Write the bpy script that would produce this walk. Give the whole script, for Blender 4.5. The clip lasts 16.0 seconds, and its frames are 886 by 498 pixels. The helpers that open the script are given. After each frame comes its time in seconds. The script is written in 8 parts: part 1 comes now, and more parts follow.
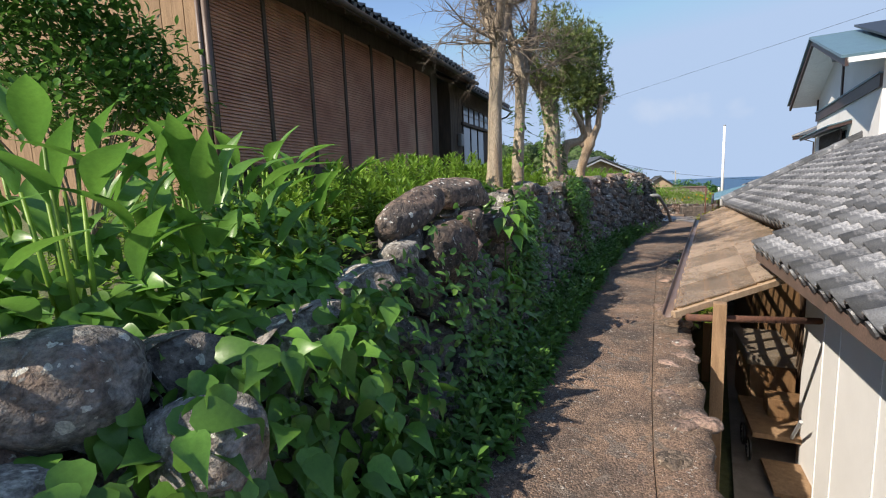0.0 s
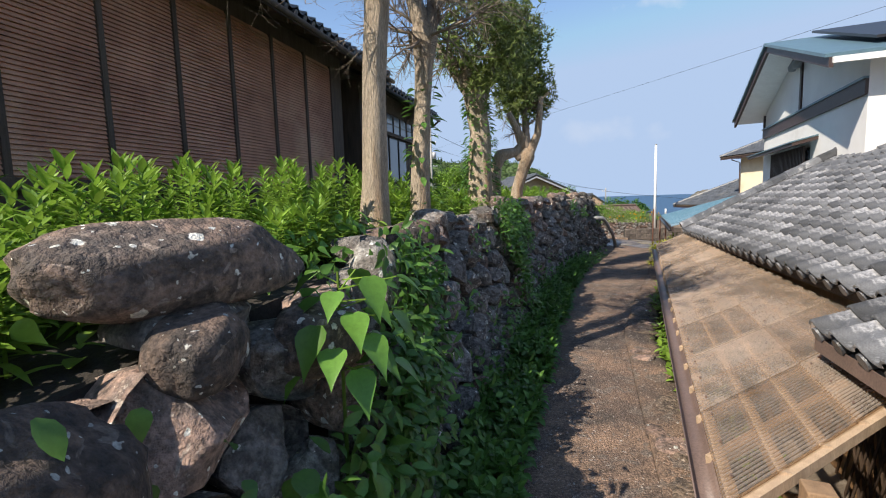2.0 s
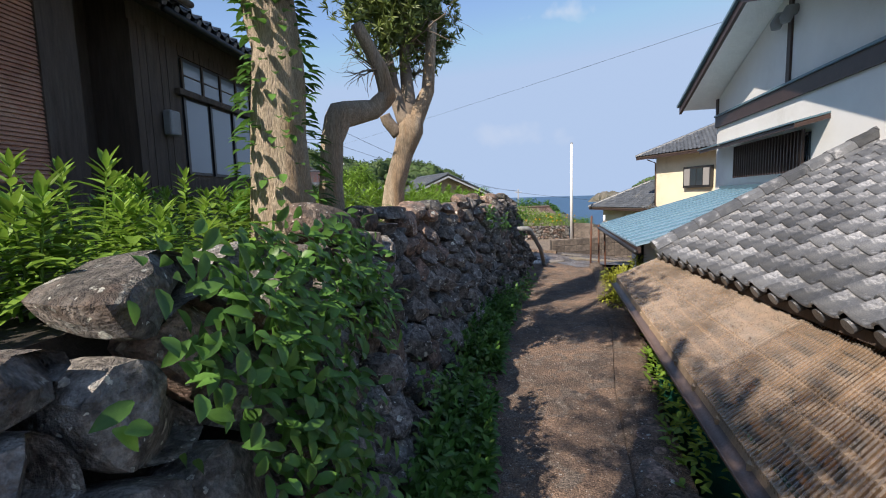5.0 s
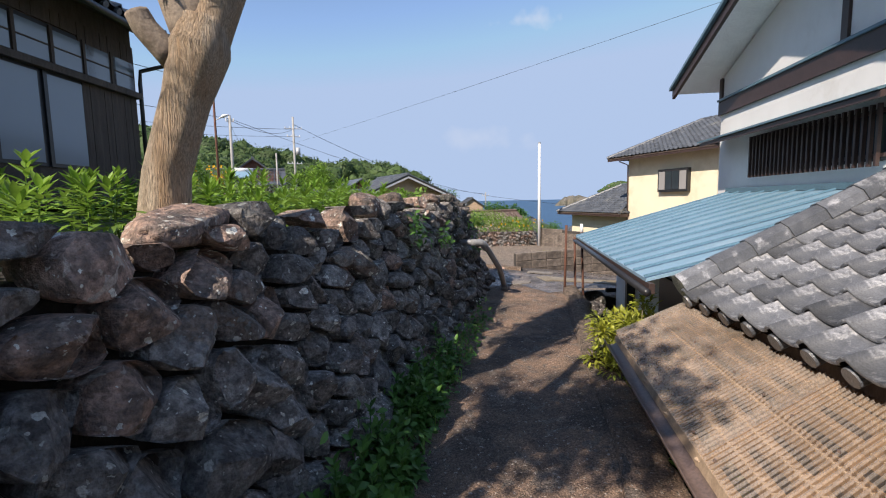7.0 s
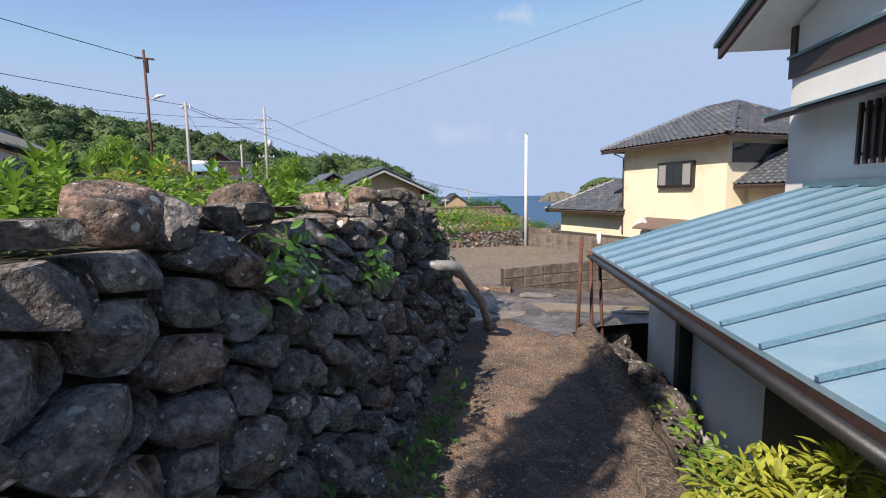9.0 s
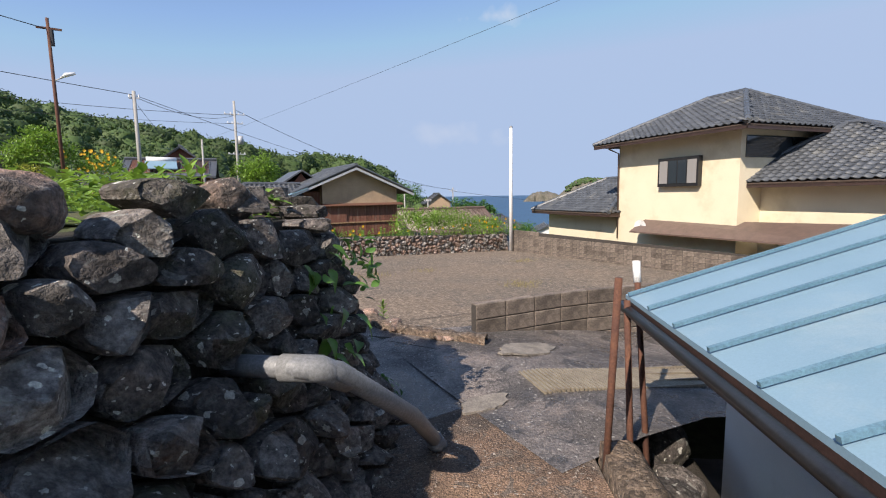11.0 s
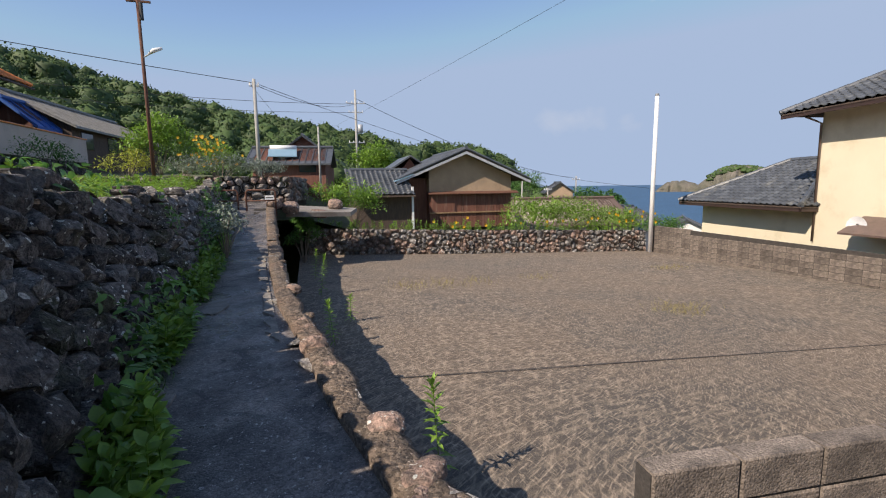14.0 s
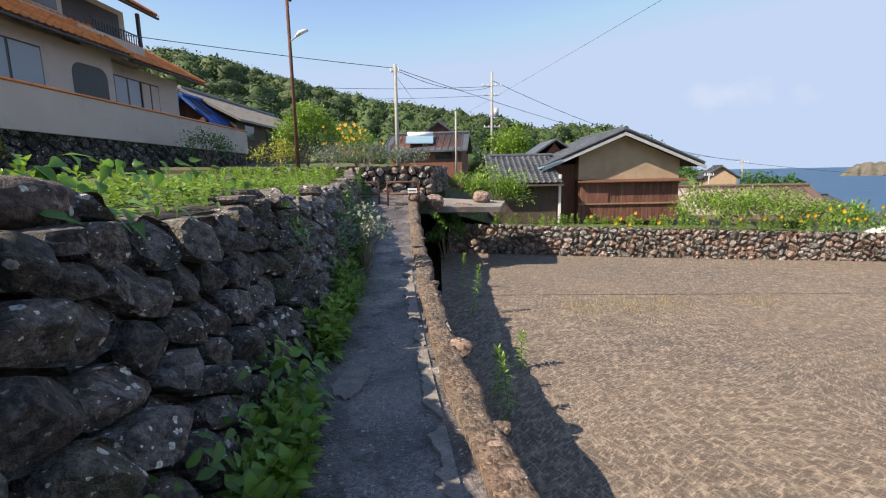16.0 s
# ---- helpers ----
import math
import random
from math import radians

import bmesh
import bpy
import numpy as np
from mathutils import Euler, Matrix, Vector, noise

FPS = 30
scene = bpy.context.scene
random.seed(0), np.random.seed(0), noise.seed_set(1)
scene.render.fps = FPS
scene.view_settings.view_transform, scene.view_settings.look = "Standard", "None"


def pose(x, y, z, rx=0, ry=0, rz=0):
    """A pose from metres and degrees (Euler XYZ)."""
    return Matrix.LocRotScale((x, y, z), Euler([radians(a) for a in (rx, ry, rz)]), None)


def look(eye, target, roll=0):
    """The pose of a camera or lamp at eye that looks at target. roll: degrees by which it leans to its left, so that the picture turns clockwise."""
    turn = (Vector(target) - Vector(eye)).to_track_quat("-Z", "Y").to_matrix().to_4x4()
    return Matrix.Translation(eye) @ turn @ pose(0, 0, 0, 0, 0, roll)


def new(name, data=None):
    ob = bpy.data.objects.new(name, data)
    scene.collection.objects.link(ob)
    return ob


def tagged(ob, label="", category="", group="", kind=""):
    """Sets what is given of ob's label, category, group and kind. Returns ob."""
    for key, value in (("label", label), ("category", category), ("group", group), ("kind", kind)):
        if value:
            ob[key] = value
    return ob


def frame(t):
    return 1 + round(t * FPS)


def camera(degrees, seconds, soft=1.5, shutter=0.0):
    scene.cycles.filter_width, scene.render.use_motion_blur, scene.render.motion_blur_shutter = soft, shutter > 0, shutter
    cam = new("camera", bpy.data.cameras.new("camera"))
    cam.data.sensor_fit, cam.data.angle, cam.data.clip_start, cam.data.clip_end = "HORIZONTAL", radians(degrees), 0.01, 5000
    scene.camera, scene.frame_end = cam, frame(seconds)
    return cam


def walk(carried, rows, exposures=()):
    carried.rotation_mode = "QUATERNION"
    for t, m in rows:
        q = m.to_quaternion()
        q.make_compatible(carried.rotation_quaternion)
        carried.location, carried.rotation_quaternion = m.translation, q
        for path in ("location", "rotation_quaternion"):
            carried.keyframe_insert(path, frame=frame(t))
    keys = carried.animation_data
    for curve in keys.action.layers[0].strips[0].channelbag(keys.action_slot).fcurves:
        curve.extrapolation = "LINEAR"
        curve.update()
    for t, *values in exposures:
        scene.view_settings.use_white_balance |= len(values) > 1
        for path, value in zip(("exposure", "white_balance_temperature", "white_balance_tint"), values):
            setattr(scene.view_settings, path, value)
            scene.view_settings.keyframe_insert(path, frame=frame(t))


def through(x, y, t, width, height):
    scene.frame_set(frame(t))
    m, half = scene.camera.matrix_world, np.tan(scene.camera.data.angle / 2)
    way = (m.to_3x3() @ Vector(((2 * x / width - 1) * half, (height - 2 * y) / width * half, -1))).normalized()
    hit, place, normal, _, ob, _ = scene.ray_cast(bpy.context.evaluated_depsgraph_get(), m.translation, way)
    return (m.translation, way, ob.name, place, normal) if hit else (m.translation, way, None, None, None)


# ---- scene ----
cam = camera(87.8, 16.0, soft=1.1)
METRES, EYE, TILT, LEAN, TURN = 22.0, 1.6, 0.0, 0.0, -5.5
ROWS = [
    (0.0, 0.0, 0.0, 0.0, -0.29, -7.66, 2.19),
    (0.5, 0.0093, 0.03, 0.003, -2.73, -7.26, 1.94),
    (1.0, 0.0165, 0.0599, 0.0035, -5.18, -6.68, 1.79),
    (1.5, 0.0263, 0.0925, 0.0045, -6.45, -6.28, 1.73),
    (2.0, 0.0362, 0.1231, 0.0053, -7.74, -6.08, 1.7),
    (2.5, 0.0459, 0.1555, 0.0067, -8.92, -6.1, 1.51),
    (3.0, 0.0597, 0.1877, 0.0067, -11.07, -6.04, 1.48),
    (3.5, 0.0707, 0.2182, 0.0063, -13.61, -6.22, 1.63),
    (6.0, 0.1496, 0.3647, 0.0076, -19.83, -6.03, 1.34),
    (6.5, 0.1679, 0.3919, 0.0074, -20.89, -5.97, 1.14),
    (7.0, 0.1855, 0.418, 0.006, -21.85, -6.05, 1.04),
    (7.5, 0.2052, 0.4456, 0.0059, -22.47, -6.16, 1.01),
    (8.0, 0.2201, 0.4733, 0.0059, -22.99, -6.31, 1.03),
    (8.5, 0.2334, 0.5035, 0.0067, -23.25, -6.51, 0.89),
    (9.0, 0.2489, 0.5311, 0.0066, -23.87, -6.6, 0.9),
    (9.5, 0.2649, 0.559, 0.0063, -24.65, -6.62, 0.83),
    (10.0, 0.2848, 0.5853, 0.0065, -25.39, -6.51, 0.83),
    (12.5, 0.3698, 0.7111, 0.0032, -25.65, -7.07, 0.78),
    (13.0, 0.382, 0.7323, 0.0014, -23.57, -7.54, 0.6),
    (13.5, 0.3905, 0.756, 0.0005, -17.4, -7.88, 0.52),
    (14.0, 0.3924, 0.7823, 0.0001, -10.91, -7.76, 0.71),
    (14.5, 0.3863, 0.8103, 0.0017, -4.79, -7.75, 0.97),
    (15.0, 0.3795, 0.8407, 0.0047, 0.76, -8.65, 1.15),
    (15.5, 0.3705, 0.8664, 0.0031, 3.47, -9.27, 1.14),
    (16.0, 0.363, 0.8936, 0.0074, 4.73, -9.35, 1.06),
]
walk(cam, [(t, pose(0, 0, EYE, TILT, LEAN, TURN) @ pose(METRES * x, METRES * y, METRES * z, 90 + pitch, roll, yaw)) for t, x, y, z, yaw, pitch, roll in ROWS], [(0.0, 0.50, 6850, 12), (3.5, 0.47, 6800, 12), (6.5, 0.42, 6800, 15), (10.5, 0.40, 6800, 15), (12.5, 0.17, 6850, 15), (13.5, 0.16, 6900, 15), (14.5, 0.32, 7050, 15), (15.5, 0.45, 7150, 15), (16.0, 0.66, 7300, 15)])

# ---- light ----
world = bpy.data.worlds.new("sky")
scene.world = world
world.use_nodes = True
wn = world.node_tree.nodes
wl = world.node_tree.links
sky = wn.new("ShaderNodeTexSky")
sky.sky_type = "NISHITA"
sky.sun_disc = False
sky.sun_elevation = radians(39)
sky.sun_rotation = radians(241)
sky.air_density, sky.dust_density, sky.ozone_density = 1.0, 0.15, 3.0
wn["Background"].inputs["Strength"].default_value = 0.15
cap = wn.new("ShaderNodeMix")
cap.data_type, cap.blend_type = "RGBA", "DARKEN"
cap.inputs["Factor"].default_value = 1.0
cap.inputs["B"].default_value = (2.12, 2.9, 4.2, 1)
wl.new(sky.outputs[0], cap.inputs["A"])
# two thin fair-weather clouds low over the bay
ray_co = wn.new("ShaderNodeTexCoord")
cloud_noise = wn.new("ShaderNodeTexNoise")
cloud_noise.inputs["Scale"].default_value, cloud_noise.inputs["Detail"].default_value = 16.0, 6.0
wl.new(ray_co.outputs["Generated"], cloud_noise.inputs["Vector"])
veil = cap.outputs["Result"]
for bearing, rise, wide, tall, amount in ((32.5, 0.13, 0.10, 0.030, 0.55), (37.5, 0.365, 0.075, 0.020, 1.3)):
    cb = radians(bearing)
    flat_ = math.hypot(1, rise)
    centre = Vector((math.sin(cb), math.cos(cb), rise)) / flat_
    offs = wn.new("ShaderNodeVectorMath")
    offs.operation = "SUBTRACT"
    wl.new(ray_co.outputs["Generated"], offs.inputs[0])
    offs.inputs[1].default_value = centre
    turn_ = wn.new("ShaderNodeMapping")
    turn_.vector_type = "POINT"
    turn_.inputs["Rotation"].default_value = (0, 0, cb)
    wl.new(offs.outputs[0], turn_.inputs["Vector"])
    squash = wn.new("ShaderNodeVectorMath")
    squash.operation = "MULTIPLY"
    squash.inputs[1].default_value = (1 / wide, 1.5, 1 / tall)
    wl.new(turn_.outputs[0], squash.inputs[0])
    length_ = wn.new("ShaderNodeVectorMath")
    length_.operation = "LENGTH"
    wl.new(squash.outputs[0], length_.inputs[0])
    edge_ = wn.new("ShaderNodeMath")
    edge_.operation = "MULTIPLY_ADD"
    wl.new(length_.outputs["Value"], edge_.inputs[0])
    edge_.inputs[1].default_value = -0.32
    wl.new(cloud_noise.outputs[0], edge_.inputs[2])
    thick_ = wn.new("ShaderNodeMapRange")
    thick_.inputs["From Min"].default_value, thick_.inputs["From Max"].default_value = 0.22, 0.62
    thick_.inputs["To Max"].default_value = 0.5 * amount
    wl.new(edge_.outputs[0], thick_.inputs["Value"])
    blend_ = wn.new("ShaderNodeMix")
    blend_.data_type = "RGBA"
    wl.new(thick_.outputs[0], blend_.inputs["Factor"])
    wl.new(veil, blend_.inputs["A"])
    blend_.inputs["B"].default_value = (4.2, 4.35, 4.6, 1)
    veil = blend_.outputs["Result"]
wl.new(veil, wn["Background"].inputs["Color"])
sun = new("sun", bpy.data.lights.new("sun", "SUN"))
sun.data.energy, sun.data.angle, sun.data.color = 5.0, radians(0.6), (1.0, 0.93, 0.82)
sun.matrix_world = look((0, 0, 0), (1.02, 0.45, -1.0))
sun.location = (-40, -25, 60)

# ---- frames of reference: along the lane (u, v), the wooden house (H), the tiled house (K), plain (X) ----
class Axes:
    def __init__(self, x, y, bearing):
        self.o = Vector((x, y))
        b = radians(bearing)
        self.e, self.n = Vector((math.sin(b), math.cos(b))), Vector((math.cos(b), -math.sin(b)))

    def __call__(self, a, b, z=0.0):
        p = self.o + self.e * a + self.n * b
        return Vector((p.x, p.y, z))


UV = Axes(0, 0, 36.17)
HH = Axes(-2.4, 6.9, 28.36)
KK = Axes(8.44, 11.18, 30.2)
YH = Axes(26.45, 22.24, 10.0)
XY = Axes(0, 0, 0)          # a = north, b = east

# ---- mesh builder ----
class Geo:
    def __init__(self):
        self.v, self.f, self.marks = [], [], []

    def add(self, verts, faces):
        n = len(self.v)
        self.v.extend(Vector(p) for p in verts)
        self.f.extend(tuple(i + n for i in q) for q in faces)
        return self

    def box(self, ax, a0, a1, b0, b1, z0, z1):
        self.marks.append((len(self.v), len(self.f)))
        vs = [ax(a, b, z) for z in (z0, z1) for a, b in ((a0, b0), (a0, b1), (a1, b1), (a1, b0))]
        return self.add(vs, [(0, 3, 2, 1), (4, 5, 6, 7), (0, 1, 5, 4), (1, 2, 6, 5), (2, 3, 7, 6), (3, 0, 4, 7)])

    def slab(self, pts, down):
        """A flat or tilted polygon given a thickness straight down."""
        self.marks.append((len(self.v), len(self.f)))
        n = len(pts)
        top = [Vector(p) for p in pts]
        low = [p - Vector((0, 0, down)) for p in top]
        fs = [tuple(range(n)), tuple(range(2 * n - 1, n - 1, -1))]
        fs += [(i, n + i, n + (i + 1) % n, (i + 1) % n) for i in range(n)]
        return self.add(top + low, fs)

    def tube(self, pts, radii, sides=8, cap=True):
        pts = [Vector(p) for p in pts]
        if not hasattr(radii, "__len__"):
            radii = [radii] * len(pts)
        vs, fs = [], []
        side = None
        for i, p in enumerate(pts):
            d = (pts[min(i + 1, len(pts) - 1)] - pts[max(i - 1, 0)]).normalized()
            if side is None:
                side = d.orthogonal().normalized()
            side = (side - d * side.dot(d)).normalized()
            up = d.cross(side)
            for k in range(sides):
                a = 2 * math.pi * k / sides
                vs.append(p + (side * math.cos(a) + up * math.sin(a)) * radii[i])
        for i in range(len(pts) - 1):
            for k in range(sides):
                j = (k + 1) % sides
                fs.append((i * sides + k, i * sides + j, (i + 1) * sides + j, (i + 1) * sides + k))
        if cap:
            fs.append(tuple(range(sides - 1, -1, -1)))
            fs.append(tuple((len(pts) - 1) * sides + k for k in range(sides)))
        return self.add(vs, fs)


BASE = {}


def mesh_data(name, geo, mat, smooth=False, origin=(0, 0, 0)):
    me = bpy.data.meshes.new(name)
    o = Vector(origin)
    me.from_pydata([p - o for p in geo.v], [], geo.f)
    me.materials.append(mat)
    if smooth:
        me.polygons.foreach_set("use_smooth", [True] * len(me.polygons))
    me.update()
    return me


def thing(name, at, label="", category="", group="", kind=""):
    ob = new(name)
    ob.location = at
    ob.empty_display_size = 0.2
    BASE[ob] = Vector(at)
    return tagged(ob, label, category, group, kind)


def part(name, geo, mat, parent=None, label="", smooth=False, bevel=0.0):
    """One mesh object under a thing or a part; its geometry is given in world metres. Walls and roofs of several bodies become several parts."""
    if len(geo.marks) > 1 and name in ("wall", "roof", "bargeboard"):
        ends = geo.marks[1:] + [(len(geo.v), len(geo.f))]
        made = []
        for (v0, f0), (v1, f1) in zip(geo.marks, ends):
            one = Geo()
            one.add(geo.v[v0:v1], [tuple(i - v0 for i in q) for q in geo.f[f0:f1]])
            made.append(part(name, one, mat, parent, label, smooth, bevel))
        return made[0]
    o = BASE[parent] if parent else Vector((0, 0, 0))
    ob = new(name, mesh_data(name, geo, mat, smooth, o))
    if parent:
        ob.parent = parent
    BASE[ob] = o
    if bevel:
        m = ob.modifiers.new("bevel", "BEVEL")
        m.width, m.segments, m.limit_method = bevel, 2, "ANGLE"
    return tagged(ob, label)


def solo(name, geo, mat, label, category, group="", kind="", smooth=False, bevel=0.0):
    """A thing that is a single mesh."""
    lo = Vector((sum(p.x for p in geo.v) / len(geo.v), sum(p.y for p in geo.v) / len(geo.v), min(p.z for p in geo.v)))
    ob = new(name, mesh_data(name, geo, mat, smooth, lo))
    ob.location = lo
    BASE[ob] = lo
    if bevel:
        m = ob.modifiers.new("bevel", "BEVEL")
        m.width, m.segments, m.limit_method = bevel, 2, "ANGLE"
    return tagged(ob, label, category, group, kind)


# ---- materials ----
def material(name, base, other=None, scale=4.0, rough=0.8, metal=0.0, bump=0.3, fine=40.0, stain=None, stain_scale=0.8,
             stain_amount=0.5, vary=0.0, spots=None, spot_scale=9.0, spot_size=0.3, stretch=(1, 1, 1), spec=0.5, dist=0.02, islands=False, swirl=0.0, grain=0.28,
             lichen=None, lichen_scale=13.0, cells=None, wet=None):
    m = bpy.data.materials.new(name)
    m.use_nodes = True
    nt = m.node_tree
    N, L = nt.nodes, nt.links
    bsdf = N["Principled BSDF"]
    bsdf.inputs["Roughness"].default_value = rough
    bsdf.inputs["Metallic"].default_value = metal
    bsdf.inputs["Specular IOR Level"].default_value = spec
    co = N.new("ShaderNodeTexCoord")
    mp = N.new("ShaderNodeMapping")
    mp.inputs["Scale"].default_value = stretch
    L.new(co.outputs["Object"], mp.inputs["Vector"])

    def noise_at(s, detail=4.0, rough_=0.6):
        n = N.new("ShaderNodeTexNoise")
        n.inputs["Scale"].default_value, n.inputs["Detail"].default_value, n.inputs["Roughness"].default_value = s, detail, rough_
        L.new(mp.outputs[0], n.inputs["Vector"])
        return n

    def ramp(src, lo, hi):
        r = N.new("ShaderNodeMapRange")
        r.inputs["From Min"].default_value, r.inputs["From Max"].default_value = lo, hi
        L.new(src, r.inputs["Value"])
        return r.outputs[0]

    def mix(fac, a, b):
        x = N.new("ShaderNodeMix")
        x.data_type = "RGBA"
        L.new(fac, x.inputs["Factor"])
        for sock, c in ((x.inputs["A"], a), (x.inputs["B"], b)):
            if isinstance(c, tuple):
                sock.default_value = (*c, 1)
            else:
                L.new(c, sock)
        return x.outputs["Result"]

    big = noise_at(scale)
    lo_, hi_ = (0.4, 0.6) if lichen else (0.3, 0.7)
    col = mix(ramp(big.outputs[0], lo_, hi_), base, other or tuple(c * 0.7 for c in base))
    if stain:
        st = noise_at(stain_scale, 6.0, 0.7)
        k = ramp(st.outputs[0], 0.62 - 0.25 * stain_amount, 0.72 - 0.1 * stain_amount)
        col = mix(k, col, stain)
    if spots:
        vo = N.new("ShaderNodeTexNoise")
        vo.inputs["Scale"].default_value, vo.inputs["Detail"].default_value, vo.inputs["Distortion"].default_value = spot_scale, 3.0 + 2 * swirl, swirl
        L.new(co.outputs["Object"], vo.inputs["Vector"])
        col = mix(ramp(vo.outputs[0], 0.72 - spot_size * 0.3, 0.75 - spot_size * 0.3), col, spots)
    cell_bump = None
    if cells:
        ve = N.new("ShaderNodeTexVoronoi")
        ve.inputs["Scale"].default_value = cells[0]
        L.new(co.outputs["Object"], ve.inputs["Vector"])
        tone = N.new("ShaderNodeSeparateColor")
        L.new(ve.outputs["Color"], tone.inputs[0])
        ch = N.new("ShaderNodeHueSaturation")
        cv = N.new("ShaderNodeMapRange")
        cv.inputs["To Min"].default_value, cv.inputs["To Max"].default_value = 1 - cells[1], 1 + cells[1]
        L.new(tone.outputs[0], cv.inputs["Value"])
        L.new(cv.outputs[0], ch.inputs["Value"])
        L.new(col, ch.inputs["Color"])
        col = ch.outputs[0]
        cell_bump = ve.outputs["Distance"]
    if lichen:
        # round pale crusts of many sizes, ragged at the rim
        warp = N.new("ShaderNodeTexNoise")
        warp.inputs["Scale"].default_value, warp.inputs["Detail"].default_value = lichen_scale * 2.5, 3.0
        L.new(co.outputs["Object"], warp.inputs["Vector"])
        wob = N.new("ShaderNodeVectorMath")
        wob.operation = "MULTIPLY_ADD"
        L.new(warp.outputs["Color"], wob.inputs[0])
        wob.inputs[1].default_value = (0.045, 0.045, 0.045)
        L.new(co.outputs["Object"], wob.inputs[2])
        for sc, reach in ((lichen_scale, 0.34), (lichen_scale * 2.4, 0.30)):
            lv_ = N.new("ShaderNodeTexVoronoi")
            lv_.inputs["Scale"].default_value = sc
            L.new(wob.outputs[0], lv_.inputs["Vector"])
            pick = N.new("ShaderNodeSeparateColor")
            L.new(lv_.outputs["Color"], pick.inputs[0])
            size_ = ramp(pick.outputs[0], 0.5, 1.0)
            rad = N.new("ShaderNodeMath")
            rad.operation = "MULTIPLY"
            L.new(size_, rad.inputs[0])
            rad.inputs[1].default_value = reach
            far_ = N.new("ShaderNodeMath")
            far_.operation = "SUBTRACT"
            L.new(rad.outputs[0], far_.inputs[0])
            L.new(lv_.outputs["Distance"], far_.inputs[1])
            col = mix(ramp(far_.outputs[0], 0.0, 0.03), col, lichen)
    if grain:
        gn = noise_at(fine * 1.7, 3.0, 0.7)
        gh = N.new("ShaderNodeHueSaturation")
        gv = N.new("ShaderNodeMapRange")
        gv.inputs["From Min"].default_value, gv.inputs["From Max"].default_value = 0.3, 0.7
        gv.inputs["To Min"].default_value, gv.inputs["To Max"].default_value = 1 - grain, 1 + grain
        L.new(gn.outputs[0], gv.inputs["Value"])
        L.new(gv.outputs[0], gh.inputs["Value"])
        L.new(col, gh.inputs["Color"])
        col = gh.outputs[0]
    if vary:
        if islands:
            oi = N.new("ShaderNodeNewGeometry")
            rnd = oi.outputs["Random Per Island"]
        else:
            oi = N.new("ShaderNodeObjectInfo")
            rnd = oi.outputs["Random"]
        hs = N.new("ShaderNodeHueSaturation")
        v = N.new("ShaderNodeMapRange")
        v.inputs["To Min"].default_value, v.inputs["To Max"].default_value = 1 - vary, 1 + vary
        L.new(rnd, v.inputs["Value"])
        L.new(v.outputs[0], hs.inputs["Value"])
        L.new(col, hs.inputs["Color"])
        col = hs.outputs[0]
    if wet:
        # damp, smoother patches
        wn_ = noise_at(wet[0], 4.0, 0.6)
        wr = N.new("ShaderNodeMapRange")
        wr.inputs["From Min"].default_value, wr.inputs["From Max"].default_value = 0.42, 0.6
        wr.inputs["To Min"].default_value, wr.inputs["To Max"].default_value = rough, wet[1]
        L.new(wn_.outputs[0], wr.inputs["Value"])
        L.new(wr.outputs[0], bsdf.inputs["Roughness"])
    L.new(col, bsdf.inputs["Base Color"])
    if bump:
        fn = noise_at(fine, 5.0, 0.65)
        ad = N.new("ShaderNodeMath")
        ad.operation = "MULTIPLY_ADD"
        L.new(big.outputs[0], ad.inputs[0])
        ad.inputs[1].default_value = 0.6
        L.new(fn.outputs[0], ad.inputs[2])
        high = ad.outputs[0]
        if cell_bump:
            dent = N.new("ShaderNodeMath")
            dent.operation = "MULTIPLY_ADD"
            L.new(cell_bump, dent.inputs[0])
            dent.inputs[1].default_value = -0.6
            L.new(high, dent.inputs[2])
            high = dent.outputs[0]
        b = N.new("ShaderNodeBump")
        b.inputs["Strength"].default_value, b.inputs["Distance"].default_value = bump, dist
        L.new(high, b.inputs["Height"])
        L.new(b.outputs[0], bsdf.inputs["Normal"])
    return m


def leaf_material(name, base, other, through=0.35, rough=0.45):
    m = material(name, base, other, scale=3.0, rough=rough, bump=0.08, fine=30, vary=0.35, islands=True, grain=0.12)
    nt = m.node_tree
    out, bs = nt.nodes["Material Output"], nt.nodes["Principled BSDF"]
    tr = nt.nodes.new("ShaderNodeBsdfTranslucent")
    col = bs.inputs["Base Color"].links[0].from_socket
    nt.links.new(col, tr.inputs["Color"])
    mx = nt.nodes.new("ShaderNodeMixShader")
    mx.inputs[0].default_value = through
    nt.links.new(bs.outputs[0], mx.inputs[1])
    nt.links.new(tr.outputs[0], mx.inputs[2])
    nt.links.new(mx.outputs[0], out.inputs["Surface"])
    return m


M_stone = material("basalt", (0.33, 0.305, 0.28), (0.12, 0.108, 0.10), scale=15, rough=0.9, bump=1.0, fine=26, stain=(0.215, 0.15, 0.11),
                   stain_scale=1.4, stain_amount=0.3, spots=(0.235, 0.23, 0.215), spot_scale=9, spot_size=0.45, swirl=1.5, grain=0.45, vary=0.4, dist=0.05,
                   lichen=(0.62, 0.61, 0.55))
M_stone_isl = material("basalt_joined", (0.25, 0.225, 0.205), (0.10, 0.09, 0.082), scale=15, rough=0.9, bump=1.0, fine=26, stain=(0.20, 0.13, 0.095),
                   stain_scale=1.4, stain_amount=0.3, spots=(0.21, 0.205, 0.19), spot_scale=9, spot_size=0.45, swirl=1.5, grain=0.45, vary=0.4, islands=True, dist=0.05,
                   lichen=(0.62, 0.61, 0.55))
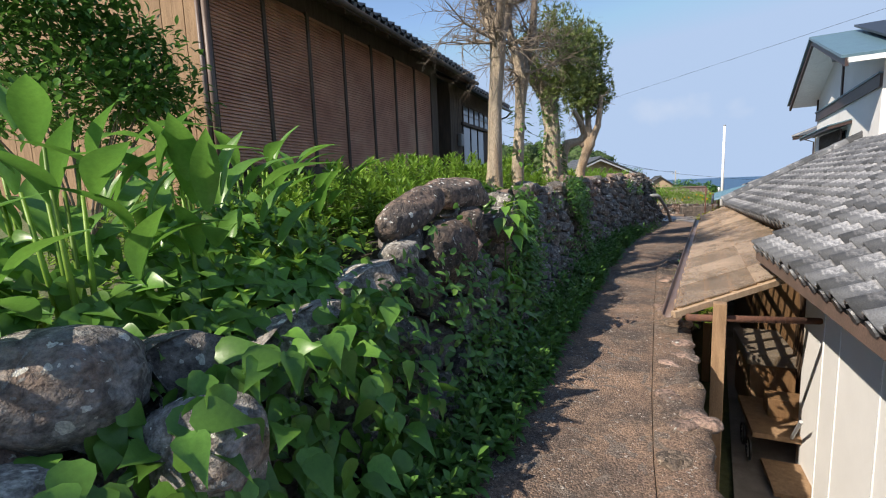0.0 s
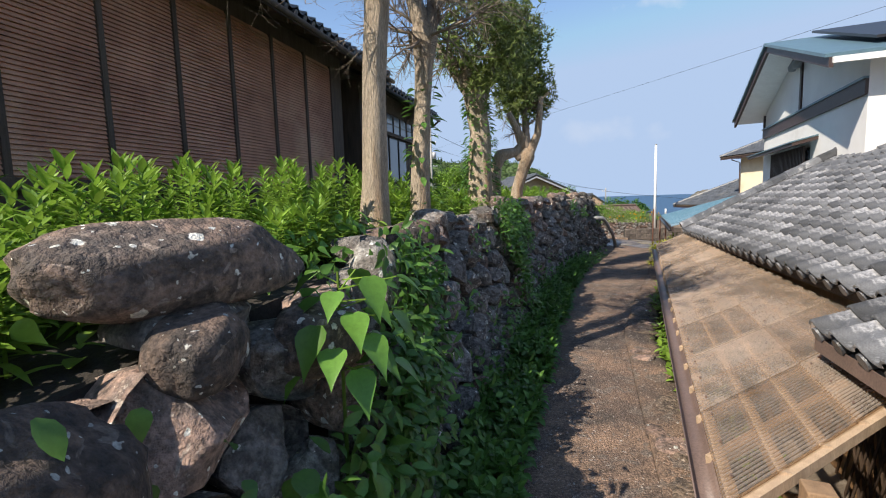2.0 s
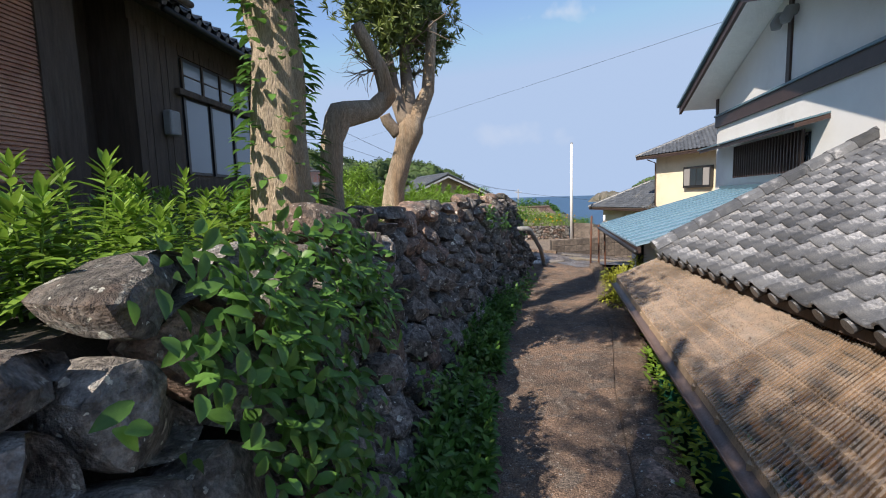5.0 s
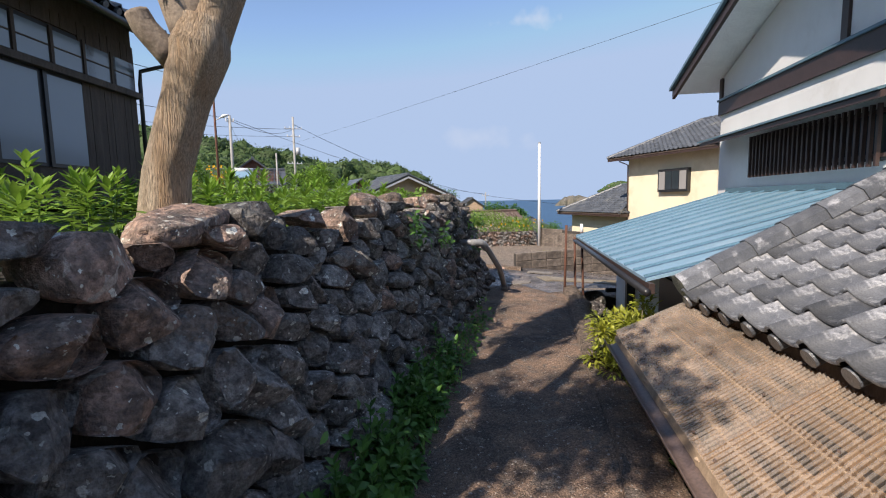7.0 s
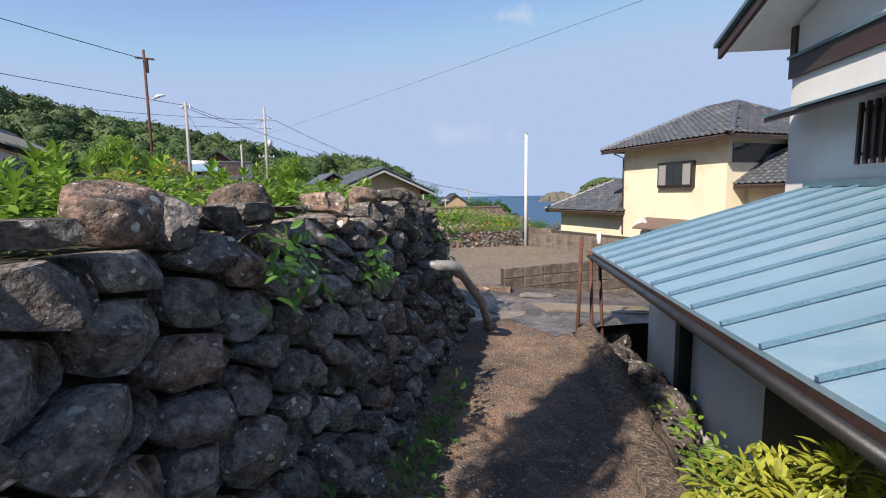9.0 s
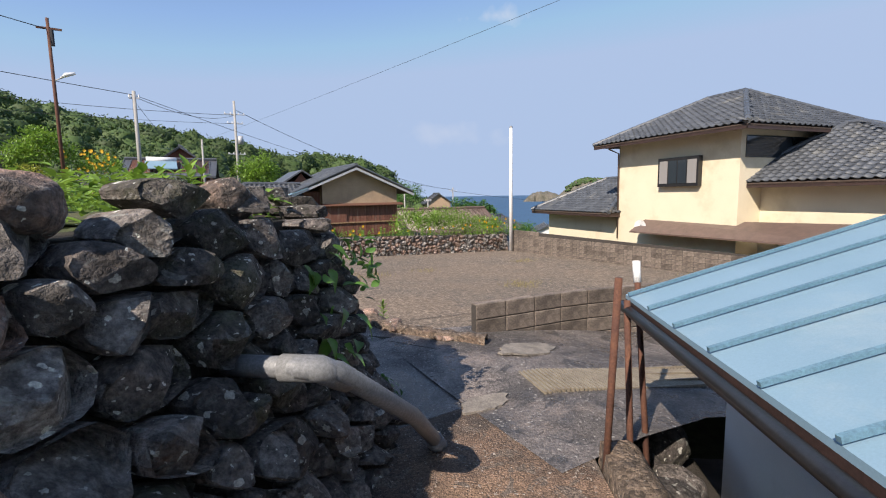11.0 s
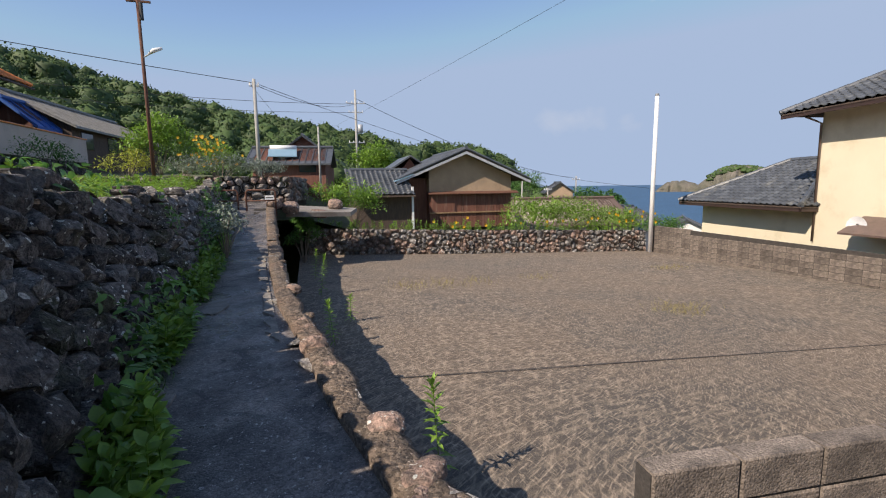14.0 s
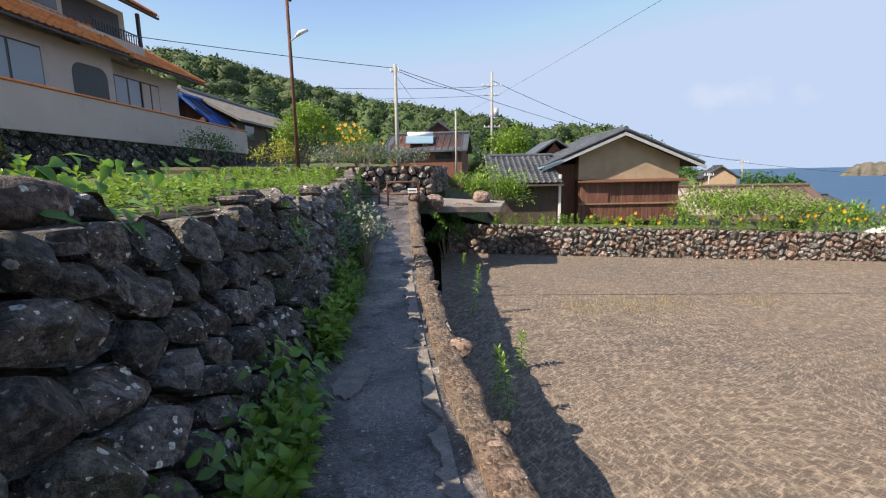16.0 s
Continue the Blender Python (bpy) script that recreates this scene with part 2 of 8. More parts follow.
M_stone_dark = material("dark_mossy_basalt", (0.17, 0.145, 0.13), (0.055, 0.048, 0.044), scale=15, rough=0.85, bump=1.0, fine=26, stain=(0.08, 0.085, 0.045),
                        stain_scale=1.4, stain_amount=0.35, spots=(0.19, 0.18, 0.165), spot_scale=9, spot_size=0.4, swirl=1.5, grain=0.45, vary=0.4, dist=0.05,
                        lichen=(0.62, 0.61, 0.55))
M_boulder = material("brown_boulder", (0.22, 0.155, 0.12), (0.075, 0.06, 0.051), scale=15, rough=0.9, bump=1.0, fine=26, stain=(0.075, 0.066, 0.06),
                     stain_scale=2.2, stain_amount=0.5, spots=(0.25, 0.20, 0.165), spot_scale=11, spot_size=0.35, swirl=1.5, grain=0.45, vary=0.3, dist=0.045,
                     lichen=(0.62, 0.61, 0.55))
M_stone_red = material("red_stone", (0.37, 0.25, 0.195), (0.15, 0.11, 0.09), scale=15, rough=0.9, bump=1.0, fine=26, stain=(0.11, 0.095, 0.085),
                       stain_scale=2.0, stain_amount=0.5, spots=(0.36, 0.30, 0.25), spot_scale=10, spot_size=0.35, swirl=1.5, grain=0.45, vary=0.35, dist=0.04,
                       lichen=(0.62, 0.61, 0.55))
M_stone_pale = material("pale_grey_boulder", (0.40, 0.375, 0.335), (0.17, 0.155, 0.14), scale=15, rough=0.9, bump=1.0, fine=26, stain=(0.15, 0.13, 0.11),
                        stain_scale=2.0, stain_amount=0.45, grain=0.6, dist=0.04, lichen=(0.62, 0.61, 0.55))
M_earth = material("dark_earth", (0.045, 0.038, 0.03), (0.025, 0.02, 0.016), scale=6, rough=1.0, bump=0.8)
M_mud = material("tan_mud_mortar", (0.24, 0.18, 0.13), (0.14, 0.11, 0.085), scale=7, rough=1.0, bump=0.8)
M_soil = material("soil", (0.12, 0.11, 0.06), (0.08, 0.10, 0.04), scale=1.5, rough=1.0, bump=0.8, stain=(0.07, 0.10, 0.03), stain_amount=0.7)
M_path = material("lane_gravel_concrete", (0.19, 0.125, 0.088), (0.088, 0.068, 0.055), scale=1.7, rough=0.95, bump=1.0, fine=60, stain=(0.30, 0.195, 0.13),
                  stain_scale=0.9, stain_amount=0.55, spots=(0.16, 0.125, 0.10), spot_scale=5, spot_size=0.5, swirl=1.0, grain=0.6, cells=(85.0, 0.4), dist=0.015,
                  lichen=(0.40, 0.35, 0.30), lichen_scale=30)
M_asphalt = material("worn_asphalt", (0.155, 0.137, 0.127), (0.085, 0.077, 0.073), scale=1.3, rough=0.75, bump=0.4, fine=80, stain=(0.24, 0.20, 0.175),
                     stain_scale=0.9, stain_amount=0.4, spots=(0.075, 0.069, 0.066), spot_scale=2.6, spot_size=0.55, swirl=1.2, grain=0.55, cells=(60.0, 0.4), wet=(1.5, 0.24),
                     lichen=(0.38, 0.36, 0.33), lichen_scale=30)
M_concrete = material("weathered_concrete", (0.30, 0.275, 0.245), (0.20, 0.18, 0.16), scale=1.8, rough=0.92, bump=0.5, fine=60, stain=(0.12, 0.10, 0.085), stain_scale=0.5, stain_amount=0.5)
M_lot = material("stained_lot_concrete", (0.16, 0.12, 0.088), (0.108, 0.083, 0.063), scale=14, rough=0.95, bump=0.8, fine=34, stain=(0.078, 0.07, 0.062), stain_scale=0.24,
                 stain_amount=0.8, grain=0.35)
nt = M_lot.node_tree
lot_bsdf = nt.nodes["Principled BSDF"]
lot_co = nt.nodes["Texture Coordinate"]
lot_warp = nt.nodes.new("ShaderNodeTexNoise")
lot_warp.inputs["Scale"].default_value, lot_warp.inputs["Detail"].default_value = 0.16, 1.0
nt.links.new(lot_co.outputs["Object"], lot_warp.inputs["Vector"])
lot_bend = nt.nodes.new("ShaderNodeVectorMath")
lot_bend.operation = "MULTIPLY_ADD"
nt.links.new(lot_warp.outputs["Color"], lot_bend.inputs[0])
lot_bend.inputs[1].default_value = (3.2, 3.2, 0.0)
nt.links.new(lot_co.outputs["Object"], lot_bend.inputs[2])
for yaw_, stretch_, lo, hi, amount, tone in ((20, (2.4, 11.0, 1), 0.50, 0.70, 0.55, (0.38, 0.30, 0.22, 1)), (75, (3.4, 17.0, 1), 0.52, 0.70, 0.6, (0.44, 0.345, 0.255, 1)), (-40, (1.3, 5.0, 1), 0.54, 0.72, 0.5, (0.075, 0.065, 0.056, 1)), (48, (7.0, 40.0, 1), 0.52, 0.66, 0.7, (0.47, 0.37, 0.275, 1)), (110, (6.0, 36.0, 1), 0.54, 0.68, 0.65, (0.45, 0.355, 0.26, 1))):
    # brushed streaks that bend across the slab
    src = lot_bsdf.inputs["Base Color"].links[0].from_socket
    turn_m = nt.nodes.new("ShaderNodeMapping")
    turn_m.vector_type = "TEXTURE"
    turn_m.inputs["Rotation"].default_value = (0, 0, radians(yaw_))
    turn_m.inputs["Scale"].default_value = (1 / stretch_[0], 1 / stretch_[1], 1)
    nt.links.new(lot_bend.outputs[0], turn_m.inputs["Vector"])
    nz = nt.nodes.new("ShaderNodeTexNoise")
    nz.inputs["Scale"].default_value, nz.inputs["Detail"].default_value, nz.inputs["Roughness"].default_value = 1.0, 6.0, 0.65
    nt.links.new(turn_m.outputs[0], nz.inputs["Vector"])
    rm = nt.nodes.new("ShaderNodeMapRange")
    rm.inputs["From Min"].default_value, rm.inputs["From Max"].default_value = lo, hi
    rm.inputs["To Min"].default_value, rm.inputs["To Max"].default_value = 0.0, amount
    nt.links.new(nz.outputs[0], rm.inputs["Value"])
    mxx = nt.nodes.new("ShaderNodeMix")
    mxx.data_type = "RGBA"
    nt.links.new(rm.outputs[0], mxx.inputs["Factor"])
    nt.links.new(src, mxx.inputs["A"])
    mxx.inputs["B"].default_value = tone
    nt.links.new(mxx.outputs["Result"], lot_bsdf.inputs["Base Color"])
M_block = material("concrete_block", (0.27, 0.22, 0.18), (0.145, 0.118, 0.098), scale=2.5, rough=0.95, bump=0.5, fine=60, stain=(0.085, 0.07, 0.06), stain_scale=3.0, stain_amount=0.55, vary=0.3, cells=(90.0, 0.25))
M_mortar = material("dark_mortar", (0.07, 0.06, 0.053), (0.045, 0.04, 0.035), scale=8, rough=1.0, bump=0.4)
# the pale stain on the near tiles paints silvery highlights into their colour
M_tile = material("grey_roof_tile", (0.15, 0.155, 0.165), (0.07, 0.074, 0.082), scale=7, rough=0.32, bump=0.25, fine=60, stain=(0.40, 0.40, 0.41), stain_scale=5.5, stain_amount=0.28, vary=0.5, spec=0.6)
M_tile_far = material("grey_roof_tile_far", (0.095, 0.105, 0.12), (0.06, 0.067, 0.078), scale=4, rough=0.42, bump=0.2, stain=(0.15, 0.15, 0.14), stain_amount=0.3, vary=0.25, islands=True)
M_tile_orange = material("orange_roof_tile", (0.85, 0.26, 0.05), (0.7, 0.2, 0.04), scale=3, rough=0.4, bump=0.2, vary=0.2, islands=True)
M_white = material("white_render", (0.80, 0.79, 0.77), (0.72, 0.71, 0.69), scale=1.2, rough=0.85, bump=0.15, fine=90, stain=(0.66, 0.64, 0.6), stain_scale=0.6, stain_amount=0.3, grain=0.05)
M_yellow = material("cream_render", (0.80, 0.71, 0.53), (0.75, 0.66, 0.485), scale=1.0, rough=0.85, bump=0.2, fine=90, stain=(0.66, 0.57, 0.40), stain_scale=0.5, stain_amount=0.35, grain=0.05)
M_greywall = material("grey_brown_render", (0.60, 0.485, 0.42), (0.53, 0.43, 0.37), scale=1.0, rough=0.9, bump=0.2, fine=80, stain=(0.45, 0.37, 0.32), stain_amount=0.2, grain=0.1)
M_bluesteel = material("pale_blue_steel", (0.235, 0.365, 0.46), (0.19, 0.31, 0.40), scale=0.8, rough=0.35, metal=0.0, bump=0.05, fine=60, stain=(0.30, 0.40, 0.46), stain_scale=0.7, stain_amount=0.3, grain=0.06)
M_seam = material("blue_roof_seam", (0.10, 0.20, 0.27), (0.14, 0.26, 0.34), scale=3, rough=0.4, bump=0.05)
M_darktrim = material("dark_brown_trim", (0.06, 0.035, 0.03), (0.04, 0.025, 0.022), scale=5, rough=0.5, bump=0.1)
M_bluetrim = material("blue_grey_flashing", (0.10, 0.18, 0.22), (0.08, 0.14, 0.18), scale=5, rough=0.4, bump=0.05)
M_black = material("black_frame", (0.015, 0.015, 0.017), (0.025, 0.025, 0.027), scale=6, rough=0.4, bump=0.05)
M_wood_dark = material("dark_weathered_wood", (0.12, 0.085, 0.065), (0.065, 0.046, 0.036), scale=3, rough=0.85, bump=0.6, fine=40, stretch=(5, 5, 0.6), stain=(0.13, 0.10, 0.08), stain_amount=0.3)
M_wood_shutter = material("red_brown_shutter", (0.58, 0.30, 0.195), (0.36, 0.165, 0.105), scale=2, rough=0.6, bump=0.25, fine=50, stain=(0.60, 0.36, 0.24), stain_scale=0.9, stain_amount=0.5)
M_wood_old = material("sunlit_old_wood", (0.36, 0.23, 0.13), (0.22, 0.135, 0.075), scale=3, rough=0.8, bump=0.5, fine=45, stretch=(5, 5, 0.6))
M_wood_red = material("red_brown_boards", (0.21, 0.085, 0.055), (0.13, 0.055, 0.04), scale=3, rough=0.8, bump=0.5, stretch=(6, 6, 0.5), vary=0.2, stain=(0.25, 0.15, 0.11), stain_amount=0.3)
M_bark = material("pale_bare_trunk", (0.58, 0.47, 0.35), (0.36, 0.29, 0.22), scale=4, rough=0.85, bump=0.9, fine=26, stretch=(4, 4, 0.4), stain=(0.40, 0.26, 0.15), stain_scale=0.7, stain_amount=0.4, dist=0.05, grain=0.5)
M_twig = material("grey_twig", (0.32, 0.26, 0.20), (0.13, 0.10, 0.08), scale=6, rough=0.9, bump=0.4)
M_rust = material("rusty_steel", (0.16, 0.07, 0.04), (0.09, 0.04, 0.03), scale=9, rough=0.85, bump=0.4)
M_galv = material("painted_grey_steel", (0.55, 0.56, 0.57), (0.45, 0.46, 0.47), scale=5, rough=0.45, metal=0.2, bump=0.05)
M_whitepaint = material("white_paint", (0.82, 0.82, 0.81), (0.74, 0.74, 0.73), scale=5, rough=0.5, bump=0.05)
M_gutter = material("brown_gutter", (0.17, 0.115, 0.095), (0.12, 0.085, 0.07), scale=4, rough=0.5, bump=0.1)
M_pvc = material("grey_pvc_pipe", (0.25, 0.255, 0.26), (0.19, 0.195, 0.20), scale=5, rough=0.5, bump=0.1)
M_polycarb = material("dirty_corrugated_plastic", (0.60, 0.51, 0.43), (0.40, 0.345, 0.295), scale=2.6, rough=0.4, bump=0.1, stain=(0.25, 0.215, 0.18), stain_scale=1.5, stain_amount=0.6, vary=0.25, spec=0.7)
M_pole = material("concrete_pole", (0.42, 0.41, 0.38), (0.34, 0.33, 0.31), scale=3, rough=0.85, bump=0.2)
M_wire = material("black_cable", (0.02, 0.02, 0.022), (0.03, 0.03, 0.03), rough=0.6, bump=0)
M_sea = material("blue_sea", (0.055, 0.12, 0.21), (0.045, 0.10, 0.18), scale=0.05, rough=0.6, spec=0.15, bump=0.25, fine=0.6, dist=0.4)
M_field = material("green_ground", (0.075, 0.10, 0.035), (0.10, 0.095, 0.045), scale=0.2, rough=1.0, bump=0.5, fine=3, dist=0.2)
M_rock = material("cliff_rock", (0.19, 0.165, 0.135), (0.09, 0.09, 0.06), scale=0.06, rough=0.95, bump=0.8, fine=0.4, dist=2.0)
M_leaf = leaf_material("weed_leaf", (0.24, 0.38, 0.055), (0.16, 0.29, 0.04))
M_leaf_dark = leaf_material("vine_leaf", (0.12, 0.26, 0.05), (0.07, 0.17, 0.035))
M_leaf_big = leaf_material("broad_leaf", (0.155, 0.32, 0.052), (0.09, 0.22, 0.04), through=0.4, rough=0.35)
M_leaf_tree = leaf_material("podocarp_leaf", (0.10, 0.16, 0.045), (0.17, 0.21, 0.05), through=0.2)
M_leaf_yellow = leaf_material("yellow_green_leaf", (0.42, 0.42, 0.06), (0.28, 0.33, 0.05))
M_leaf_grey = leaf_material("silver_leaf", (0.24, 0.28, 0.22), (0.17, 0.21, 0.15), through=0.15)
M_wood_far = leaf_material("woodland_crown", (0.04, 0.078, 0.02), (0.07, 0.115, 0.028), through=0.1, rough=0.7)
M_dry = leaf_material("dry_grass", (0.36, 0.29, 0.13), (0.25, 0.22, 0.09), through=0.2, rough=0.7)
M_flower = material("yellow_flower", (0.75, 0.45, 0.02), (0.65, 0.35, 0.02), rough=0.6, bump=0)


def glass_material(name, tint, rough=0.05):
    m = material(name, tint, tint, rough=rough, bump=0.0, spec=0.8, grain=0.0)
    return m


M_window = glass_material("dark_window_glass", (0.03, 0.04, 0.05))
M_curtain = glass_material("glass_over_white_curtain", (0.30, 0.29, 0.285), 0.15)
M_window_pale = glass_material("pale_curtained_glass", (0.20, 0.24, 0.28), 0.12)

# ---- ground ----
def polyline(pts):
    pts = [Vector(p) for p in pts]
    cum = [0.0]
    for a, b in zip(pts, pts[1:]):
        cum.append(cum[-1] + (b - a).length)
    return pts, cum


def lerp_table(table, x):
    if x <= table[0][0]:
        return table[0][1]
    for (a, p), (b, q) in zip(table, table[1:]):
        if x <= b:
            k = (x - a) / (b - a)
            return p + (q - p) * k
    return table[-1][1]


LANE_Z = [(-9, -0.05), (3, -0.02), (14, 0.0), (16.5, 0.04), (19, 0.17), (22, 0.2), (25, 0.29), (27, 0.42), (29, 0.65), (31, 1.0), (36, 1.4), (40, 1.5)]


def drive_z(x, y):
    z = lerp_table(LANE_Z, y)
    if x > 11.4 and y < 18.5:
        z -= 0.13 * (x - 11.4)
    return z


def lot_z(x, y):
    return -0.87 - 0.037 * (x - 13) - 0.012 * (y - 22)


HILL = [(-180, 0.10), (-100, 0.12), (-60, 0.20), (-24, 0.206), (-19, 0.172), (-14, 0.160), (-6, 0.131), (3.6, 0.112), (12, 0.119), (20, 0.150), (24, 0.134), (27.5, 0.07), (30, 0.0), (34, -0.02), (180, -0.02)]


def land_z(x, y):
    dx, dy = x - 10, y - 17
    r = math.hypot(dx, dy)
    b = math.degrees(math.atan2(dx, dy))
    base = -2.0
    k = min(1.0, max(0.0, (r - 25) / 90))
    if b > 5:
        fall = min(1.0, max(0.0, (b - 5) / 30)) if b < 120 else max(0.0, 1 - (b - 120) / 30)
        base -= 17 * k * fall
    t = lerp_table(HILL, b)
    if t > 0:
        c = min(1.0, max(0.0, (r - 60) / 110))
        base += c * c * (3 - 2 * c) * (t * 165 - 3)
    if b < 12 and 20 < r:
        base += min(1.0, (r - 20) / 25) * 4.2 * min(1.0, (12 - b) / 14) * (1 if b > -120 else 0)
    return base


def ground_sheet():
    g = Geo()
    radii = [0, 6, 12, 18, 24, 30, 37, 45, 54, 64, 76, 90, 105, 120, 135, 150, 165, 185, 210, 250, 320, 450, 700, 1200, 2500]
    seg = 120
    vs, fs = [], []
    for r in radii:
        for k in range(seg):
            a = 2 * math.pi * k / seg
            x, y = 10 + r * math.sin(a), 17 + r * math.cos(a)
            z = land_z(x, y)
            if r > 25:
                z += noise.noise((x * 0.05, y * 0.05, 0)) * min(2.0, r * 0.015)
            vs.append((x, y, z))
    for i in range(len(radii) - 1):
        for k in range(seg):
            j = (k + 1) % seg
            fs.append((i * seg + k, (i + 1) * seg + k, (i + 1) * seg + j, i * seg + j))
    g.add(vs, fs)
    return part("ground", g, M_field, smooth=True)


tagged(ground_sheet(), "green overgrown ground of the hillside village", "ground", kind="structure")
g = Geo()
g.add([(-3000, -3000, -13), (4500, -3000, -13), (4500, 4500, -13), (-3000, 4500, -13)], [(0, 1, 2, 3)])
tagged(part("water", g, M_sea), "calm blue sea reaching the horizon", "sea", kind="structure")

# lane: foot of the wall on one side, gutter edge on the other
WALL = [(-4.03, -2.81), (-2.2, -0.2), (-0.95, 1.2), (0.25, 2.75), (0.78, 3.6), (1.83, 5.45), (3.14, 7.6), (4.78, 10.18), (6.3, 12.18), (7.42, 13.46), (8.38, 14.56), (9.18, 15.5),
        (9.72, 16.05), (9.78, 16.75), (9.0, 19.5), (8.73, 22.0), (8.52, 25.3), (8.1, 28.7), (7.8, 31.5), (7.0, 36.0)]
EDGE = [(-1.2, -3.6), (0.0, -0.6), (0.75, 1.1), (1.4, 2.35), (1.85, 3.15), (3.15, 5.35), (4.5, 7.6), (6.1, 9.55), (7.4, 10.95), (8.5, 12.4), (9.45, 13.6), (10.5, 14.9),
        (11.4, 16.3), (10.9, 17.55), (10.3, 19.2), (9.96, 21.1), (9.62, 24.1), (9.3, 28.0), (9.05, 31.5), (8.6, 36.0)]


def ribbon(left, right, zf, across=6, sub=4, lift=0.0, rough=0.012):
    g = Geo()
    rows = []
    for (a, b), (c, d) in zip(zip(left, right), zip(left[1:], right[1:])):
        for k in range(sub):
            t = k / sub
            rows.append((Vector(a).lerp(Vector(c), t), Vector(b).lerp(Vector(d), t)))
    rows.append((Vector(left[-1]), Vector(right[-1])))
    vs, fs = [], []
    for p, q in rows:
        for i in range(across + 1):
            w = p.lerp(q, i / across)
            vs.append((w.x, w.y, zf(w.x, w.y) + lift + noise.noise((w.x * 1.3, w.y * 1.3, 3)) * rough))
    m = across + 1
    for r in range(len(rows) - 1):
        for i in range(across):
            fs.append((r * m + i, r * m + i + 1, (r + 1) * m + i + 1, (r + 1) * m + i))
    return g.add(vs, fs)


lane_left = [(x - 0.4, y + 0.15) for x, y in WALL]
tagged(part("road", ribbon(lane_left[:13], EDGE[:13], drive_z), M_path, smooth=True), "narrow lane of worn gravelly concrete between walls", "lane", kind="structure")
tagged(part("road", ribbon(lane_left[12:], [(x + 0.12, y) for x, y in EDGE[12:]], drive_z), M_asphalt, smooth=True), "narrow patched asphalt lane climbing beside a stone wall", "lane", kind="structure")
# driveway that drops away to the east
g = Geo()
vs, fs = [], []
for i in range(15):
    for j in range(7):
        x = 10.4 + i * 0.8
        y0, y1 = 15.2 - max(0, x - 12) * 0.25, 18.0 - max(0, x - 12.8) * 0.27
        y = y0 + (y1 - y0) * j / 6
        vs.append((x, y, drive_z(x, min(y, 18.4)) + 0.006))
for i in range(14):
    for j in range(6):
        fs.append((i * 7 + j, (i + 1) * 7 + j, (i + 1) * 7 + j + 1, i * 7 + j + 1))
g.add(vs, fs)
tagged(part("road", g, M_asphalt, smooth=True), "sloping patched asphalt driveway beside a block wall", "driveway", kind="structure")

# lot
g = Geo()
vs, fs = [], []
nx, ny = 32, 38
for j in range(ny + 1):
    for i in range(nx + 1):
        x, y = 9.9 + 15.4 * i / nx, 15.0 + 19.2 * j / ny
        vs.append((x, y, lot_z(x, y) + noise.noise((x * 0.5, y * 0.5, 7)) * 0.012))
for j in range(ny):
    for i in range(nx):
        x, y = 9.9 + 15.4 * (i + 0.5) / nx, 15.0 + 19.2 * (j + 0.5) / ny
        if y < 17.6 - max(0, x - 12.8) * 0.26:
            continue
        k = j * (nx + 1) + i
        fs.append((k, k + 1, k + nx + 2, k + nx + 1))
g.add(vs, fs)
tagged(part("pavement", g, M_lot, smooth=True), "empty concrete lot with swirled brown stains", "concrete lot", kind="structure")

for a, b in (((11.2, 21.8), (25.2, 20.9)), ((10.1, 28.4), (25.2, 29.6))):
    da = Vector((b[0] - a[0], b[1] - a[1])).normalized()
    na = Vector((da.y, -da.x)) * 0.012
    lot_joint = Geo()
    for k in range(20):
        p, q = Vector(a).lerp(Vector(b), k / 20), Vector(a).lerp(Vector(b), (k + 1) / 20)
        lot_joint.add([(w.x + s * na.x, w.y + s * na.y, lot_z(w.x, w.y) + 0.014) for w, s in ((p, 1), (q, 1), (q, -1), (p, -1))], [(3, 2, 1, 0)])
    tagged(part("trim", lot_joint, M_mortar), "dark expansion joint in the concrete lot", "joint", kind="structure")

# terrace behind the stone wall
WALL_TOP = [(0, 1.0), (5, 1.0), (6.5, 1.1), (7.6, 1.38), (8.5, 1.45), (10.5, 1.55), (14, 1.62), (18, 1.70), (21.5, 1.75), (25, 1.68), (28, 1.52), (31, 1.42), (34.6, 1.12), (37.5, 0.85), (43, 0.6)]
WP, WC = polyline([(x, y, 0) for x, y in WALL])
WN = []
for i, p in enumerate(WP):
    d = (WP[min(i + 1, len(WP) - 1)] - WP[max(i - 1, 0)]).normalized()
    WN.append(Vector((d.y, -d.x, 0)))


def on_wall(s, h, d, batter=0.28):
    i = 0
    while i < len(WC) - 2 and s > WC[i + 1]:
        i += 1
    k = min(1.2, max(-0.2, (s - WC[i]) / (WC[i + 1] - WC[i])))
    p = WP[i].lerp(WP[i + 1], k)
    n = WN[i].lerp(WN[i + 1], k).normalized()
    q = p + n * (d - batter * h)
    q.z = lerp_table(LANE_Z, p.y) - 0.05 + h
    return q


def wall_h(s):
    return lerp_table(WALL_TOP, s)


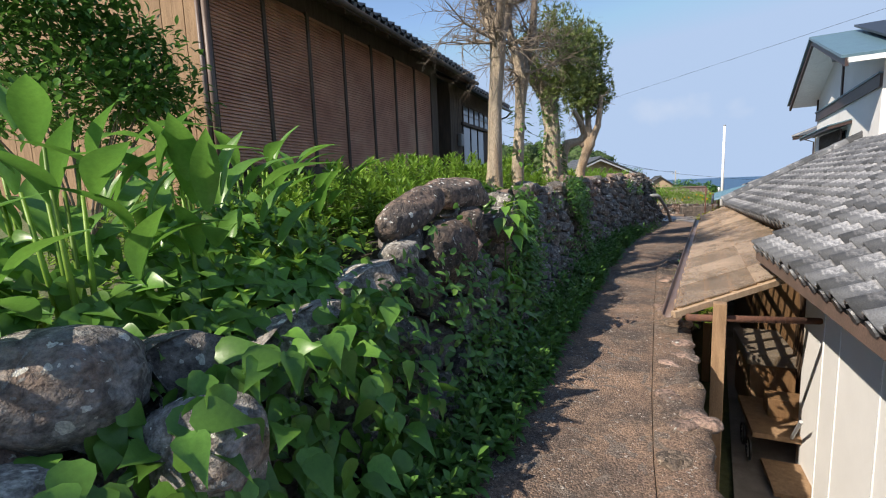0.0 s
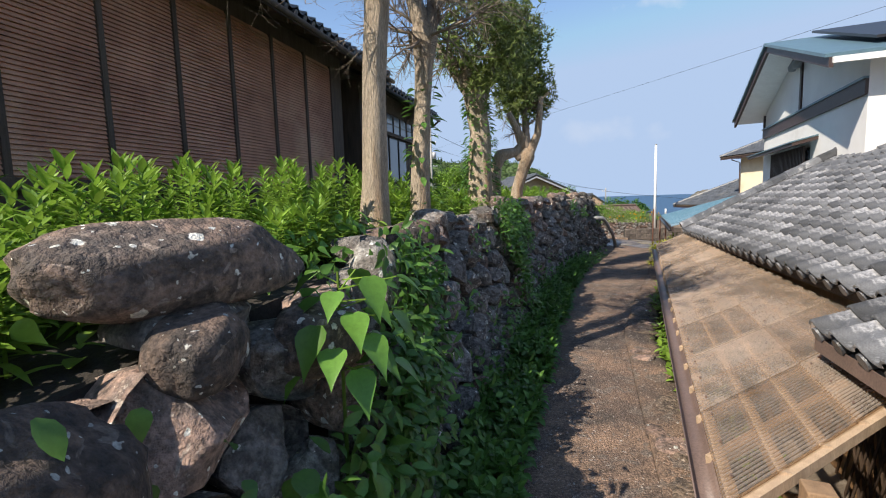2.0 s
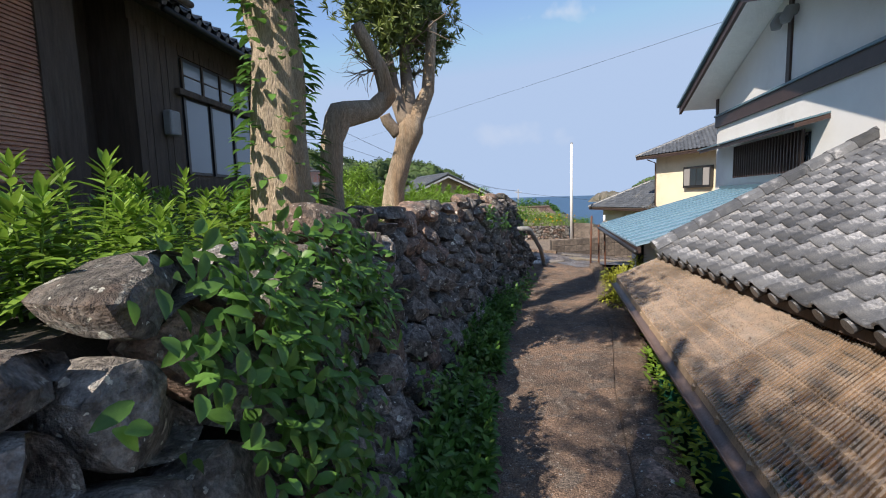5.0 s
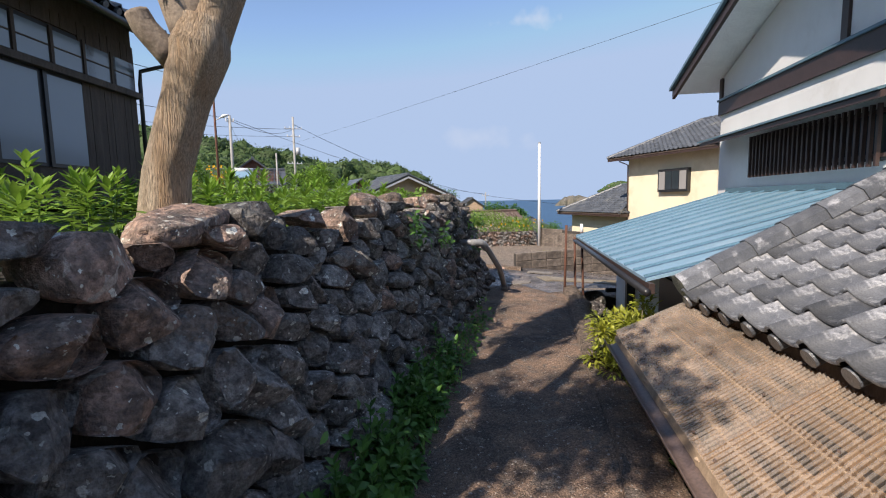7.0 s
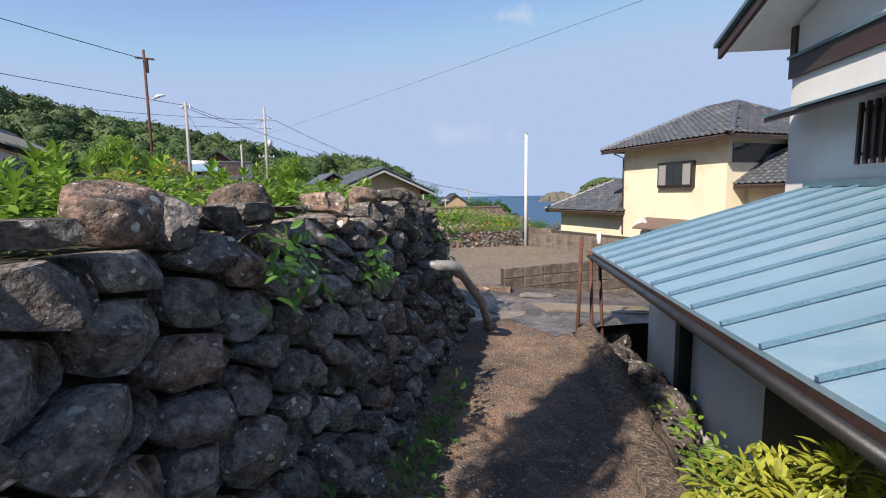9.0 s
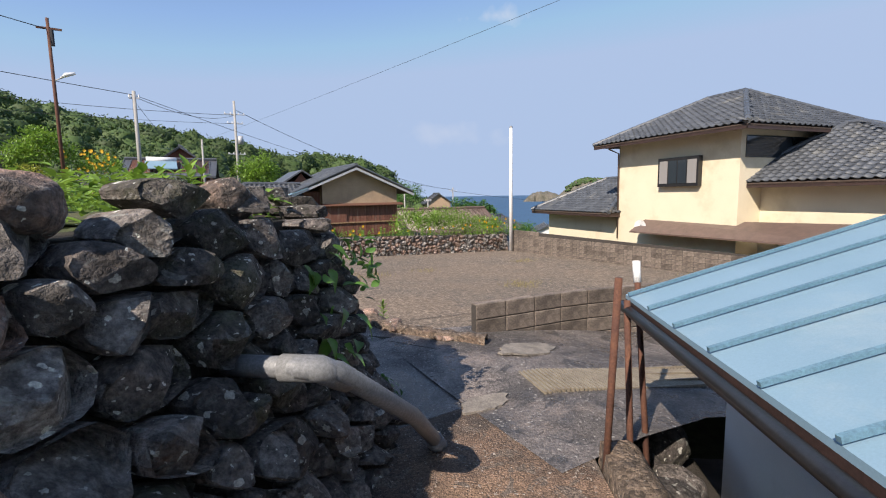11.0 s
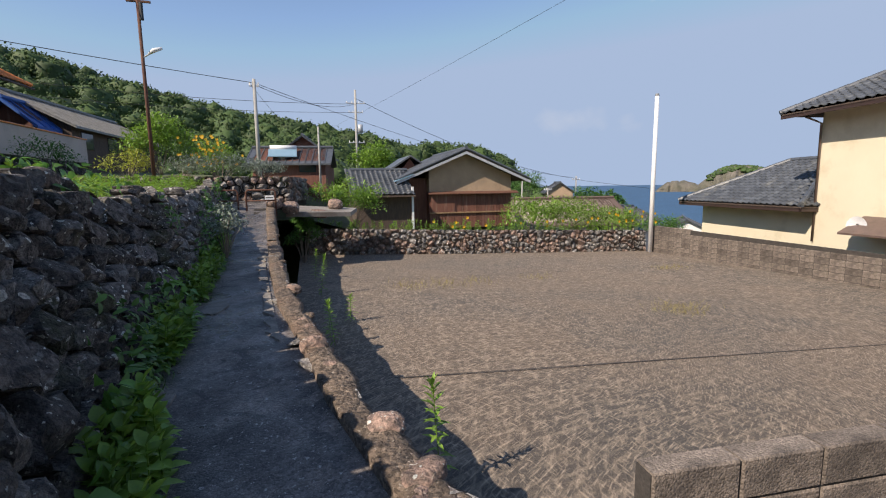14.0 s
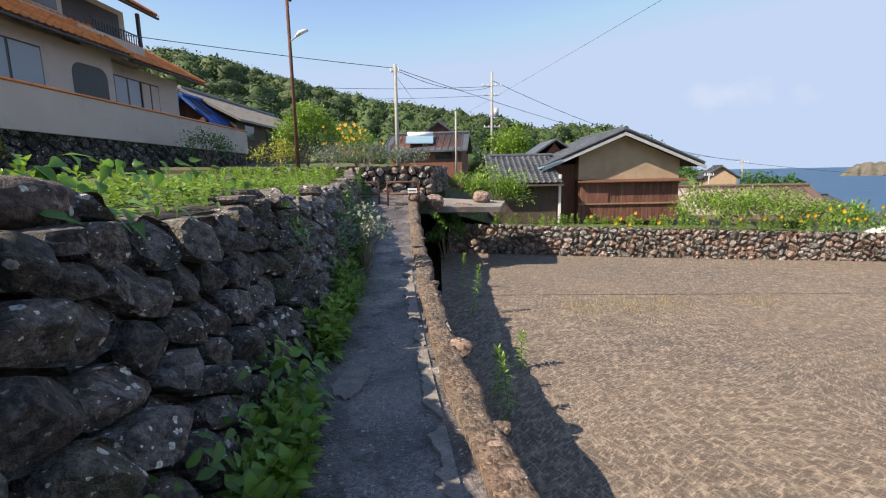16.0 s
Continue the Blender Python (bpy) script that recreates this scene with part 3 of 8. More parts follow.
def terrace():
    g = Geo()
    vs, fs = [], []
    n = 110
    outs = [-0.35, -0.7, -1.3, -2.4, -4.0, -7.0, -14.0]
    for i in range(n + 1):
        s = WC[-1] * i / n
        for o in outs:
            q = on_wall(s, wall_h(s), o)
            q.z += -0.12 + 0.03 * min(4.0, -o - 0.35) + noise.noise((q.x * 0.8, q.y * 0.8, 1)) * 0.05
            if o < -5:
                q = on_wall(s, wall_h(s), -4.0)
                q = q + (on_wall(s, 0, -9) - on_wall(s, 0, -4)) * ((-o - 4) / 5)
                q.z = on_wall(s, wall_h(s), 0).z + 0.05
            vs.append(q)
    m = len(outs)
    for i in range(n):
        for j in range(m - 1):
            fs.append((i * m + j, (i + 1) * m + j, (i + 1) * m + j + 1, i * m + j + 1))
    g.add(vs, fs)
    tagged(part("ground", g, M_soil, smooth=True), "raised garden terrace of earth behind the stone wall", "terrace", kind="structure")
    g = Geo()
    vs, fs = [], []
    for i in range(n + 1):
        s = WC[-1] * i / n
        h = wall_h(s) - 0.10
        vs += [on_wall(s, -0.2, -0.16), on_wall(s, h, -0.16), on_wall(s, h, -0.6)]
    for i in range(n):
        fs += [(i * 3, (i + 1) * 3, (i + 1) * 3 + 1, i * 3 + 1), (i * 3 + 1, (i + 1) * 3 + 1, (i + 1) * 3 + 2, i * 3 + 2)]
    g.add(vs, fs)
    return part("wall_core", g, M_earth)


# ---- rubble stones ----
def voronoi_cells(seeds, box, near=16):
    """Cells of the seeds inside box (x0, x1, y0, y1), each a list of corners."""
    S = np.array(seeds)
    cells = []
    for i, p in enumerate(S):
        d = np.hypot(S[:, 0] - p[0], S[:, 1] - p[1])
        order = np.argsort(d)[1:near + 1]
        poly = [(max(box[0], p[0] - 1.2), max(box[2], p[1] - 1.2)), (min(box[1], p[0] + 1.2), max(box[2], p[1] - 1.2)),
                (min(box[1], p[0] + 1.2), min(box[3], p[1] + 1.2)), (max(box[0], p[0] - 1.2), min(box[3], p[1] + 1.2))]
        for j in order:
            q = S[j]
            mx, my = (p + q) / 2
            nx_, ny_ = q - p
            out = []
            for a, b in zip(poly, poly[1:] + poly[:1]):
                da = (a[0] - mx) * nx_ + (a[1] - my) * ny_
                db = (b[0] - mx) * nx_ + (b[1] - my) * ny_
                if da <= 0:
                    out.append(a)
                if da * db < 0:
                    t = da / (da - db)
                    out.append((a[0] + (b[0] - a[0]) * t, a[1] + (b[1] - a[1]) * t))
            poly = out
            if len(poly) < 3:
                break
        cells.append(poly if len(poly) >= 3 else None)
    return cells


def scatter_seeds(rng, length, height, size, aspect, tries=40):
    """Blue-noise seeds; size(s) is the stone size at s. Works in a space squeezed along s by aspect."""
    pts, grid = [], {}
    cell = 0.6
    area_n = int(length / aspect * height(0) * tries / 0.06)
    for _ in range(area_n):
        s, h = rng.random() * length / aspect, rng.random() * height(0)
        if h > height(s * aspect):
            continue
        r = size(s * aspect) * rng.choice((0.45, 0.6, 0.8, 1.0, 1.3))
        ci, cj = int(s / cell), int(h / cell)
        ok = True
        for a in (-1, 0, 1):
            for b in (-1, 0, 1):
                for (x, y, rr) in grid.get((ci + a, cj + b), ()):
                    if (x - s) ** 2 + (y - h) ** 2 < (0.5 * (r + rr)) ** 2:
                        ok = False
        if ok:
            pts.append((s, h))
            grid.setdefault((ci, cj), []).append((s, h, r))
    return pts


def stone_geo(poly, place, rng, bulge, gap=0.014, back=0.22, n=20, jut=0.0, rough=0.022):
    """A blunt, facetted stone that fills a cell; place(x, y, d) puts a point of the face at depth d."""
    for cut in (0.13, 0.22):
        out = []
        for a, b in zip(poly, poly[1:] + poly[:1]):
            out += [(a[0] * (1 - cut) + b[0] * cut, a[1] * (1 - cut) + b[1] * cut), (a[0] * cut + b[0] * (1 - cut), a[1] * cut + b[1] * (1 - cut))]
        poly = out
    cx, cy = sum(p[0] for p in poly) / len(poly), sum(p[1] for p in poly) / len(poly)
    peri = [0.0]
    for a, b in zip(poly, poly[1:] + poly[:1]):
        peri.append(peri[-1] + math.hypot(b[0] - a[0], b[1] - a[1]))
    ring = []
    for k in range(n):
        t = peri[-1] * k / n
        i = max(j for j in range(len(poly)) if peri[j] <= t)
        f = (t - peri[i]) / max(1e-6, peri[i + 1] - peri[i])
        a, b = poly[i], poly[(i + 1) % len(poly)]
        ring.append((a[0] + (b[0] - a[0]) * f, a[1] + (b[1] - a[1]) * f))
    size = min(math.hypot(x - cx, y - cy) for x, y in ring)
    if size < 0.03:
        return None
    shrink = max(0.6, 1 - gap / size)
    sx = rng.uniform(0, 50)
    planes = [(rng.uniform(-1.1, 1.1), rng.uniform(-1.1, 1.1), bulge * rng.uniform(0.45, 1.0)) for _ in range(5)]
    planes.append((rng.uniform(-0.3, 0.3), rng.uniform(-0.3, 0.3), bulge * 0.85))
    vs, fs = [], []
    prof = [(0.82, -back), (0.98, -back * 0.4), (1.0, -0.02), (0.96, bulge * 0.5), (0.86, bulge * 0.85), (0.66, bulge), (0.42, bulge * 1.05), (0.2, bulge * 1.05)]

    def depth(px, py, d):
        dd = d
        for a, b, c in planes:
            dd = min(dd, c + a * px + b * py) if d > 0 else dd
        if d > -0.05:
            dd += noise.noise((px * 5 + sx, py * 5, 1.5)) * rough * 1.2 + noise.noise((px * 14 + sx, py * 14, 5)) * rough * 0.55
        return dd + jut
    for f, d in prof:
        for x, y in ring:
            px, py = (x - cx) * shrink * f, (y - cy) * shrink * f
            wob = 1 + noise.noise((px * 6, py * 6 + sx, 9)) * 0.08
            vs.append(place(cx + px * wob, cy + py * wob, depth(px, py, d)))
    vs.append(place(cx, cy, depth(0, 0, bulge * 1.05)))
    m = len(ring)
    for i in range(len(prof) - 1):
        for k in range(m):
            j = (k + 1) % m
            fs.append((i * m + k, i * m + j, (i + 1) * m + j, (i + 1) * m + k))
    last = (len(prof) - 1) * m
    for k in range(m):
        fs.append((last + k, last + (k + 1) % m, len(vs) - 1))
    g = Geo()
    g.add(vs, fs)
    return g


def build_stone_wall():
    rng = random.Random(5)
    L = WC[-1]
    aspect = 1.5
    def size(s):
        return lerp_table([(0, 0.42), (8, 0.38), (11.5, 0.34), (15, 0.30), (18, 0.25), (22, 0.22), (26, 0.24), (43, 0.25)], s)
    seeds = scatter_seeds(rng, L, lambda s: 1.95 if s == 0 else wall_h(s) + 0.06, size, aspect)
    bound = [(k * 0.17, wall_h(k * 0.17 * aspect) + 0.20 + rng.uniform(-0.05, 0.05)) for k in range(int(L / aspect / 0.17))]
    cells = voronoi_cells(seeds + bound, (0, L / aspect, -0.1, 2.3), near=20)[:len(seeds)]
    core = terrace()
    tagged(core, "dry-stone retaining wall of dark basalt boulders with pale lichen", "stone wall", kind="structure")
    core.name = "wall_west"
    rest = Geo()
    count = 0
    for (s0, h0), c in zip(seeds, cells):
        if not c:
            continue
        s = s0 * aspect
        top = wall_h(s) + rng.uniform(-0.12, 0.12)
        poly = []
        for (x, y) in c:
            poly.append((x * aspect, min(y, top + 0.03)))
        sz = size(s)
        g = stone_geo(poly, on_wall, rng, rng.uniform(0.08, 0.15) * (0.6 + sz), gap=0.010, jut=rng.uniform(-0.04, 0.05), rough=0.03)
        if not g:
            continue
        high = h0 > wall_h(s) - 0.3
        mat = M_stone_red if rng.random() < (0.45 if high else 0.12) else M_stone
        if s > 21.6:
            mat = M_stone_dark
        if 4.5 < s < 27 and count < 420 or (27 <= s < 31 and count < 520):
            part("stone", g, mat, core, smooth=True).data.set_sharp_from_angle(angle=radians(24))
            count += 1
        else:
            rest.add(g.v, g.f)
    r = part("far_stones", rest, M_stone_isl, core, smooth=True)
    r.data.set_sharp_from_angle(angle=radians(24))
    r["kind"] = "stuff"


build_stone_wall()

# ---- tiled roofs ----
def tile_mesh_points(w, l, cols=8, thick=0.018, amp=0.05):
    """One wavy pantile lying on the plane: x across, y up the slope, z out."""
    vs, fs = [], []
    for y, lift in ((0.0, 0.034), (l, -0.004)):
        for i in range(cols + 1):
            t = i / cols
            z = amp * (0.5 - 0.5 * math.cos(2 * math.pi * min(1, t / 0.45))) if t < 0.45 else -0.02 * math.sin(math.pi * (t - 0.45) / 0.55)
            vs.append((w * t * 1.06, y, z + lift + thick + 0.03))
    m = cols + 1
    for i in range(cols):
        fs.append((i, i + 1, m + i + 1, m + i))
    n = len(vs)
    vs += [(x, y, z - thick - 0.006) for x, y, z in vs[:m]]
    for i in range(cols):
        fs.append((n + i, n + i + 1, i + 1, i))
    return vs, fs


def tile_field(ax, a0, a1, b0, z0, b1, z1, w=0.27, exposure=0.235, inside=None):
    """Matrices for the tiles of a roof slope: eave at b0, z0 from a0 to a1, rising to b1, z1."""
    ex = (ax(1, 0) - ax(0, 0))
    up = (ax(0, b1, z1) - ax(0, b0, z0))
    length = up.length
    up.normalize()
    if b1 > b0:
        ex = -ex
    out = ex.cross(up)
    rot = Matrix((ex, up, out)).transposed()
    mats = []
    rows, cols = int(length / exposure) + 1, int(round((a1 - a0) / w))
    for r in range(rows):
        for c in range(cols):
            a = a0 + (c + 1) * w if b1 > b0 else a0 + c * w
            t = r * exposure / length
            b = b0 + (b1 - b0) * t
            if inside and not inside(a + (-w / 2 if b1 > b0 else w / 2), b):
                continue
            mats.append(Matrix.Translation(ax(a, b, z0 + (z1 - z0) * t)) @ rot.to_4x4())
    return mats


def tiles(parent, mats, mat, limit=300, w=0.27, l=0.275, seed=1, cols=8):
    rng = random.Random(seed)
    vs, fs = tile_mesh_points(w, l, cols)
    geo = Geo()
    geo.add(vs, fs)
    me = mesh_data("roof_tile", geo, mat, True)
    o = BASE[parent]
    rest = Geo()
    for i, m in enumerate(mats):
        jit = pose(rng.uniform(-0.004, 0.004), rng.uniform(-0.006, 0.006), rng.uniform(0, 0.004), rng.uniform(-0.7, 0.7), rng.uniform(-0.7, 0.7), rng.uniform(-0.8, 0.8))
        mm = m @ jit
        if i < limit:
            ob = new("roof_tile", me)
            ob.parent = parent
            ob.matrix_basis = Matrix.Translation(-o) @ mm
        else:
            rest.add([mm @ Vector(p) for p in vs], fs)
    if rest.v:
        r = part("roof_tiles", rest, mat, parent, smooth=True)
        r["kind"] = "stuff"


def eave_caps(parent, mats, mat, w=0.27, r=0.052):
    """Round end caps under the rolls of the lowest course."""
    g = Geo()
    n = 12
    vs = [(w * 0.24 + r * math.cos(2 * math.pi * k / n), -0.012, 0.012 + r * math.sin(2 * math.pi * k / n)) for k in range(n)]
    vs += [(x, 0.05, z) for x, y, z in vs]
    fs = [tuple(range(n))] + [(k, n + k, n + (k + 1) % n, (k + 1) % n) for k in range(n)]
    g.add(vs, fs)
    me = mesh_data("eave_cap", g, mat, False)
    o = BASE[parent]
    for m in mats:
        ob = new("eave_cap", me)
        ob.parent = parent
        ob.matrix_basis = Matrix.Translation(-o) @ m


def ridge_run(parent, pts, mat, r=0.09, step=0.3):
    """Half-round ridge tiles end to end."""
    for a, b in zip(pts, pts[1:]):
        a, b = Vector(a), Vector(b)
        n = max(1, int((b - a).length / step))
        for i in range(n):
            g = Geo()
            p, q = a.lerp(b, i / n), a.lerp(b, (i + 1.08) / n)
            g.tube([p, q], [r * 1.08, r * 0.95], 8)
            part("ridge_tile", g, mat, parent, smooth=False)

# ---- wooden house on the terrace ----
house_w = thing("house", HH(4, -3, 1.5), "old dark wooden house with slatted shutters and a tiled roof", "house")
g = Geo().box(HH, -0.15, 8.0, -6, -0.06, 1.3, 5.08).box(HH, 7.6, 8.9, -6, -0.7, 1.3, 5.2)
part("wall", g, M_wood_dark, house_w, "dark weathered timber wall")
for i in range(7):
    a0, a1 = 0.0 + i * 1.065, 1.0 + i * 1.065
    sh = part("shutter", Geo().box(HH, a0, a1, -0.06, -0.035, 2.05, 4.7), M_wood_shutter, house_w, "red-brown horizontally slatted shutter")
    for k in range(52):
        z = 2.07 + k * 0.05
        s = Geo()
        s.add([HH(a0, -0.035, z), HH(a1, -0.035, z), HH(a1, 0.0, z), HH(a0, 0.0, z), HH(a0, -0.035, z + 0.044), HH(a1, -0.035, z + 0.044), HH(a1, -0.022, z + 0.044), HH(a0, -0.022, z + 0.044)],
              [(0, 1, 2, 3), (3, 2, 6, 7), (7, 6, 5, 4), (0, 3, 7, 4), (1, 5, 6, 2)])
        part("slat", s, M_wood_shutter, sh)
for i in range(8):
    part("batten", Geo().box(HH, -0.07 + i * 1.065, 0.0 + i * 1.065, -0.06, 0.02, 1.9, 4.72), M_wood_dark, house_w, bevel=0.004)
part("sill", Geo().box(HH, -0.1, 7.55, -0.1, 0.04, 1.93, 2.05), M_wood_dark, house_w, bevel=0.006)
# end wall boards use a paler wood, its sunlight put into the colour
for i in range(26):
    part("board", Geo().box(HH, -0.175 - 0.004 * (i % 2), -0.15, -0.26 - i * 0.22, -0.05 - i * 0.22, 1.4, 5.0), M_wood_old, house_w, "upright boards of the house end in a paler, sunlit wood tone")
for a, r in ((-0.24, 0.03), (-0.12, 0.045)):
    part("downpipe", Geo().tube([HH(a, 0.06, 1.5), HH(a, 0.06, 4.6)], r, 10), M_gutter, house_w, "brown downpipe", smooth=True)
roof = part("roof", Geo().slab([HH(-0.9, 0.75, 4.78), HH(9.2, 0.75, 4.78), HH(9.2, -3.2, 6.7), HH(-0.9, -3.2, 6.7)], 0.10).slab([HH(-0.9, -3.2, 6.7), HH(9.2, -3.2, 6.7), HH(9.2, -7, 4.8), HH(-0.9, -7, 4.8)], 0.1), M_wood_dark, house_w, "roof with grey pantiles over dark eaves")
fm = tile_field(HH, -0.9, 9.1, 0.80, 4.80, -3.2, 6.72)
tiles(roof, fm, M_tile_far, limit=100)
eave_caps(roof, fm[:37], M_tile_far)
part("gutter", Geo().tube([HH(-0.9, 0.84, 4.70), HH(9.1, 0.84, 4.70)], 0.05, 8), M_wood_dark, house_w, smooth=True)
for i in range(20):
    part("rafter", Geo().add([HH(-0.8 + i * 0.5, -0.1, 5.03), HH(-0.75 + i * 0.5, -0.1, 5.03), HH(-0.75 + i * 0.5, 0.72, 4.62), HH(-0.8 + i * 0.5, 0.72, 4.62),
                             HH(-0.8 + i * 0.5, -0.1, 5.11), HH(-0.75 + i * 0.5, -0.1, 5.11), HH(-0.75 + i * 0.5, 0.72, 4.70), HH(-0.8 + i * 0.5, 0.72, 4.70)],
                            [(0, 1, 2, 3), (4, 7, 6, 5), (0, 4, 5, 1), (1, 5, 6, 2), (2, 6, 7, 3), (3, 7, 4, 0)]), M_wood_dark, house_w)

# ---- wooden annex with windows ----
annex = thing("annex", HH(11, -2, 1.6), "dark boarded timber annex with a wide glazed window", "house")
part("wall", Geo().box(HH, 8.9, 13.5, -5, -0.05, 1.4, 4.83), M_wood_dark, annex)
for i in range(30):
    a = 8.9 + i * 0.153
    if 9.95 < a + 0.1 < 12.35:
        part("board", Geo().box(HH, a, a + 0.147, -0.05, -0.02 + 0.004 * (i % 3), 4.3, 4.5), M_wood_dark, annex)
    else:
        part("board", Geo().box(HH, a, a + 0.147, -0.05, -0.02 + 0.004 * (i % 3), 1.5, 4.5), M_wood_dark, annex)
win = part("window", Geo().box(HH, 9.98, 12.3, -0.05, -0.03, 2.3, 4.28), M_black, annex, "black-framed glazed doors under a transom")
part("sill", Geo().box(HH, 9.8, 13.52, -0.02, 0.09, 3.62, 3.72), M_wood_dark, annex, bevel=0.006)
for i in range(3):
    a = 10.02 + i * 0.78
    part("pane", Geo().box(HH, a + 0.06, a + 0.70, -0.03, -0.02, 2.35, 3.58), M_window_pale, win)
    part("frame", Geo().box(HH, a - 0.01, a + 0.05, -0.03, 0.0, 2.3, 3.62), M_black, win)
for i in range(6):
    a = 10.02 + i * 0.58 if i < 4 else 10.02 + i * 0.58
    part("pane", Geo().box(HH, a + 0.03, a + 0.54, -0.02, -0.012, 3.76, 4.22), M_window_pale, win)
    part("frame", Geo().box(HH, a - 0.02, a + 0.03, -0.02, 0.01, 3.72, 4.26), M_wood_dark, win)
    part("glazing_bar", Geo().box(HH, a + 0.03, a + 0.54, -0.012, 0.0, 3.98, 4.0), M_wood_dark, win)
part("electric_meter", Geo().box(HH, 9.42, 9.68, 0.0, 0.14, 2.9, 3.3), M_pvc, annex, "grey electric meter box", bevel=0.03)
roof = part("roof", Geo().slab([HH(8.7, 0.6, 4.60), HH(13.9, 0.6, 4.60), HH(13.9, -2.6, 6.1), HH(8.7, -2.6, 6.1)], 0.09).slab([HH(8.7, -2.6, 6.1), HH(13.9, -2.6, 6.1), HH(13.9, -5.6, 4.6), HH(8.7, -5.6, 4.6)], 0.09), M_wood_dark, annex, "pantiled roof with dark eaves")
fm = tile_field(HH, 8.7, 13.9, 0.64, 4.62, -2.6, 6.13)
tiles(roof, fm, M_tile_far, limit=60)
eave_caps(roof, fm[:19], M_tile_far)
part("gutter", Geo().tube([HH(8.7, 0.68, 4.52), HH(13.95, 0.68, 4.50)], 0.05, 8), M_black, annex, smooth=True)
part("downpipe", Geo().tube([HH(13.85, 0.68, 4.48), HH(13.8, 0.5, 4.3), HH(13.56, 0.05, 4.12), HH(13.56, 0.03, 3.9), HH(13.56, 0.03, 1.6)], 0.035, 8), M_black, annex, smooth=True)

# ---- low tiled house beside the lane ----
house_k = thing("house", KK(-4, 3, -1.9), "single-storey house with a silvery grey pantile roof below the lane", "house")
part("wall", Geo().box(KK, -7.3, -0.3, 0.35, 7.5, -2.0, 0.95).box(KK, -13, -7.3, 0.0, 7.5, -2.0, 0.70), M_white, house_k, "off-white panelled wall")
part("boarding", Geo().box(KK, -7.2, -0.3, 0.28, 0.35, -2.0, 0.9), M_wood_old, house_k, "brown board wall")
wallp = part("wall_panel", Geo().box(KK, -12, -8.3, -0.09, 0.0, -2.0, 0.72), M_white, house_k, "white metal panels with upright joints")
for a in (-8.32, -8.75, -9.6, -10.5):
    part("joint", Geo().box(KK, a, a + 0.02, -0.098, -0.09, -2.0, 0.7), M_whitepaint, house_k)
roof = part("roof", Geo().slab([KK(-7.6, 0.06, 0.86), KK(0.1, 0.06, 0.86), KK(0.1, 4.6, 3.25), KK(-7.6, 4.6, 3.25)], 0.08), M_wood_dark, house_k, "silver-grey pantile roof slope")
fm = tile_field(KK, -7.55, 0.1, 0.0, 0.86, 4.6, 3.28)
tiles(roof, fm, M_tile, limit=300)
eave_caps(roof, fm[:28], M_tile)
ridge_run(roof, [KK(0.02, -0.04, 0.98), KK(0.02, 4.6, 3.42)], M_tile, 0.105)
roof2 = part("roof", Geo().slab([KK(-13, -0.5, 0.70), KK(-7.4, -0.5, 0.70), KK(-7.4, 2.2, 2.1), KK(-13, 2.2, 2.1)], 0.07), M_wood_dark, house_k, "lower pantile roof slope")
fm = tile_field(KK, -12.8, -7.35, -0.55, 0.72, 2.2, 2.14)
tiles(roof2, fm, M_tile, limit=260, seed=4)
eave_caps(roof2, fm[:20], M_tile)
part("fascia", Geo().box(KK, -13, -7.38, -0.54, -0.50, 0.60, 0.70), M_gutter, house_k)

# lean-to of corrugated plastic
# darker plastic for the furrows: corrugation shading put into the colour, plus stains
M_polycarb_valley = material("plastic_furrow_shade", (0.17, 0.135, 0.11), (0.10, 0.085, 0.072), scale=1.6, rough=0.5, bump=0.1, stain=(0.07, 0.065, 0.06), stain_scale=1.5, stain_amount=0.6)
leanto = thing("lean_to_roof", UV(9, 0, 0.3), "lean-to roof of dirty corrugated plastic sheets with a brown gutter", "lean-to roof")


def lean_point(t, w, lift=0.0):
    """t along the eave (0 near, 1 far), w up the slope (0 eave, 1 top)."""
    e = UV(5.0 + 9.0 * t, -0.32, 0.30 + 0.26 * t)
    q = KK(-7.55 + 7.6 * t, 0.12, 0.62 + 0.22 * t) if t > 0 else KK(-7.55, 0.12, 0.62)
    p = e.lerp(q, w)
    p.z += lift
    return p


M_batten = material("pale_timber_batten", (0.50, 0.37, 0.25), (0.36, 0.255, 0.17), scale=3, rough=0.8, bump=0.3, stretch=(5, 5, 0.6))
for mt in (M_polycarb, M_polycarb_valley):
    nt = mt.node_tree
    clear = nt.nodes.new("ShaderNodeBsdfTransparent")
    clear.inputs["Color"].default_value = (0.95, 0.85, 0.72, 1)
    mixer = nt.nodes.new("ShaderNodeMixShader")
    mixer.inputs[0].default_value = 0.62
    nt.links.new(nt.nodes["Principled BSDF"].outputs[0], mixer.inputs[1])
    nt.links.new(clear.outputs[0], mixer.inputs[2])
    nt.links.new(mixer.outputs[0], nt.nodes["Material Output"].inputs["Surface"])
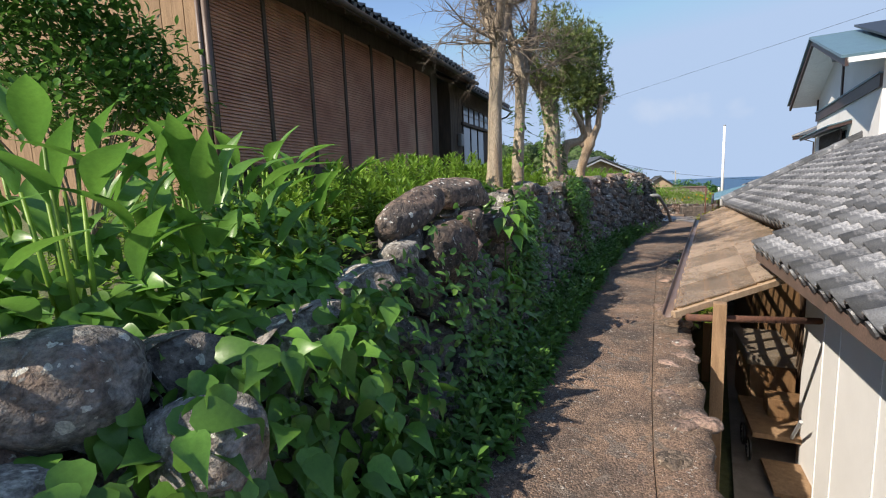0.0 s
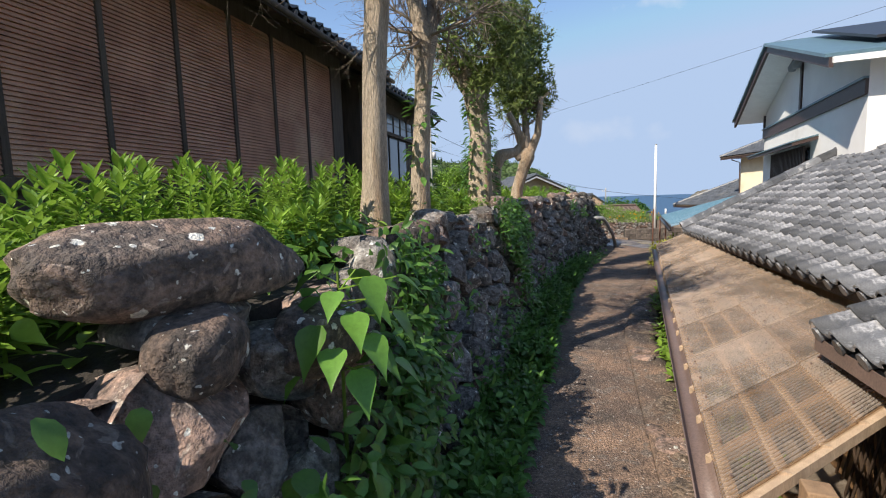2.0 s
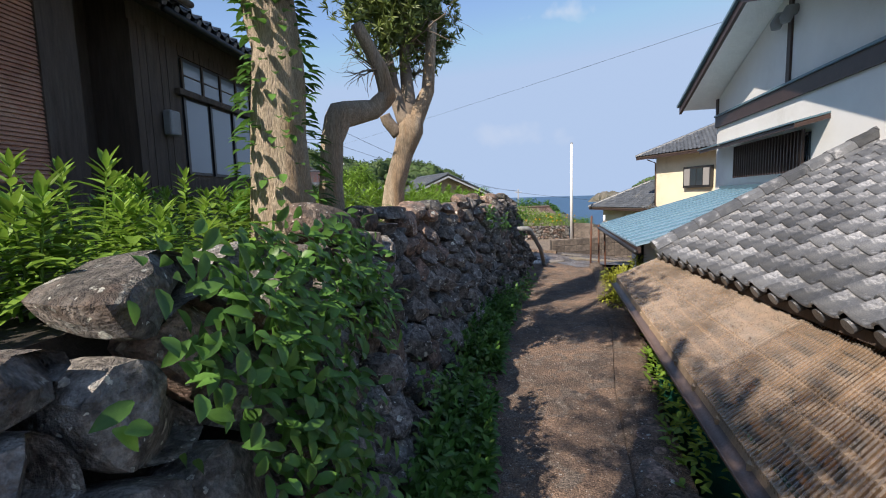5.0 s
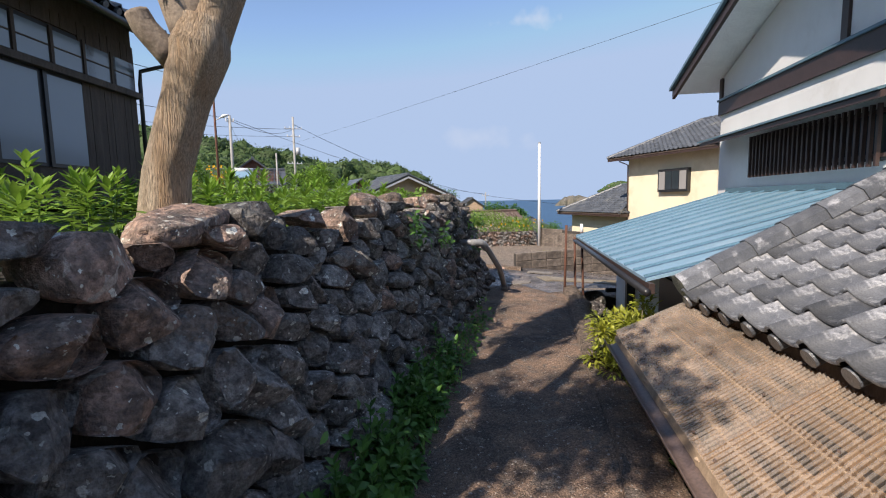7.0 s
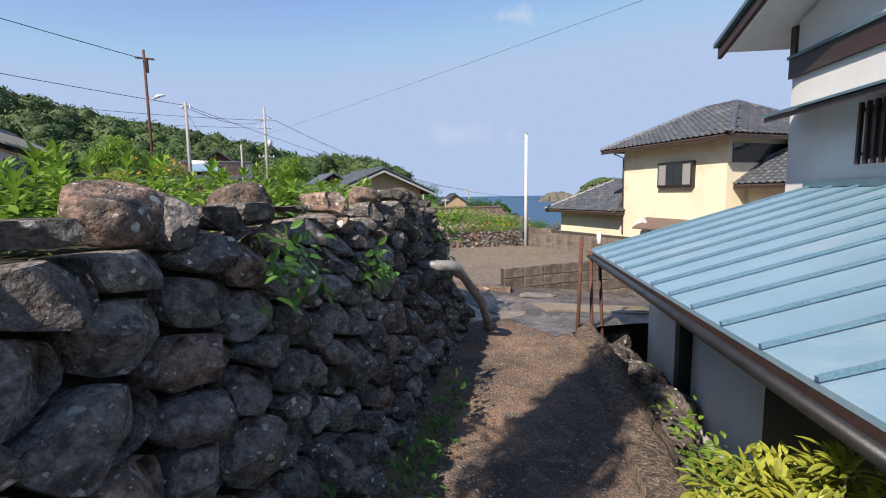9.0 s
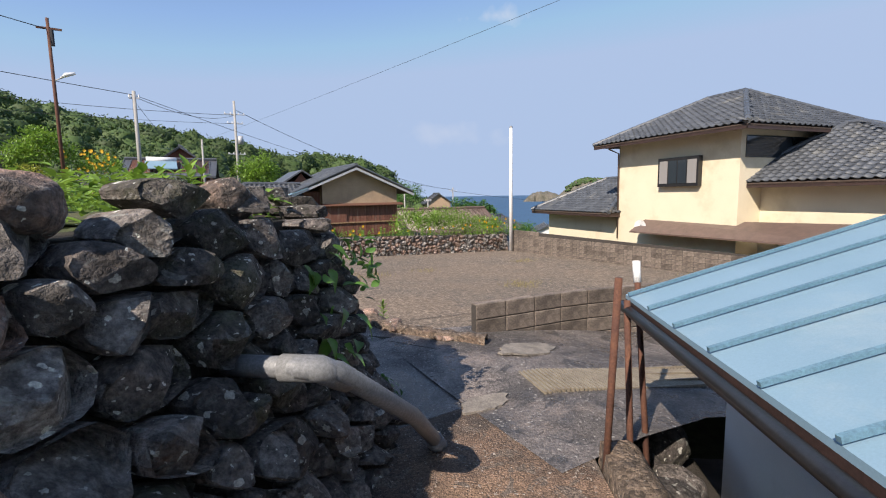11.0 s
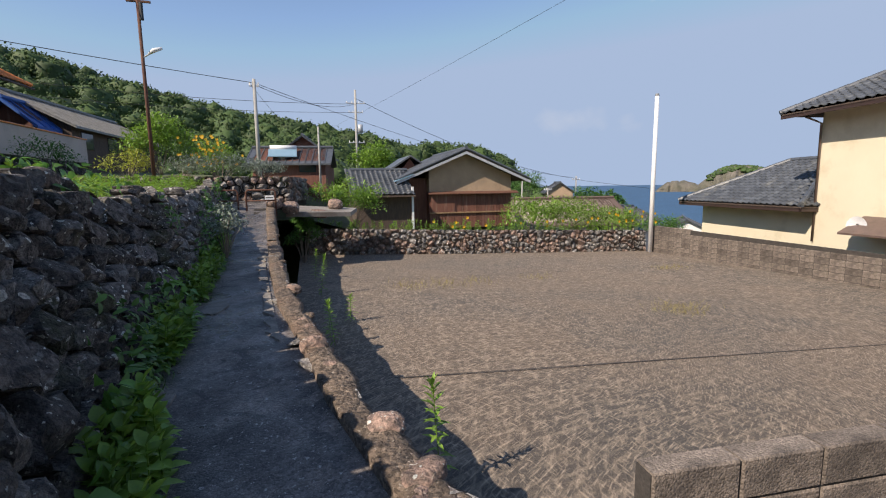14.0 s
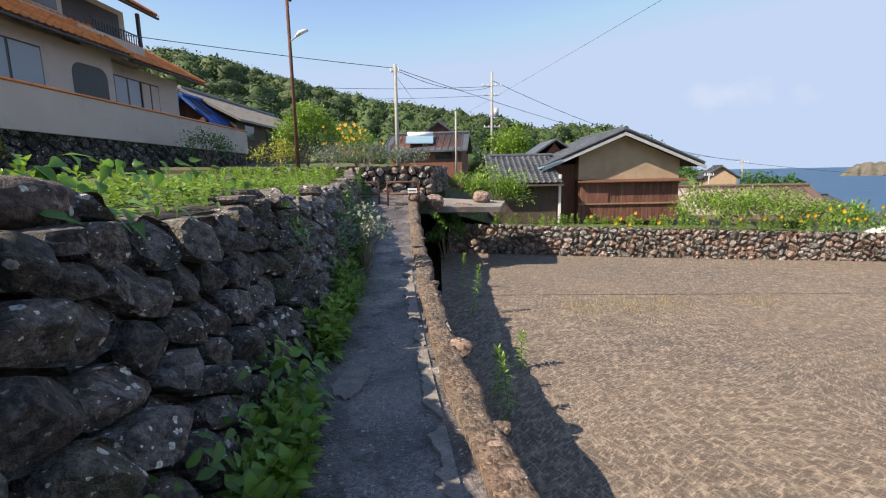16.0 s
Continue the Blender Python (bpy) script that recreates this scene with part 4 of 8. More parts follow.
for i in range(10):
    for j in range(2):
        g = Geo()
        vs, fs = [], []
        n = 112
        t0, t1 = i / 10, (i + 1) / 10 + 0.008
        w0, w1 = (0.0, 0.53) if j == 0 else (0.5, 1.0)
        for k in range(n + 1):
            t = t0 + (t1 - t0) * k / n
            z = 0.015 * math.cos(2 * math.pi * k / 4) + 0.004 * (i % 2) + 0.006 * j
            for w in (w0, w1):
                vs.append(lean_point(t, w, z))
        for k in range(n):
            fs.append((k * 2, k * 2 + 2, k * 2 + 3, k * 2 + 1))
        g.add(vs, fs)
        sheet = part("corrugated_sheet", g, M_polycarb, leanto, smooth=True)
        # furrow faces take the darker plastic, painting shade between the ridges
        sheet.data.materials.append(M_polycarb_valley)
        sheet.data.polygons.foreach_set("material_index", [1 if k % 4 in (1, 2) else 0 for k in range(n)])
        for q in range(3):
            c = lean_point(t0 + (t1 - t0) * (q + 0.5) / 3, w0 + 0.04, 0.016)
            part("screw_cap", Geo().tube([c, c + Vector((0, 0, 0.012))], [0.008, 0.006], 6), M_gutter, leanto)
for i in range(21):
    part("rafter", Geo().tube([lean_point(i / 20, 0.0, -0.05), lean_point(i / 20, 1.0, -0.05)], 0.042, 4), M_batten, leanto)
for w in (0.03, 0.2, 0.36, 0.52, 0.68, 0.84, 0.97):
    part("purlin", Geo().tube([lean_point(0, w, -0.035), lean_point(1, w, -0.035)], 0.042, 4), M_batten, leanto)
gut = Geo()
vs, fs = [], []
for k in range(13):
    t = k / 12
    c = lean_point(t, 0.0, -0.03) + (UV(0, -0.05) - UV(0, 0))
    for a in range(7):
        an = math.pi * (1 + a / 6)
        vs.append(c + (UV(0, 1) - UV(0, 0)) * (0.055 * math.cos(an)) + Vector((0, 0, 0.055 * math.sin(an))))
for k in range(12):
    for a in range(6):
        fs.append((k * 7 + a, k * 7 + a + 1, (k + 1) * 7 + a + 1, (k + 1) * 7 + a))
gut.add(vs, fs)
ob = part("gutter", gut, M_gutter, leanto, "brown half-round gutter", smooth=True)
so = ob.modifiers.new("thick", "SOLIDIFY")
so.thickness = 0.006
part("post", Geo().box(UV, 5.15, 5.27, 0.02, 0.14, -2.0, 0.36), M_wood_old, leanto, "sunlit timber post", bevel=0.008)
part("post", Geo().box(UV, 9.0, 9.12, -0.1, 0.02, -2.0, 0.4), M_wood_old, leanto, bevel=0.008)
part("cross_pipe", Geo().tube([UV(5.05, -0.2, 0.22), KK(-8.2, -0.1, 0.1)], 0.035, 8), M_rust, leanto, "rusty brown pipe", smooth=True)

# yard below the lane
g = Geo().slab([UV(-6, 0.3, -1.95), UV(22, 0.3, -1.95), UV(22, 12, -1.95), UV(-6, 12, -1.95)], 0.1)
tagged(part("pavement", g, M_concrete), "concrete yard floor below the lane", "yard", kind="structure")
g = Geo().slab([UV(15.0, -0.15, -0.75), UV(19.6, 0.1, -0.5), UV(19.6, 0.74, -0.55), UV(15.0, 0.74, -0.85)], 1.1)
tagged(part("ground", g, M_earth), "narrow ledge of dark earth between lane kerb and outbuilding", "ground", kind="structure")

# ---- building with the blue metal roof ----
blue = thing("outbuilding", UV(17, 2, -1.9), "outbuilding with a pale blue standing-seam metal roof", "outbuilding")
part("wall", Geo().box(UV, 14.2, 19.15, 0.75, 2.8, -1.95, 1.1), M_white, blue, "pale grey wall panels")
part("post", Geo().box(UV, 17.75, 17.87, 0.62, 0.76, -1.95, 1.0), M_black, blue, "black post")
# no doorway is cut: a black sheet paints its unlit inside
part("door_opening", Geo().box(UV, 14.4, 16.35, 0.70, 0.76, -1.95, 0.7), M_black, blue, "flat black panel for the darkness inside an open doorway")
sl = part("roof", Geo().slab([UV(14.3, -0.02, 1.0), UV(19.1, -0.02, 1.0), UV(19.6, 2.84, 1.78), UV(14.3, 2.84, 1.78)], 0.03), M_bluesteel, blue, "pale blue metal roof")
for i in range(13):
    a = 14.32 + i * 0.39
    part("seam", Geo().tube([UV(a, -0.03, 1.02), UV(a + 0.06 + 0.44 * max(0, (a - 14.3) / 4.8), 2.84, 1.80)], 0.015, 4), M_seam, sl)
part("fascia", Geo().box(UV, 14.2, 19.1, -0.02, 0.03, 0.88, 0.97), M_darktrim, blue)
part("gutter", Geo().tube([UV(14.1, -0.06, 0.91), UV(19.05, -0.06, 0.93)], 0.035, 8), M_black, blue, "dark gutter", smooth=True)
part("flashing", Geo().box(UV, 14.3, 19.6, 2.80, 2.87, 1.78, 1.86), M_bluetrim, blue)

# ---- white two-storey house ----
wh = thing("house", UV(16.8, 6, -1.9), "white two-storey house with brown trim and a gabled metal roof", "house")
g = Geo()
vs = [UV(20.1, 2.87, -1.95), UV(13.0, 2.87, -1.95), UV(13.0, 2.87, 4.0), UV(16.8, 2.87, 5.18), UV(20.1, 2.87, 4.0)]
vs += [p + (UV(0, 8) - UV(0, 0)) for p in vs]
g.add(vs, [(0, 1, 2, 3, 4), (9, 8, 7, 6, 5), (0, 4, 9, 5), (1, 6, 7, 2), (2, 7, 8, 3), (3, 8, 9, 4)])
part("wall", g, M_white, wh, "white rendered wall")
roof = part("roof", Geo().slab([UV(20.75, 2.2, 3.98), UV(16.8, 2.2, 5.26), UV(16.8, 11, 5.26), UV(20.75, 11, 3.98)], 0.1).slab([UV(16.8, 2.2, 5.26), UV(12.5, 2.2, 3.87), UV(12.5, 11, 3.87), UV(16.8, 11, 5.26)], 0.1), M_whitepaint, wh, "white soffit roof deck")
for a0, z0, a1, z1 in ((20.8, 3.97, 16.8, 5.27), (16.8, 5.27, 12.5, 3.87)):
    part("bargeboard", Geo().add([UV(a0, 2.16, z0 - 0.17), UV(a1, 2.16, z1 - 0.17), UV(a1, 2.16, z1), UV(a0, 2.16, z0), UV(a0, 2.22, z0 - 0.17), UV(a1, 2.22, z1 - 0.17), UV(a1, 2.22, z1), UV(a0, 2.22, z0)],
         [(0, 1, 2, 3), (7, 6, 5, 4), (0, 4, 5, 1), (3, 2, 6, 7), (0, 3, 7, 4), (1, 5, 6, 2)]), M_darktrim, wh, "brown bargeboard")
    part("roof_edge", Geo().slab([UV(a0 + 0.03, 2.1, z0 + 0.06), UV(a1, 2.1, z1 + 0.06), UV(a1, 11, z1 + 0.06), UV(a0 + 0.03, 11, z0 + 0.06)], 0.06), M_bluetrim, wh, "dark blue metal roofing")
part("belt", Geo().box(UV, 13.0, 20.12, 2.82, 2.87, 3.30, 3.56), M_darktrim, wh, "brown belt band")
part("belt_flashing", Geo().box(UV, 13.0, 20.12, 2.79, 2.87, 3.56, 3.60), M_bluetrim, wh)
part("post_trim", Geo().box(UV, 16.55, 16.67, 2.83, 2.87, 3.6, 5.1), M_darktrim, wh)
part("corner_trim", Geo().box(UV, 20.02, 20.13, 2.83, 2.88, 3.6, 4.0), M_darktrim, wh)
part("canopy", Geo().slab([UV(19.85, 2.4, 2.74), UV(15.3, 2.4, 2.74), UV(15.3, 2.87, 2.86), UV(19.85, 2.87, 2.86)], 0.07), M_darktrim, wh, "brown window canopy with blue flashing")
part("canopy_flashing", Geo().slab([UV(19.9, 2.37, 2.775), UV(15.3, 2.37, 2.775), UV(15.3, 2.87, 2.9), UV(19.9, 2.87, 2.9)], 0.03), M_bluetrim, wh)
grille = part("window", Geo().box(UV, 15.8, 18.6, 2.84, 2.875, 2.08, 2.66), M_window, wh, "dark window behind a brown slatted grille")
for i in range(26):
    a = 15.8 + i * 0.112
    part("grille_bar", Geo().box(UV, a, a + 0.035, 2.74, 2.78, 2.02, 2.70), M_darktrim, grille)
for z in (2.12, 2.6):
    part("grille_rail", Geo().box(UV, 15.75, 18.64, 2.78, 2.80, z, z + 0.04), M_darktrim, grille)
for a in (16.45, 16.8):
    part("vent_hood", Geo().tube([UV(a, 2.86, 4.78), UV(a, 2.76, 4.78), UV(a, 2.70, 4.66), UV(a, 2.70, 4.58)], [0.09, 0.10, 0.10, 0.07], 10), M_pvc, wh, "grey vent hood", smooth=True)
part("solar_panel", Geo().slab([UV(16.6, 3.0, 5.42), UV(13.2, 3.0, 4.3), UV(13.2, 9, 4.3), UV(16.6, 9, 5.42)], 0.05), M_black, wh)

# ---- cream house across the lot ----
yh = thing("house", YH(3, 4, -2.2), "cream two-storey house with hipped grey tile roofs", "house")
part("wall", Geo().box(YH, 0, 6.15, 0, 7.5, -3.5, 4.0).box(YH, -6, 0.05, 1.2, 8.5, -3.5, 2.4).box(YH, 6.1, 12.2, 0.1, 6, -3.5, 0.7), M_yellow, yh, "cream rendered wall")


def hip_roof(ax, a0, a1, b0, b1, z0, ra0, ra1, rb, z1, parent, label, w=0.3, seed=2):
    """A hipped roof: rectangle of eaves and a ridge from ra0 to ra1 at rb."""
    r = part("roof", Geo().slab([ax(a0, b0, z0), ax(a0, b1, z0), ax(ra0, rb, z1), ], 0.08).slab([ax(a1, b1, z0), ax(a1, b0, z0), ax(ra1, rb, z1)], 0.08)
             .slab([ax(a1, b0, z0), ax(a0, b0, z0), ax(ra0, rb, z1), ax(ra1, rb, z1)], 0.08).slab([ax(a0, b1, z0), ax(a1, b1, z0), ax(ra1, rb, z1), ax(ra0, rb, z1)], 0.08), M_wood_dark, parent, label)

    def in_front(a, b):
        t = (b - b0) / (rb - b0)
        return a0 + (ra0 - a0) * t <= a <= a1 + (ra1 - a1) * t
    ms = tile_field(ax, a0, a1, b0, z0 + 0.01, rb, z1 + 0.01, w, 0.27, in_front)
    tiles(r, ms, M_tile_far, limit=0, w=w, l=0.31, seed=seed, cols=6)
    # the slope that faces back along a: use b as the eave's direction

    class Turn:
        def __call__(self, a, b, z=0.0):
            return ax(b, -a, z)
    tb = Turn()

    def in_end(a, b):
        t = (b - a0) / (ra0 - a0)
        bb = -a
        return b0 + (rb - b0) * t <= bb <= b1 + (rb - b1) * t
    ms = tile_field(tb, -b1, -b0, a0, z0 + 0.01, ra0, z1 + 0.01, w, 0.27, in_end)
    tiles(r, ms, M_tile_far, limit=0, w=w, l=0.31, seed=seed + 1, cols=6)
    up = Vector((0, 0, 0.08))
    ridge_run(r, [ax(a0, b0, z0) + up, ax(ra0, rb, z1) + up, ax(ra1, rb, z1) + up, ax(a1, b0, z0) + up], M_tile_far, 0.1, 0.5)
    ridge_run(r, [ax(a0, b1, z0) + up, ax(ra0, rb, z1) + up], M_tile_far, 0.1, 0.5)
    part("eave_board", Geo().box(ax, a0, a1, b0, b0 + 0.05, z0 - 0.16, z0 - 0.03), M_darktrim, parent)
    part("eave_board", Geo().box(ax, a0, a0 + 0.05, b0, b1, z0 - 0.16, z0 - 0.03), M_darktrim, parent)
    return r


hip_roof(YH, -0.8, 7.0, -0.85, 8.3, 4.0, 2.6, 4.4, 3.6, 6.0, yh, "hipped roof of dark grey tiles")
hip_roof(YH, -6.5, 1.0, 0.4, 9.0, 2.0, -1.5, -1.0, 4.2, 4.1, yh, "lower hipped roof of dark grey tiles", seed=5)
hip_roof(YH, 6.0, 12.9, -0.7, 6.5, 0.72, 8.5, 10.5, 3.0, 2.5, yh, "low side roof of dark grey tiles", seed=7)
bw = part("window", Geo().box(YH, 1.55, 3.55, -0.22, 0.02, 1.95, 3.15), M_black, yh, "black-framed bay window with lace curtains")
for i in range(4):
    part("pane", Geo().box(YH, 1.63 + i * 0.47, 2.05 + i * 0.47, -0.235, -0.22, 2.08, 3.02), M_curtain if i in (0, 3) else M_window, bw)
band = part("window", Geo().box(YH, -0.03, 0.0, 0.25, 7.0, 2.95, 3.75), M_window, yh, "dark strip window")
part("downpipe", Geo().tube([YH(6.1, -0.7, 3.8), YH(6.1, -0.1, 3.6), YH(6.1, -0.05, -0.5)], 0.04, 8), M_gutter, yh, smooth=True)
part("carport_roof", Geo().slab([YH(-6, -0.9, 0.1), YH(4.4, -0.9, 0.0), YH(4.4, 0.0, 0.5), YH(-6, 1.0, 0.7)], 0.06), M_gutter, yh, "brown translucent carport roof")
dish = thing("satellite_dish", YH(4.0, -0.5, 0.6), "white satellite dish on a bracket", "satellite dish")
g = Geo()
c = YH(4.15, -0.5, 0.22)
vs, fs = [], []
for i in range(5):
    for k in range(16):
        a = 2 * math.pi * k / 16
        r = 0.05 + 0.062 * i
        vs.append(c + Vector((0.12 - 0.5 * r * r * 1.2, r * math.cos(a), r * math.sin(a))) + Vector((-0.1, 0, 0)))
for i in range(4):
    for k in range(16):
        fs.append((i * 16 + k, i * 16 + (k + 1) % 16, (i + 1) * 16 + (k + 1) % 16, (i + 1) * 16 + k))
fs.append(tuple(range(16)))
g.add(vs, fs)
part("reflector", g, M_whitepaint, dish, smooth=True)
part("bracket", Geo().tube([c, c + Vector((0.3, 0, -0.3)), c + Vector((0.55, 0, -0.3))], 0.025, 6), M_galv, dish)

# ---- block walls ----
def block_wall(name, path, top, base, label, length=0.44, course=0.2, thick=0.12, vents=()):
    pts, cum = polyline([(x, y, 0) for x, y in path])
    g = Geo()
    for a, b in zip(pts, pts[1:]):
        d = (b - a).normalized()
        n = Vector((d.y, -d.x, 0))
        z0 = min(base(a.x, a.y), base(b.x, b.y)) - 0.2
        t0, t1 = top(a.x, a.y) - 0.012, top(b.x, b.y) - 0.012
        q = [a + n * 0.05, b + n * 0.05, b - n * 0.05, a - n * 0.05]
        vs = [Vector((p.x, p.y, z0)) for p in q] + [Vector((q[0].x, q[0].y, t0)), Vector((q[1].x, q[1].y, t1)), Vector((q[2].x, q[2].y, t1)), Vector((q[3].x, q[3].y, t0))]
        g.add(vs, [(0, 3, 2, 1), (4, 5, 6, 7), (0, 1, 5, 4), (1, 2, 6, 5), (2, 3, 7, 6), (3, 0, 4, 7)])
    wall = part(name, g, M_mortar)
    tagged(wall, label, "block wall", kind="structure")
    me = {}

    def at(s):
        i = 0
        while i < len(cum) - 2 and s > cum[i + 1]:
            i += 1
        k = (s - cum[i]) / (cum[i + 1] - cum[i])
        return pts[i].lerp(pts[i + 1], k)
    n = int(cum[-1] / length)
    count = 0
    for c in range(n):
        s0, s1 = c * length + 0.006, (c + 1) * length - 0.006
        a, b = at(s0), at(s1)
        mid = (a + b) / 2
        d = (b - a).normalized()
        yaw = math.atan2(d.y, d.x)
        tz, bz = top(mid.x, mid.y), base(mid.x, mid.y)
        rows = int((tz - bz) / course) + 1
        for r in range(rows):
            z1 = tz - r * course
            L = (b - a).length
            key = round(L, 2)
            if key not in me:
                gg = Geo()
                e = 0.008
                X0, X1, Y0, Y1, Z0, Z1 = -L / 2, L / 2, -thick / 2, thick / 2, -course + 0.012, 0.0
                gg.add([(X0 + e, Y0, Z0 + e), (X1 - e, Y0, Z0 + e), (X1 - e, Y0, Z1 - e), (X0 + e, Y0, Z1 - e), (X0, Y0 + e, Z0), (X1, Y0 + e, Z0), (X1, Y0 + e, Z1), (X0, Y0 + e, Z1),
                        (X0, Y1 - e, Z0), (X1, Y1 - e, Z0), (X1, Y1 - e, Z1), (X0, Y1 - e, Z1), (X0 + e, Y1, Z0 + e), (X1 - e, Y1, Z0 + e), (X1 - e, Y1, Z1 - e), (X0 + e, Y1, Z1 - e)],
                       [(0, 1, 2, 3), (0, 4, 5, 1), (1, 5, 6, 2), (2, 6, 7, 3), (3, 7, 4, 0), (4, 8, 9, 5), (5, 9, 10, 6), (6, 10, 11, 7), (7, 11, 8, 4), (8, 12, 13, 9), (9, 13, 14, 10), (10, 14, 15, 11), (11, 15, 12, 8), (15, 14, 13, 12)])
                me[key] = mesh_data("block", gg, M_block)
            ob = new("block", me[key])
            ob.parent = wall
            ob.matrix_basis = pose(mid.x, mid.y, z1, 0, 0, math.degrees(yaw))
            count += 1
    return wall


block_wall("wall_south", [(11.55, 17.8), (13.05, 17.68), (14.2, 17.4), (15.8, 16.98), (18, 16.4), (21.5, 15.6)], lambda x, y: 0.42, lambda x, y: drive_z(x, 18) - 0.1,
           "stained concrete block wall beside the driveway")
block_wall("wall_east", [(25.25, 33.6), (25.25, 15.0)], lambda x, y: -0.5 if y < 31.5 else -0.28, lambda x, y: lot_z(x, y), "low concrete block wall edging the lot")

# far rubble wall of the lot
def small_wall(name, path, top, base, label, size, seed, batter=0.08, core_mat=None, stone_mat=None, flush=1.0):
    pts, cum = polyline([(x, y, 0) for x, y in path])

    def place(s, h, d):
        i = 0
        while i < len(cum) - 2 and s > cum[i + 1]:
            i += 1
        k = (s - cum[i]) / (cum[i + 1] - cum[i])
        p = pts[i].lerp(pts[i + 1], k)
        dd = (pts[i + 1] - pts[i]).normalized()
        n = Vector((dd.y, -dd.x, 0))
        q = p + n * (d - batter * h)
        q.z = base(p.x, p.y) + h
        return q
    rng = random.Random(seed)
    L = cum[-1]

    def height(s):
        p = place(min(L, max(0, s)), 0, 0)
        return top(p.x, p.y) - base(p.x, p.y)
    hm = max(height(L * i / 20) for i in range(21))
    seeds = scatter_seeds(rng, L, lambda s: hm if s == 0 else height(s), lambda s: size, 1.3)
    cells = voronoi_cells(seeds, (0, L / 1.3, -0.05, hm + 0.05))
    core = Geo()
    vs, fs = [], []
    for i in range(25):
        s = L * i / 24
        h = height(s)
        vs += [place(s, -0.3, -0.1), place(s, h - 0.05, -0.1), place(s, h - 0.05, -0.5)]
    for i in range(24):
        fs += [(i * 3, (i + 1) * 3, (i + 1) * 3 + 1, i * 3 + 1), (i * 3 + 1, (i + 1) * 3 + 1, (i + 1) * 3 + 2, i * 3 + 2)]
    core.add(vs, fs)
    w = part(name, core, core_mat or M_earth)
    tagged(w, label, "stone wall", kind="structure")
    k = 0
    for (s0, h0), c in zip(seeds, cells):
        if not c:
            continue
        hh = height(s0 * 1.3)
        poly = [(min(L, max(0.0, x * 1.3)), min(y, hh + 0.02)) for x, y in c]
        g = stone_geo(poly, place, rng, rng.uniform(0.04, 0.09) * flush, gap=0.012 * flush, back=0.12, n=12, rough=0.02, jut=rng.uniform(-0.02, 0.03))
        if g:
            part("stone", g, stone_mat or (M_stone_red if rng.random() < 0.4 else M_stone), w, smooth=True).data.set_sharp_from_angle(angle=radians(28))
    return w


small_wall("wall_north", [(10.2, 34.3), (14, 33.95), (19, 33.8), (25.1, 33.8)], lambda x, y: 0.08 - 0.04 * (x - 10.2), lambda x, y: lot_z(x, y), "low rubble wall along the far edge of the lot", 0.27, 9, 0.08, M_mud, None, 0.55)

# flagpole
fp = thing("flagpole", (25.0, 33.45, lot_z(25, 33.4)), "tall white painted pole at the corner of the lot", "pole")
part("shaft", Geo().tube([(25.0, 33.45, -1.6), (25.0, 33.45, 5.35)], [0.1, 0.085], 12), M_whitepaint, fp, smooth=True)
part("cap", Geo().tube([(25.0, 33.45, 5.35), (25.0, 33.45, 5.45)], [0.09, 0.07], 12), M_pvc, fp)

# ---- plants ----
class Leaves:
    """Collects folded leaf blades into one mesh."""
    def __init__(self):
        self.g = Geo()

    def blade(self, root, way, up, length, width, fold=0.35, droop=0.25, shape=(0.0, 0.75, 1.0, 0.6, 0.0), wave=0.0):
        way = way.normalized()
        side = way.cross(up)
        if side.length < 1e-4:
            side = way.orthogonal()
        side.normalize()
        nrm = side.cross(way).normalized()
        vs, fs = [], []
        n = len(shape) - 1
        for i, w in enumerate(shape):
            t = i / n
            c = root + way * (length * t) - nrm * (droop * length * t * t)
            hw = width * 0.5 * w
            wv = wave * length * math.sin(t * 9.0)
            vs += [c - side * hw + nrm * (fold * hw + wv), c, c + side * hw + nrm * (fold * hw - wv)]
        for i in range(n):
            a = i * 3
            fs += [(a, a + 1, a + 4, a + 3), (a + 1, a + 2, a + 5, a + 4)]
        self.g.add(vs, fs)


LANCE = (0.15, 0.9, 1.0, 0.65, 0.0)
HEART = (0.42, 0.93, 1.0, 0.84, 0.6, 0.36, 0.15, 0.0)
OVAL = (0.2, 0.85, 1.0, 0.7, 0.0)
BROAD = (0.25, 0.6, 0.9, 1.0, 0.85, 0.5, 0.0)
ZUP = Vector((0, 0, 1))


def rdir(rng, zlo=-1.0, zhi=1.0):
    z = rng.uniform(zlo, zhi)
    a = rng.uniform(0, 2 * math.pi)
    r = math.sqrt(max(0, 1 - z * z))
    return Vector((r * math.cos(a), r * math.sin(a), z))


def terrace_point(s, o):
    q = on_wall(s, wall_h(s), -0.35 - o)
    q.z += -0.1
    return q


def weed_stem(lv, stems, rng, p, height, n, leaf_l, leaf_w):
    """An upright leafy weed with narrow leaves all round its stem."""
    lean = Vector((rng.uniform(-0.15, 0.15), rng.uniform(-0.15, 0.15), 1)).normalized()
    stems.tube([p, p + lean * height], [0.006, 0.003], 4, cap=False)
    for i in range(n):
        t = 1 - 0.9 * ((i + rng.random()) / n) ** 1.4
        a = i * 2.4 + rng.uniform(-0.3, 0.3)
        el = 0.05 + 0.95 * t ** 4 + rng.uniform(-0.15, 0.2)
        d = Vector((math.cos(a), math.sin(a), 0)) * math.cos(el) + lean * math.sin(el)
        L = leaf_l * (1.1 - 0.45 * t) * rng.uniform(0.8, 1.2)
        lv.blade(p + lean * height * t, d, ZUP, L, leaf_w * rng.uniform(0.8, 1.2), droop=0.35 - 0.3 * t, shape=LANCE)


